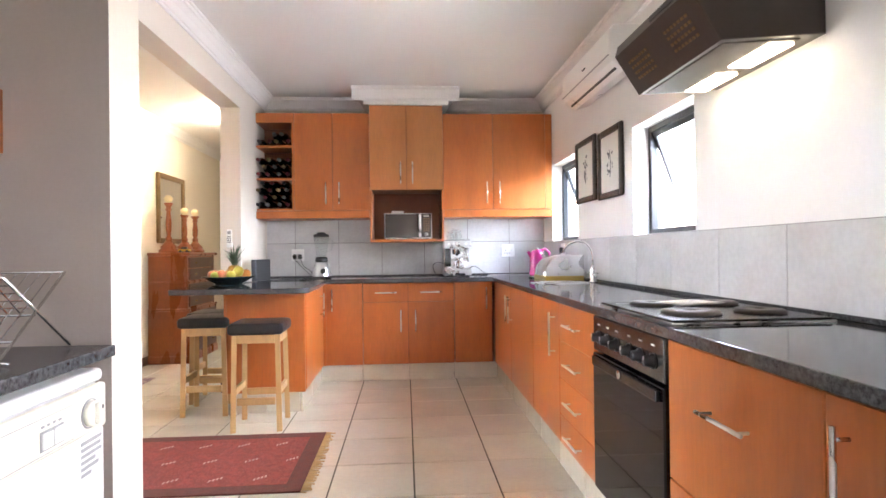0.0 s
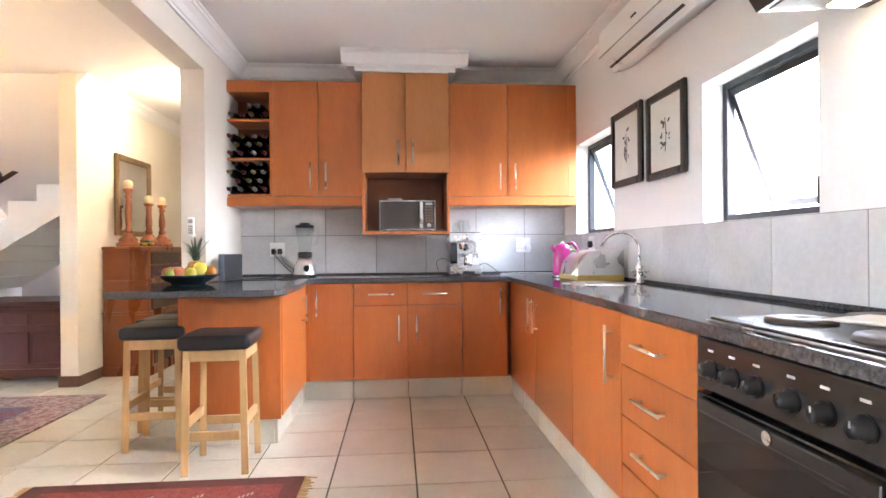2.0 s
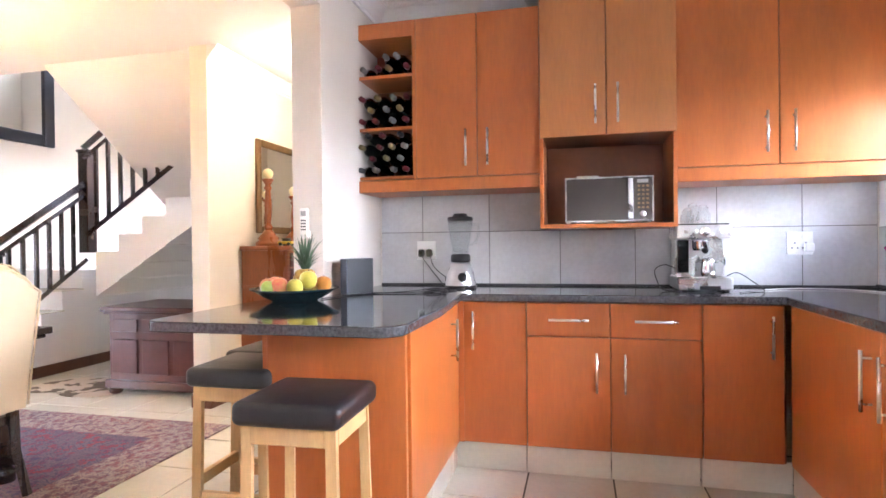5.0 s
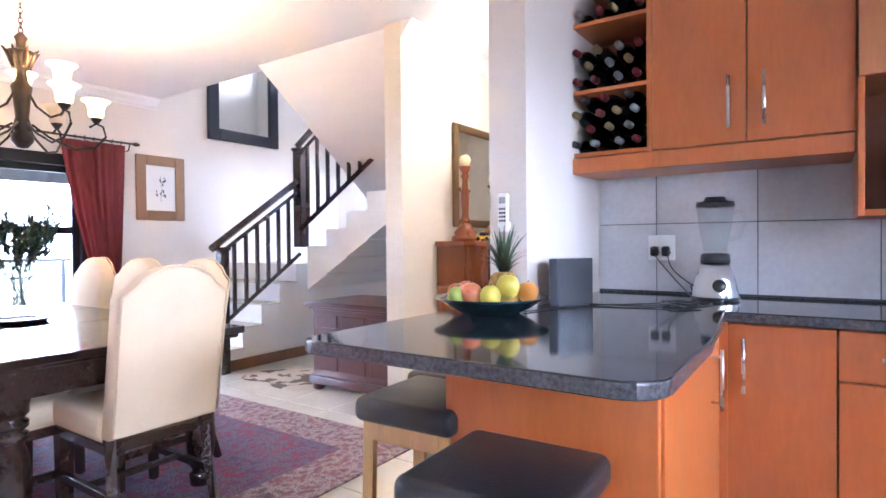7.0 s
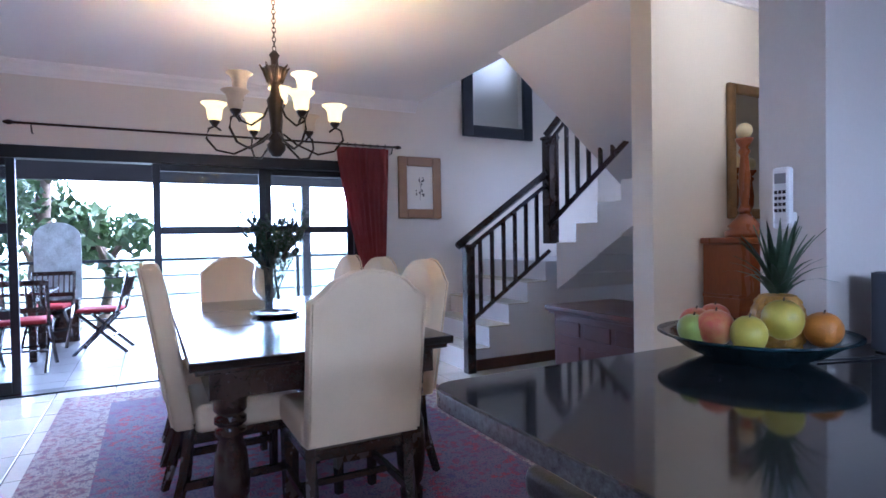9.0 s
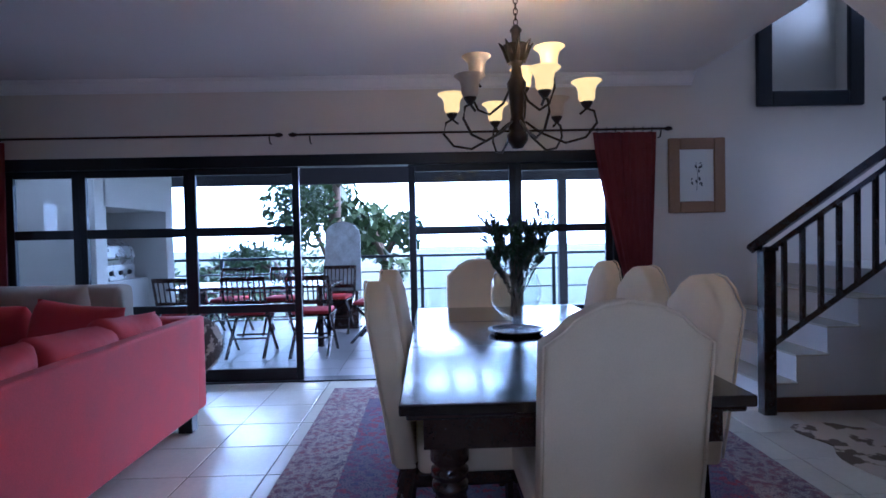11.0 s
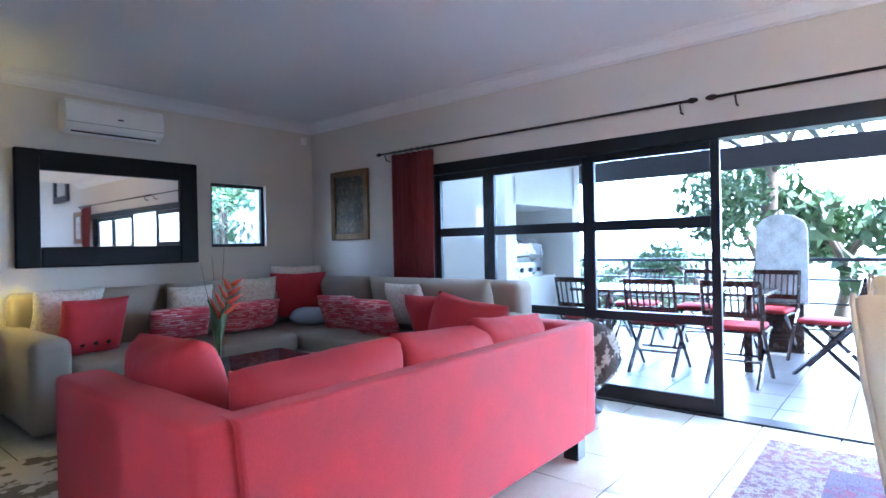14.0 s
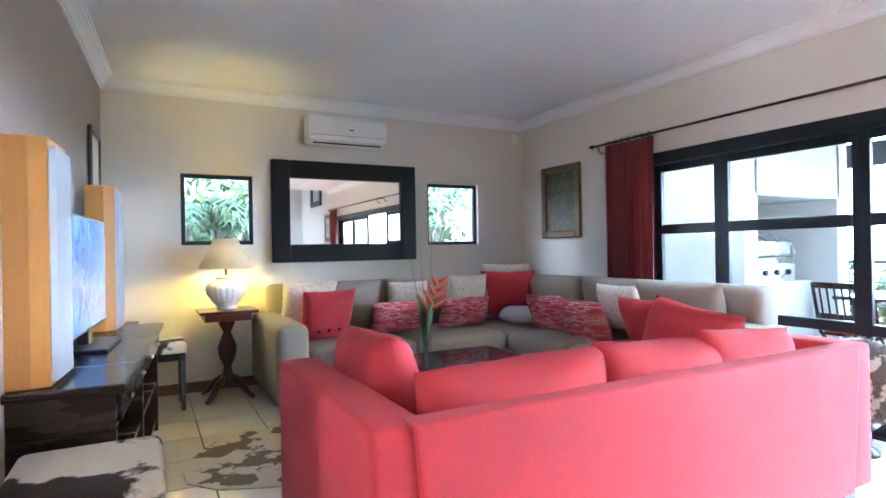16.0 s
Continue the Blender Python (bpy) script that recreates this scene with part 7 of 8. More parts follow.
def bread_bin():
    x0, x1, y0, y1, z = 0.83, 1.13, 4.42, 4.80, 0.908
    b = thing("bread_bin", ((x0 + x1) / 2, (y0 + y1) / 2, z), "roll-top steel bread bin on a yellow wooden base", "bread bin")
    part("base", B(x0, x1, y0, y1, z, z + 0.035, bev=0.004), YELWOOD, b, "yellow varnished wooden base")
    Mx = Matrix(((1, 0, 0, 0), (0, 0, 1, 0), (0, 1, 0, 0), (0, 0, 0, 1)))
    prof = [(x1, z + 0.036), (x1, z + 0.195)] + [(x0 + 0.17 - 0.165 * math.sin(a), z + 0.04 + 0.155 * math.cos(a)) for a in [i * math.pi / 20 for i in range(11)]] + [(x0 + 0.005, z + 0.036)]
    for a, c in ((y0 + 0.005, y0 + 0.012), (y1 - 0.012, y1 - 0.005)):
        part("side", prism(bmesh.new(), prof, a, c, 0, Mx), STEEL, b)
    part("roll_top", prism(bmesh.new(), [(x + 0.003, v - 0.002) for x, v in prof], y0 + 0.0125, y1 - 0.0125, 0, Mx), STEEL, b, "brushed steel roll top", True)
    part("handle", tube(bmesh.new(), [(x0 + 0.05, y0 + 0.14, z + 0.175), (x0 + 0.025, y0 + 0.14, z + 0.20), (x0 + 0.025, y1 - 0.14, z + 0.20), (x0 + 0.05, y1 - 0.14, z + 0.175)], 0.006, 8), CHROME, b, "", True)


YELWOOD = mat("yellow_varnished_wood", (0.60, 0.40, 0.08), 0.35, vary=0.12, scale=5, fine=50, bump=0.05)
bread_bin()
sk = thing("sink", (0.86, 4.14, 0.908), "round stainless steel sink set in the granite", "sink")
part("rim", lathe(bmesh.new(), [(0.150, 0.0005), (0.205, 0.0005), (0.205, 0.004), (0.198, 0.006), (0.160, 0.005), (0.150, 0.003)], (0.86, 4.14, 0.908), 48), STEEL, sk, "", True)
part("bowl", lathe(bmesh.new(), [(0.155, 0.0045), (0.150, 0.0015), (0.10, 0.0012), (0.0, 0.0011)], (0.86, 4.14, 0.908), 40), STEEL, sk, "", True)
part("drain", lathe(bmesh.new(), [(0.0, 0.0013), (0.03, 0.0013), (0.03, 0.003), (0.0, 0.0032)], (0.86, 4.14, 0.908), 20), CHROME, sk, "", True)


def swan_tap(x, y, z):
    t = thing("kitchen_tap", (x, y, z), "chrome swan-neck mixer tap with cross handles", "tap")
    part("body", lathe(bmesh.new(), [(0.0, 0.0), (0.030, 0.0), (0.030, 0.008), (0.020, 0.016), (0.020, 0.075), (0.026, 0.085), (0.016, 0.105), (0.011, 0.125), (0.0, 0.126)], (x, y, z), 20), CHROME, t, "", True)
    d = Vector((-0.97, 0.24, 0)).normalized()
    pts = [Vector((x, y, z + 0.11)), Vector((x, y, z + 0.17))]
    for i in range(11):
        a = math.pi * 0.93 * i / 10
        pts.append(Vector((x, y, z + 0.19)) + d * (0.105 * (1 - math.cos(a))) + Vector((0, 0, 0.105 * math.sin(a))))
    part("spout", tube(bmesh.new(), pts, 0.0095, 10), CHROME, t, "", True)
    for s in (-1, 1):
        a = Vector((0, s * 1.0, 0.35)).normalized()
        h = part("valve", tube(bmesh.new(), [Vector((x, y, z + 0.05)), Vector((x, y, z + 0.05)) + a * 0.055], 0.013, 10), CHROME, t, "", True)
        c = Vector((x, y, z + 0.05)) + a * 0.058
        for q in (Vector((1, 0, 0)), a.cross(Vector((1, 0, 0)))):
            part("cross_bar", tube(bmesh.new(), [c - q * 0.032, c - q * 0.012, c + q * 0.012, c + q * 0.032], [0.007, 0.005, 0.005, 0.007], 8), CHROME, h, "", True)


swan_tap(1.10, 4.13, 0.908)
ph = thing("cordless_phone", (-1.668, 4.95, 1.195), "white cordless remote in a holder on the wall end", "telephone")
part("cradle", B(-1.692, -1.644, 4.925, 4.949, 1.195, 1.235, bev=0.005), WHITEPL, ph)
hs = part("handset", B(-1.690, -1.646, 4.918, 4.940, 1.205, 1.345, bev=0.008), WHITEPL, ph)
part("screen", B(-1.682, -1.654, 4.9165, 4.9185, 1.305, 1.330), GREYPL, hs)
for j in range(4):
    for i in range(3):
        part("key", B(-1.682 + 0.010 * i, -1.675 + 0.010 * i, 4.9165, 4.9185, 1.235 + 0.015 * j, 1.243 + 0.015 * j), BLACK, hs)

# ---- toy on the hall chest ----
tc = thing("toy_car", (-2.580, 6.370, 1.165), "small yellow toy car on the hall chest", "toy")
YEL = mat("yellow_toy_paint", (0.62, 0.42, 0.03), 0.3, vary=0.05, bump=0)
part("body", B(-2.640, -2.520, 6.340, 6.400, 1.178, 1.20, bev=0.006), YEL, tc)
part("cab", B(-2.610, -2.550, 6.345, 6.395, 1.20, 1.225, bev=0.008), BLACK, tc)
for x in (-2.615, -2.545):
    for y in (6.338, 6.402):
        part("wheel", lathe(bmesh.new(), [(0.0, -0.006), (0.013, -0.006), (0.014, 0.0), (0.013, 0.006), (0.0, 0.006)], n=12, m=Matrix.Translation((x, y, 1.179)) @ Matrix.Rotation(radians(90), 4, "X")), BLACK, tc, "", True)


# ---- on the dining table ----
def table_vase(x, y, z):
    d = tagged(part("dish", lathe(bmesh.new(), [(0.0, 0.0), (0.115, 0.0), (0.135, 0.012), (0.14, 0.022), (0.13, 0.022), (0.11, 0.014), (0.0, 0.012)], (x, y, z), 32), DARKWOOD, None, "", True), "round dark wooden dish under the glass vase", "dish")
    z += 0.0125
    v = thing("glass_vase", (x, y, z), "footed clear glass bowl vase holding green twigs", "vase")
    part("bowl", lathe(bmesh.new(), [(0.0, 0.0), (0.062, 0.0), (0.060, 0.006), (0.022, 0.016), (0.014, 0.030), (0.022, 0.048), (0.075, 0.075), (0.118, 0.13), (0.128, 0.185), (0.118, 0.25), (0.10, 0.29), (0.097, 0.29), (0.114, 0.25), (0.124, 0.185), (0.114, 0.132), (0.070, 0.080), (0.0, 0.056)], (x, y, z), 40), WARE, v, "", True)
    br = thing("green_twigs", (x, y, z + 0.06), "dense dark green twigs standing in the vase", "plant")
    rr = random.Random(8)
    lv, stems = bmesh.new(), bmesh.new()

    def sprig(p, dr, L, depth):
        q = p + dr * L
        mid = (p + q) / 2 + Vector((rr.uniform(-1, 1), rr.uniform(-1, 1), 0)) * L * 0.06
        tube(stems, [p, mid, q], [0.0028 - 0.0006 * depth, 0.0022 - 0.0005 * depth, 0.001], 5, False)
        n = 9 if depth else 5
        for i in range(n):
            b = p.lerp(q, 0.35 + 0.65 * i / n) if depth == 0 else p.lerp(q, 0.1 + 0.9 * i / n)
            for s in (0, 1, 2):
                a = Vector((rr.uniform(-1, 1), rr.uniform(-1, 1), rr.uniform(0.2, 1.2))).normalized()
                w = a.cross(dr).normalized() * 0.004
                l = rr.uniform(0.016, 0.030)
                vs = [lv.verts.new(c) for c in (b, b + a * l * 0.5 + w, b + a * l, b + a * l * 0.5 - w)]
                lv.faces.new(vs)
        if depth < 2:
            for k in range(5 if depth == 0 else 3):
                b = p.lerp(q, rr.uniform(0.45, 0.95))
                e = (dr + Vector((rr.uniform(-1, 1), rr.uniform(-1, 1), rr.uniform(-0.2, 0.8))) * 0.75).normalized()
                sprig(b, e, L * rr.uniform(0.28, 0.42), depth + 1)
    for i in range(15):
        a = i * 2.399
        t = 0.10 + 0.42 * math.sqrt(i / 15)
        sprig(Vector((x + 0.03 * math.cos(a + 2.5), y + 0.03 * math.sin(a + 2.5), z + 0.07)), Vector((math.cos(a) * math.sin(t), math.sin(a) * math.sin(t), math.cos(t))), rr.uniform(0.34, 0.43), 0)
    part("stem", stems, BARK, br)
    o = part("foliage", lv, LEAF2, br)


table_vase(-4.12, 4.18, 0.76)


# ---- living room details ----
def heliconia(x, y, z):
    v = thing("flower_vase", (x, y, z), "narrow clear glass vase on the coffee table", "vase")
    part("glass", lathe(bmesh.new(), [(0.0, 0.0), (0.034, 0.0), (0.032, 0.02), (0.030, 0.20), (0.034, 0.22), (0.031, 0.22), (0.027, 0.20), (0.028, 0.02), (0.0, 0.014)], (x, y, z), 22), WARE, v, "", True)
    f = thing("heliconia_flower", (x, y, z + 0.02), "red zigzag heliconia flower with a long leaf and reeds", "flower")
    part("stalk", tube(bmesh.new(), [(x, y, z + 0.02), (x - 0.01, y, z + 0.30), (x - 0.05, y - 0.02, z + 0.46)], 0.006, 7), PLEAF, f, "", True)
    RED = mat("heliconia_red", (0.60, 0.035, 0.02), 0.4, vary=0.12, scale=20, fine=90, bump=0.03, col2=(0.55, 0.12, 0.02))
    for i in range(8):
        b = Vector((x - 0.02 - 0.012 * i, y - 0.004 * i, z + 0.36 + 0.028 * i))
        s = 1 if i % 2 else -1
        d = Vector((-0.75 * s - 0.5, 0.2 * s, 0.62)).normalized()
        L = 0.15 - 0.010 * i
        br = bmesh.new()
        tube(br, [b, b + d * L * 0.3 + Vector((0, 0, -0.004)), b + d * L * 0.7, b + d * L], [0.010, 0.015, 0.008, 0.001], 6)
        part("bract", br, RED, f, "", True)
    for ang, L, w, h0 in ((0.1, 0.36, 0.050, 0.12), (2.6, 0.30, 0.045, 0.16)):
        e = Vector((math.cos(ang), math.sin(ang), 0))
        lf, rows = bmesh.new(), []
        for k in range(9):
            u = k / 8
            c = Vector((x, y, z + h0)) + e * 0.06 * u * u + Vector((0, 0, L * u))
            hw = w * math.sin(math.pi * min(1, 0.08 + 0.92 * u)) ** 0.8 + 0.001
            sd = Vector((0.8, 0.6, 0))
            rows.append([lf.verts.new(c - sd * hw), lf.verts.new(c + Vector((0.6, -0.8, 0)) * 0.01), lf.verts.new(c + sd * hw)])
        for q, r in zip(rows, rows[1:]):
            for m in (0, 1):
                lf.faces.new((q[m], q[m + 1], r[m + 1], r[m]))
        bmesh.ops.solidify(lf, geom=lf.faces[:], thickness=0.0015)
        part("leaf", lf, LEAF, f, "broad green leaf", True)
    for dx, dy, L in ((0.02, 0.0, 0.74), (-0.02, 0.02, 0.80), (0.05, -0.03, 0.70)):
        part("reed", tube(bmesh.new(), [(x, y, z + 0.05), (x + dx * 0.5, y + dy, z + L * 0.55), (x + dx * 1.6, y + dy * 1.5, z + L)], [0.003, 0.0025, 0.001], 5), PLEAF, f, "", True)


heliconia(-3.89, 0.42, 0.425)
pz = 0.425
for i, (dx, rz, mt) in enumerate(((0.0, 8, PAPER), (0.01, -5, GREYC), (-0.01, 14, PAPER))):
    b = B(-0.11, 0.11, -0.145, 0.145, 0, 0.011, bev=0.001)
    o = part("magazine", b, mt)
    o.matrix_basis = pose(-3.42 + dx, 0.42, pz + 0.0003 + 0.0115 * i, 0, 0, rz)
    tagged(o, "magazine in a small stack on the coffee table", "magazine", "magazines on the coffee table")
pot = thing("small_pot", (-3.75, 0.30, 0.425), "small brown and cream pot on the coffee table", "pot")
part("pot", lathe(bmesh.new(), [(0.0, 0.0), (0.05, 0.0), (0.075, 0.04), (0.07, 0.08), (0.045, 0.10), (0.05, 0.112), (0.042, 0.112), (0.038, 0.10), (0.0, 0.02)], (-3.75, 0.30, 0.425), 24), HIDEW, pot, "", True)
part("shell", lathe(bmesh.new(), [(0.0, 0.10), (0.035, 0.11), (0.03, 0.14), (0.0, 0.155)], (-3.75, 0.30, 0.425), 12), TANWOOD, pot, "", True)


HIDEB = patterned("grey_brown_hide", ((0.07, 0.05, 0.038), (0.38, 0.31, 0.245), (0, 0, 0), (0, 0, 0)), 34, 0.9, "hide")


def hide_pouffe(x, y):
    p = thing("hide_pouffe", (x, y, 0), "round furry brown and white hide ball on a low dark foot", "ornament")
    part("stand", lathe(bmesh.new(), [(0.0, 0.0), (0.09, 0.0), (0.09, 0.02), (0.05, 0.05), (0.05, 0.13), (0.09, 0.17), (0.0, 0.175)], (x, y, 0), 20), BLACKWOOD, p, "", True)
    bl = bmesh.new()
    bmesh.ops.create_icosphere(bl, subdivisions=4, radius=0.235)
    rr = random.Random(2)
    for v in bl.verts:
        k = 1 + 0.05 * math.sin(9 * v.co.x + 5 * v.co.z) + rr.uniform(-0.015, 0.015)
        v.co = Vector((v.co.x * k * 0.95, v.co.y * k * 0.95, v.co.z * k * 1.0))
    fur = bmesh.new()
    for v in bl.verts:
        for _ in range(3):
            d = (v.co.normalized() + Vector((rr.uniform(-0.5, 0.5), rr.uniform(-0.5, 0.5), rr.uniform(-0.9, 0.1)))).normalized()
            s = d.cross(Vector((rr.uniform(-1, 1), rr.uniform(-1, 1), rr.uniform(-1, 1)))).normalized() * 0.003
            q = [fur.verts.new(Vector((x, y, 0.40)) + c) for c in (v.co * 0.97 - s, v.co * 0.97 + s, v.co * 0.97 + d * 0.03)]
            fur.faces.new(q)
    bmesh.ops.translate(bl, vec=(x, y, 0.40), verts=bl.verts[:])
    b = part("ball", bl, HIDEB, p, "", True)
    part("fur", fur, HIDEB, b)


hide_pouffe(-5.90, 1.83)
sn = thing("alarm_sensor", (-6.08, YS, 2.39), "small white alarm sensor high in the corner", "sensor")
part("case", B(-6.11, -6.05, YS, YS + 0.045, 2.38, 2.46, bev=0.010), WHITEPL, sn)
part("lens", B(-6.10, -6.06, YS + 0.045, YS + 0.050, 2.40, 2.43, bev=0.002), CREAMPL, sn)

bx2 = thing("small_box", (-2.2, -0.93, 0.56), "small brown cardboard box behind the speaker", "box")
part("carton", B(-2.32, -2.14, -1.12, -0.90, 0.56, 0.70, bev=0.004), TANWOOD, bx2)
part("flap", B(-2.32, -2.14, -0.90, -0.894, 0.63, 0.70, bev=0.001), TANWOOD, bx2)
part("stand", B(-2.36, -2.02, -1.20, -0.86, 0.0, 0.558, bev=0.006), DARKWOOD, bx2)

# ---- patio and garden ----
structure("ground", B(-400, 200, -200, 200, -0.6, -0.5), mat("ground_soil", (0.10, 0.12, 0.06), 0.95, vary=0.3, scale=0.6, fine=8, bump=0.4), "green and earthy ground beyond the house", "ground")
PATIOWALL = mat("patio_plaster", (0.66, 0.65, 0.61), 0.85, vary=0.06, scale=2, fine=90, bump=0.1)
structure("patio", B(-9.9, -6.38, -2.5, 8.0, -0.5, -0.035), GROUT, "raised patio slab", "patio")
PROOF = mat("patio_roof_boards", (0.13, 0.125, 0.125), 0.7, vary=0.15, scale=4, fine=50, bump=0.1)
structure("patio_roof", B(-9.2, -6.38, -2.5, 8.2, 2.45, 2.6), PROOF, "dark boarded patio roof", "roof")
bm = bmesh.new()
for i in range(24):
    y = -2.3 + 0.42 * i
    box(bm, -10.2, -9.2, y, y + 0.07, 2.40, 2.52, 0.004)
box(bm, -9.42, -9.3, -2.5, 7.5, 2.01, 2.27, 0.006)
for y in (-0.4, 5.6):
    box(bm, -9.42, -9.3, y, y + 0.12, 2.27, 2.40, 0.004)
    box(bm, -9.42, -9.3, y, y + 0.12, -0.04, 2.01, 0.004)
structure("pergola", bm, mat("pergola_wood", (0.022, 0.020, 0.024), 0.6, vary=0.2, bump=0.1), "dark pergola beams along the patio edge", "pergola")
wall("wall_patio_south", (-9.6, -6.38), (-0.75, -0.55), (-0.1, 2.45), [], PATIOWALL, "pale plastered patio end wall")
bm = bmesh.new()
box(bm, -8.6, -7.15, -0.55, 0.15, -0.05, 0.80, 0.01)
box(bm, -7.25, -7.05, -0.55, 0.40, -0.05, 2.45, 0.01)
box(bm, -8.75, -8.55, -0.55, 0.40, -0.05, 2.45, 0.01)
box(bm, -8.6, -7.2, -0.55, 0.40, 1.62, 2.45, 0.01)
structure("barbecue_niche", bm, PATIOWALL, "pale plastered barbecue niche", "barbecue")


def grill():
    g = thing("gas_grill", (-7.85, -0.15, 0.80), "stainless steel gas grill with a rounded lid", "grill")
    x0, x1 = -8.30, -7.45
    part("body", B(x0, x1, -0.42, 0.12, 0.80, 0.98, bev=0.01), STEEL, g)
    Mx = Matrix(((0, 0, 1, 0), (1, 0, 0, 0), (0, 1, 0, 0), (0, 0, 0, 1)))
    part("lid", prism(bmesh.new(), [(-0.42, 0.98), (0.10, 0.98), (0.13, 1.08), (0.09, 1.20), (-0.02, 1.28), (-0.42, 1.30)], x0, x1, 0.008, Mx), STEEL, g)
    part("lid_handle", tube(bmesh.new(), [(x0 + 0.1, 0.17, 1.05), (x1 - 0.1, 0.17, 1.05)], 0.012, 8), CHROME, g)
    for i in range(4):
        part("knob", lathe(bmesh.new(), [(0.03, 0), (0.026, 0.03), (0, 0.032)], n=12, m=Matrix.Translation((x0 + 0.14 + 0.19 * i, 0.12, 0.89)) @ Matrix.Rotation(radians(-90), 4, "X")), BLACK, g, "", True)


grill()


def patio_chair():
    c = thing("patio_chair", (0, 0, 0), "dark folding wooden patio chair with a red seat pad", "chair", "patio chairs")
    for x in (-0.22, 0.22):
        part("leg", tube(bmesh.new(), [(x, 0.24, 0.0), (x, -0.20, 0.48), (x, -0.30, 0.88)], 0.018, 4), DARKWOOD, c)
        part("leg", tube(bmesh.new(), [(x * 0.9, -0.28, 0.0), (x * 0.9, 0.20, 0.46)], 0.018, 4), DARKWOOD, c)
    for z, y in ((0.86, -0.295), (0.60, -0.235)):
        part("back_rail", B(-0.22, 0.22, y - 0.012, y + 0.012, z - 0.025, z + 0.025, bev=0.004), DARKWOOD, c)
    for i in range(7):
        x = -0.17 + 0.057 * i
        part("back_slat", tube(bmesh.new(), [(x, -0.235, 0.60), (x, -0.295, 0.86)], 0.010, 4), DARKWOOD, c)
    for i in range(5):
        y = -0.18 + 0.095 * i
        part("seat_slat", B(-0.22, 0.22, y - 0.035, y + 0.035, 0.44, 0.46, bev=0.003), DARKWOOD, c)
    part("seat_pad", B(-0.20, 0.20, -0.20, 0.22, 0.461, 0.50, bev=0.018, seg=3), REDC, c, "dark red seat pad", True)
    for y in (-0.15, 0.12):
        part("brace", tube(bmesh.new(), [(-0.2, y, 0.20), (0.2, y, 0.20)], 0.012, 6), DARKWOOD, c)
    return c


pc = patio_chair()
place(pc, pose(-7.55, 2.45, -0.03, 0, 0, 90))
for x, y, a in ((-7.6, 1.75, 92), (-7.6, 1.05, 88), (-8.95, 1.05, -90), (-8.95, 1.75, -88), (-8.25, 3.05, 172), (-8.95, 2.45, -95)):
    copy_thing(pc, pose(x, y, -0.03, 0, 0, a))
t = thing("patio_table", (-8.25, 1.6, 0), "dark slatted wooden patio table", "table")
for i in range(8):
    x = -8.62 + 0.105 * i
    part("top_slat", B(x - 0.045, x + 0.045, 0.7, 2.6, 0.67, 0.70, bev=0.004), DARKWOOD, t)
for x in (-8.55, -7.95):
    for y in (0.85, 2.45):
        part("leg", B(x - 0.035, x + 0.035, y - 0.035, y + 0.035, -0.03, 0.67, bev=0.004), DARKWOOD, t)
for y in (0.85, 2.45):
    part("cross_rail", B(-8.55, -7.95, y - 0.02, y + 0.02, 0.58, 0.67, bev=0.003), DARKWOOD, t)

rl = thing("patio_railing", (-9.8, 2.5, 0), "thin dark metal railing along the patio edge", "railing")
part("top_rail", B(-9.83, -9.77, -0.5, 7.6, 0.93, 0.97, bev=0.005), ALU, rl)
for z in (0.15, 0.45, 0.72):
    part("wire_rail", tube(bmesh.new(), [(-9.8, -0.5, z), (-9.8, 7.6, z)], 0.012, 6), ALU, rl)
for i in range(9):
    part("post", B(-9.825, -9.775, -0.4 + 1.0 * i, -0.35 + 1.0 * i, -0.035, 0.93, bev=0.004), ALU, rl)

sc = thing("glass_screen", (-9.3, 2.52, -0.035), "tall etched glass plaque on a dark stand", "garden ornament")
part("plaque", prism(bmesh.new(), [(2.27, 0.50), (2.77, 0.50), (2.77, 1.28)] + [(2.52 + 0.25 * math.cos(a), 1.28 + 0.19 * math.sin(a)) for a in [i * math.pi / 8 for i in range(1, 8)]] + [(2.27, 1.28)], -9.31, -9.28, 0.004, Matrix(((0, 0, 1, 0), (1, 0, 0, 0), (0, 1, 0, 0), (0, 0, 0, 1)))), mat("etched_glass", (0.62, 0.70, 0.72), 0.35, vary=0.25, scale=9, fine=60, bump=0.3), sc)
part("stand", B(-9.45, -9.15, 2.30, 2.74, -0.035, 0.50, bev=0.01), DARKWOOD, sc)


def leaf_cloud(centers, count, size, seed, squash=1.0):
    """Many bent leaves gathered round limb ends."""
    rr = np.random.RandomState(seed)
    verts, faces = [], []
    for i in range(count):
        c, r = centers[rr.randint(len(centers))]
        d = rr.normal(size=3)
        d /= np.linalg.norm(d)
        p = np.array(c) + d * r * rr.uniform(0.35, 1.0) * np.array((1, 1, squash))
        a = rr.normal(size=3)
        a /= np.linalg.norm(a)
        b = np.cross(a, rr.normal(size=3))
        b /= np.linalg.norm(b)
        s = size * rr.uniform(0.6, 1.5)
        k = len(verts)
        nrm = np.cross(a, b) * s * 0.18
        verts += [p - a * s, p - b * s * 0.36 + nrm, p + b * s * 0.36 + nrm, p + a * s]
        faces += [(k, k + 1, k + 2), (k + 1, k + 3, k + 2)]
    me = bpy.data.meshes.new("crown")
    me.from_pydata([tuple(v) for v in verts], [], faces)
    return me


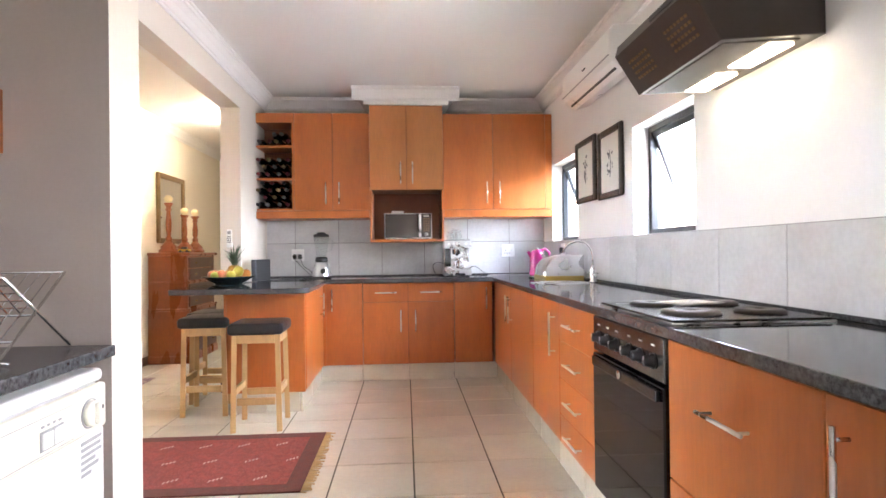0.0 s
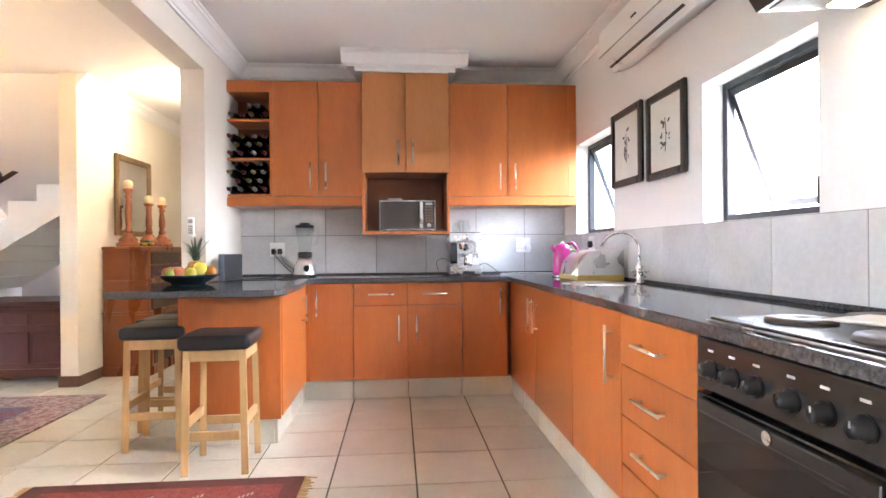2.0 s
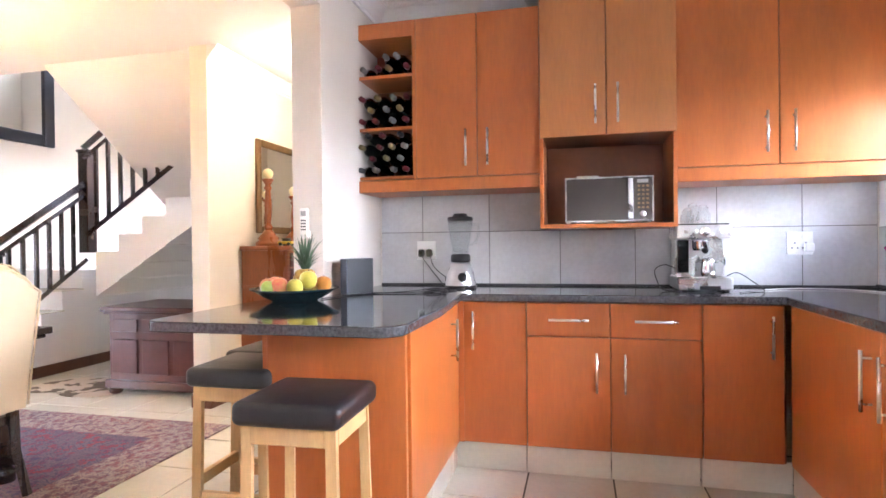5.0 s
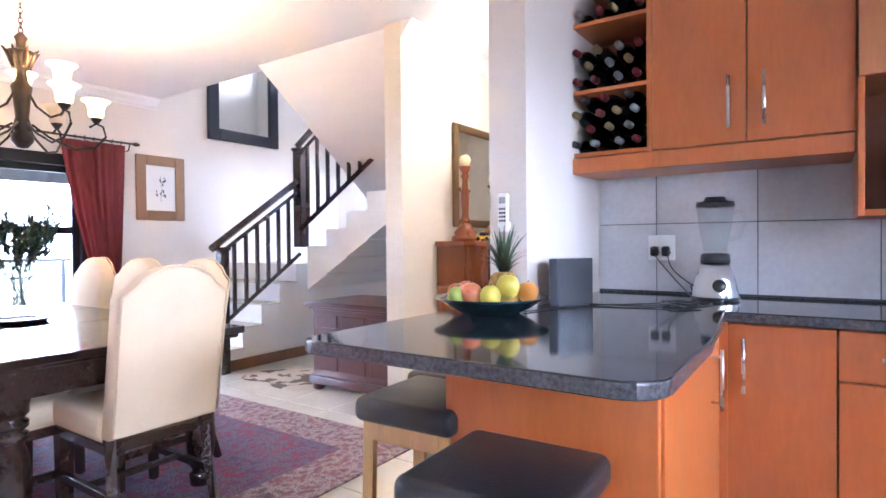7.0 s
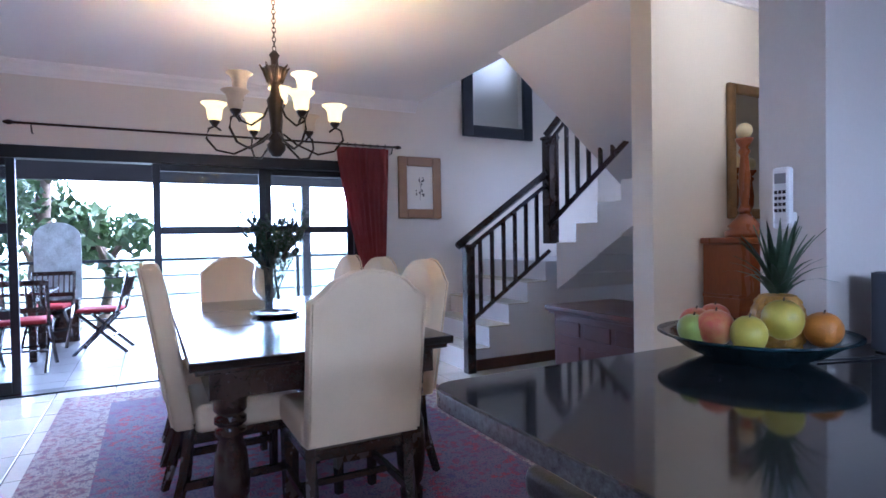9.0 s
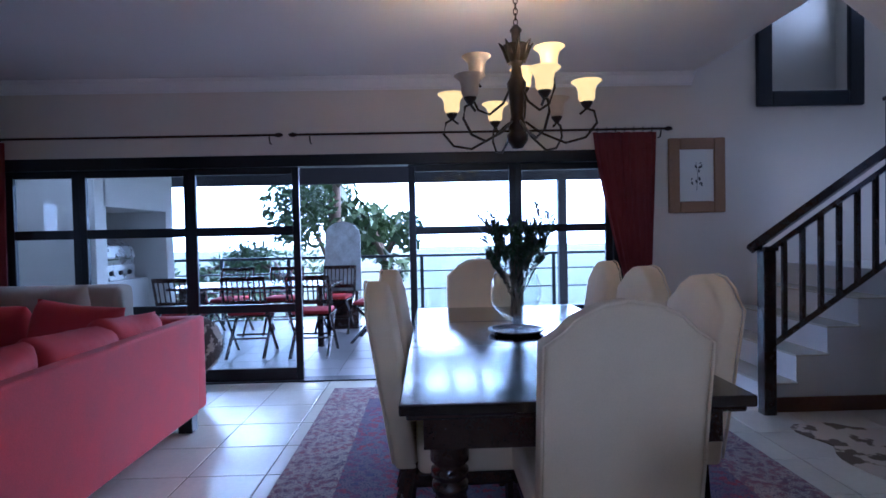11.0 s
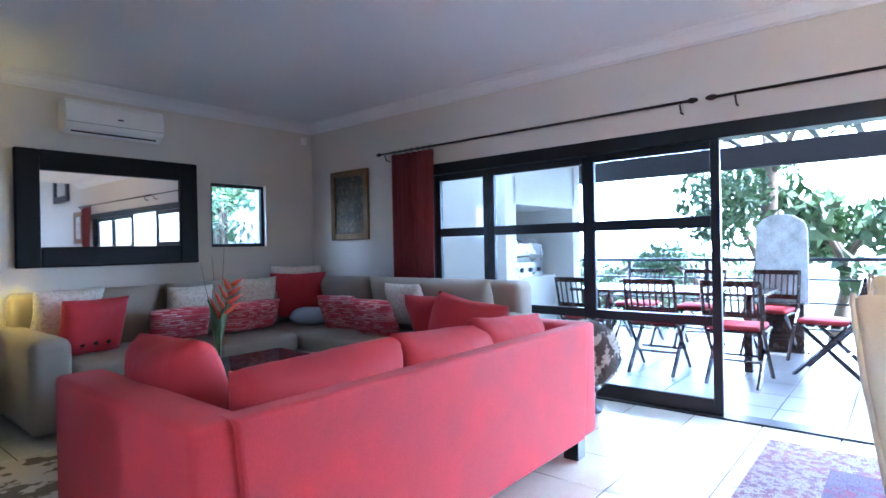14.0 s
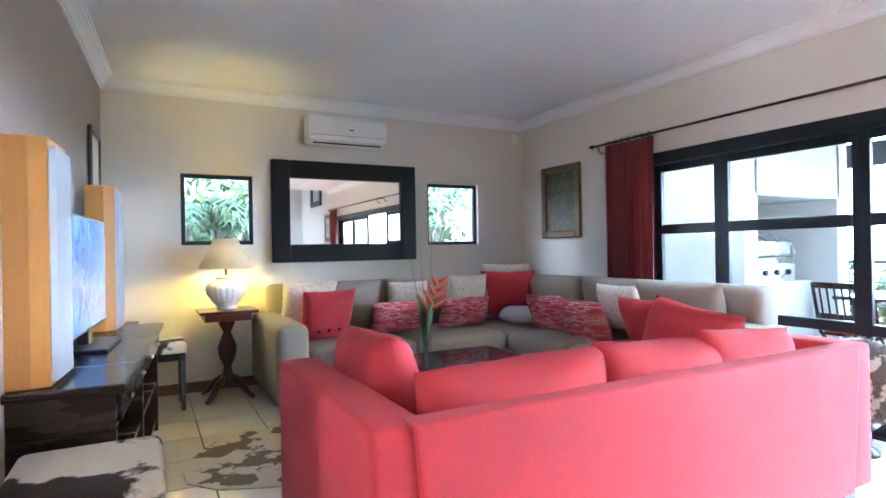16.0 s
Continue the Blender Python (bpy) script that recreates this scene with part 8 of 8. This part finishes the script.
def tree(x, y, h, r, seed, leafmat, size, count, label, lean=0.0):
    rr = random.Random(seed)
    t = thing("tree", (x, y, -0.5), label, "tree")
    trunk = bmesh.new()
    pts = [(x + lean * k / 5 + 0.05 * math.sin(k * 1.7 + seed), y + 0.06 * math.cos(k * 1.3 + seed), -0.5 + h * 0.72 * k / 5) for k in range(6)]
    tube(trunk, pts, [(0.05 + 0.028 * h) * (1 - 0.12 * k) for k in range(6)], 9)
    ends = []
    for i in range(9):
        k = rr.randint(2, 5)
        p = Vector(pts[k])
        a = rr.uniform(0, 6.28)
        e = p + Vector((math.cos(a) * r * rr.uniform(0.5, 0.95), math.sin(a) * r * rr.uniform(0.5, 0.95), rr.uniform(0.2, 0.45) * h * 0.6))
        tube(trunk, [p, (p + e) / 2 + Vector((0, 0, 0.12)), e], [0.05, 0.03, 0.012], 6)
        ends.append((tuple(e), r * rr.uniform(0.28, 0.5)))
    part("trunk", trunk, BARK, t, "", True)
    me = leaf_cloud(ends, count, size, seed)
    me.materials.append(leafmat)
    o = new("crown", me)
    o.parent = t
    o.location = -Vector(t.location)
    return t


tree(-10.7, 2.15, 4.4, 1.30, 1, LEAF, 0.075, 9000, "leafy garden tree with a twisted trunk behind the railing")
tree(-11.3, 2.9, 2.3, 0.7, 2, LEAF, 0.15, 420, "pale green garden shrub with large leaves")
tree(-11.9, 1.0, 1.35, 1.0, 3, LEAF, 0.06, 2200, "low garden tree below the patio railing")
tree(-11.8, -0.6, 1.35, 1.0, 4, LEAF, 0.06, 2200, "low garden tree below the patio railing")


def palm_bush(x, y, n, h, seed, label, z0=-0.5):
    """Upright stems with arching fronds."""
    rr = random.Random(seed)
    t = thing("palm", (x, y, z0), label, "palm")
    for i in range(n):
        bx, by_ = x + rr.uniform(-0.45, 0.45), y + rr.uniform(-0.25, 0.25)
        top = (bx + rr.uniform(-0.15, 0.15), by_ + rr.uniform(-0.1, 0.1), z0 + h * rr.uniform(0.6, 1.0))
        part("stem", tube(bmesh.new(), [(bx, by_, z0), top], [0.045, 0.03], 7), BARK, t, "", True)
        fr = bmesh.new()
        for j in range(9):
            a = rr.uniform(0, 6.28)
            L = rr.uniform(0.5, 0.9)
            for s in range(8):
                u0, u1 = s / 8, (s + 1) / 8
                f = lambda u: Vector((top[0] + math.cos(a) * L * u, top[1] + math.sin(a) * L * u, top[2] + 0.45 * u - 0.75 * u * u))
                p, q = f(u0), f(u1)
                side = Vector((-math.sin(a), math.cos(a), -0.4)) * 0.20 * (1 - abs(2 * u0 - 0.9))
                for sg in (-1, 1):
                    sd = Vector((side.x * sg, side.y * sg, side.z))
                    vs = [fr.verts.new(v) for v in (p, p + (q - p) * 0.4, q + sd)]
                    fr.faces.new(vs)
        part("frond", fr, LEAF, t)


palm_bush(-2.9, -3.3, 5, 2.6, 11, "garden palm with pale stems outside the small window")
palm_bush(-5.3, -3.3, 3, 2.2, 12, "garden palm outside the small window")
palm_bush(-4.2, -3.6, 4, 2.4, 13, "garden palm outside the living room")
tree(3.6, 3.9, 1.9, 0.7, 21, LEAF, 0.10, 500, "shrub outside the kitchen window")
structure("wall_garden", B(-8, 2.6, -5.4, -5.2, -0.5, 1.2), CREAM, "plain garden boundary wall", "wall")
structure("wall_neighbour", B(5.2, 5.4, -3, 9, -0.5, 0.9), WHITE, "white neighbouring boundary wall", "wall")


# Glowing sheets stand in for the bright hazy sky and light the rooms.
SKY_GLOW = glow("sky_glow", (0.90, 0.96, 1.0), 3.8)
structure("backdrop", B(-90, -89, -110, 120, -8, 70), SKY_GLOW, "glowing white sheet standing in for the hazy sky past the patio", "backdrop")
structure("backdrop", B(89, 90, -110, 120, -8, 70), glow("pale_sky_glow", (0.92, 0.96, 1.0), 2.2), "glowing white sheet standing in for the sky past the kitchen windows", "backdrop")
palm_bush(-2.75, -2.95, 7, 2.5, 14, "dense garden palm close outside the small window")
tree(-2.6, -3.9, 3.2, 1.3, 31, LEAF, 0.10, 2200, "leafy garden tree behind the palms")
tree(-5.9, -4.2, 3.2, 1.2, 32, LEAF, 0.10, 1400, "leafy garden tree behind the palms")
palm_bush(-5.55, -2.95, 5, 2.7, 15, "garden palm close outside the small window")


# ---- floors, laid tile by tile ----
TX, TY, P = -0.61, 4.10, 0.412
floor = structure("floor", B(XW, 1.2, -1.6, 8.6, -0.12, -0.005), GROUT, "floor bed with dark joints under the tiles", "floor")
me = bpy.data.meshes.new("tile")
tb = B(0.004, P - 0.004, 0.004, P - 0.004, -0.006, 0.0, bev=0.0015, seg=1)
tb.to_mesh(me)
tb.free()
me.materials.append(TILE)
count, rest = 0, bmesh.new()
spots = []
for i in range(-14, 5):
    for j in range(-14, 12):
        x, y = TX + P * i, TY + P * j
        if x + P < XW or x > XE or y + P < YS or y > 8.6:
            continue
        if x > -1.7 and (y > 5.5 or y + P < -0.95) and x > -1.6:
            continue
        spots.append((x, y))
spots.sort(key=lambda s: min(math.hypot(s[0] + 0.6, s[1] - 3.0), math.hypot(s[0] + 3.4, s[1] - 2.6)))
for k, (x, y) in enumerate(spots):
    if k < 300:
        o = new("tile", me)
        o.location = (x, y, 0)
        o.parent = floor
    else:
        box(rest, x + 0.003, x + P - 0.003, y + 0.003, y + P - 0.003, -0.006, 0.0)
o = part("far_tiles", rest, TILE, floor)
o["kind"] = "stuff"
bm = bmesh.new()
for i in range(9):
    for j in range(-15, 9):
        x, y = -6.385 - P * (i + 1), TY + P * j
        box(bm, x + 0.004, x + P - 0.004, y + 0.004, y + P - 0.004, -0.036, -0.028)
tagged(part("patio_tiles", bm, PATIO), "grey patio floor tiles", "floor tiles", "", "stuff")

# wall tiles behind the worktop
T = 0.422


def wall_tiles(parent, ax, c, d, rows):
    for a0, a1, z0, z1 in rows:
        lo, hi = sorted((c, c + d))
        part("tile", B(lo, hi, a0 + 0.002, a1 - 0.002, z0 + 0.002, z1 - 0.002, bev=0.0012, seg=1) if ax == "y" else B(a0 + 0.002, a1 - 0.002, lo, hi, z0 + 0.002, z1 - 0.002, bev=0.0012, seg=1), SPLASH, parent)


rows, a = [], 5.77
cuts = [5.77] + [3.09 + 0.445 * k for k in (5, 4, 3, 2, 1, 0, -1, -2, -3, -4, -5, -6)] + [0.07]
for b0, b1 in zip(cuts[1:], cuts):
    rows.append((b0, b1, 0.909, 1.226))
part("joint_bed", B(XE - 0.005, XE - 0.0005, 0.07, 5.772, 0.909, 1.226), SPLASH_GROUT, wall_east)
wall_tiles(wall_east, "y", XE, -0.008, rows)
rows = []
xs = [-1.572, -1.30, -0.88, -0.46, -0.04, 0.39, 0.81, 1.16]
for b0, b1 in zip(xs, xs[1:]):
    rows.append((b0, b1, 0.909, 1.236))
    rows.append((b0, b1, 1.236, 1.50))
part("joint_bed", B(-1.57, 1.16, YN - 0.005, YN - 0.0005, 0.909, 1.50), SPLASH_GROUT, wall_north)
wall_tiles(wall_north, "x", YN, -0.008, rows)
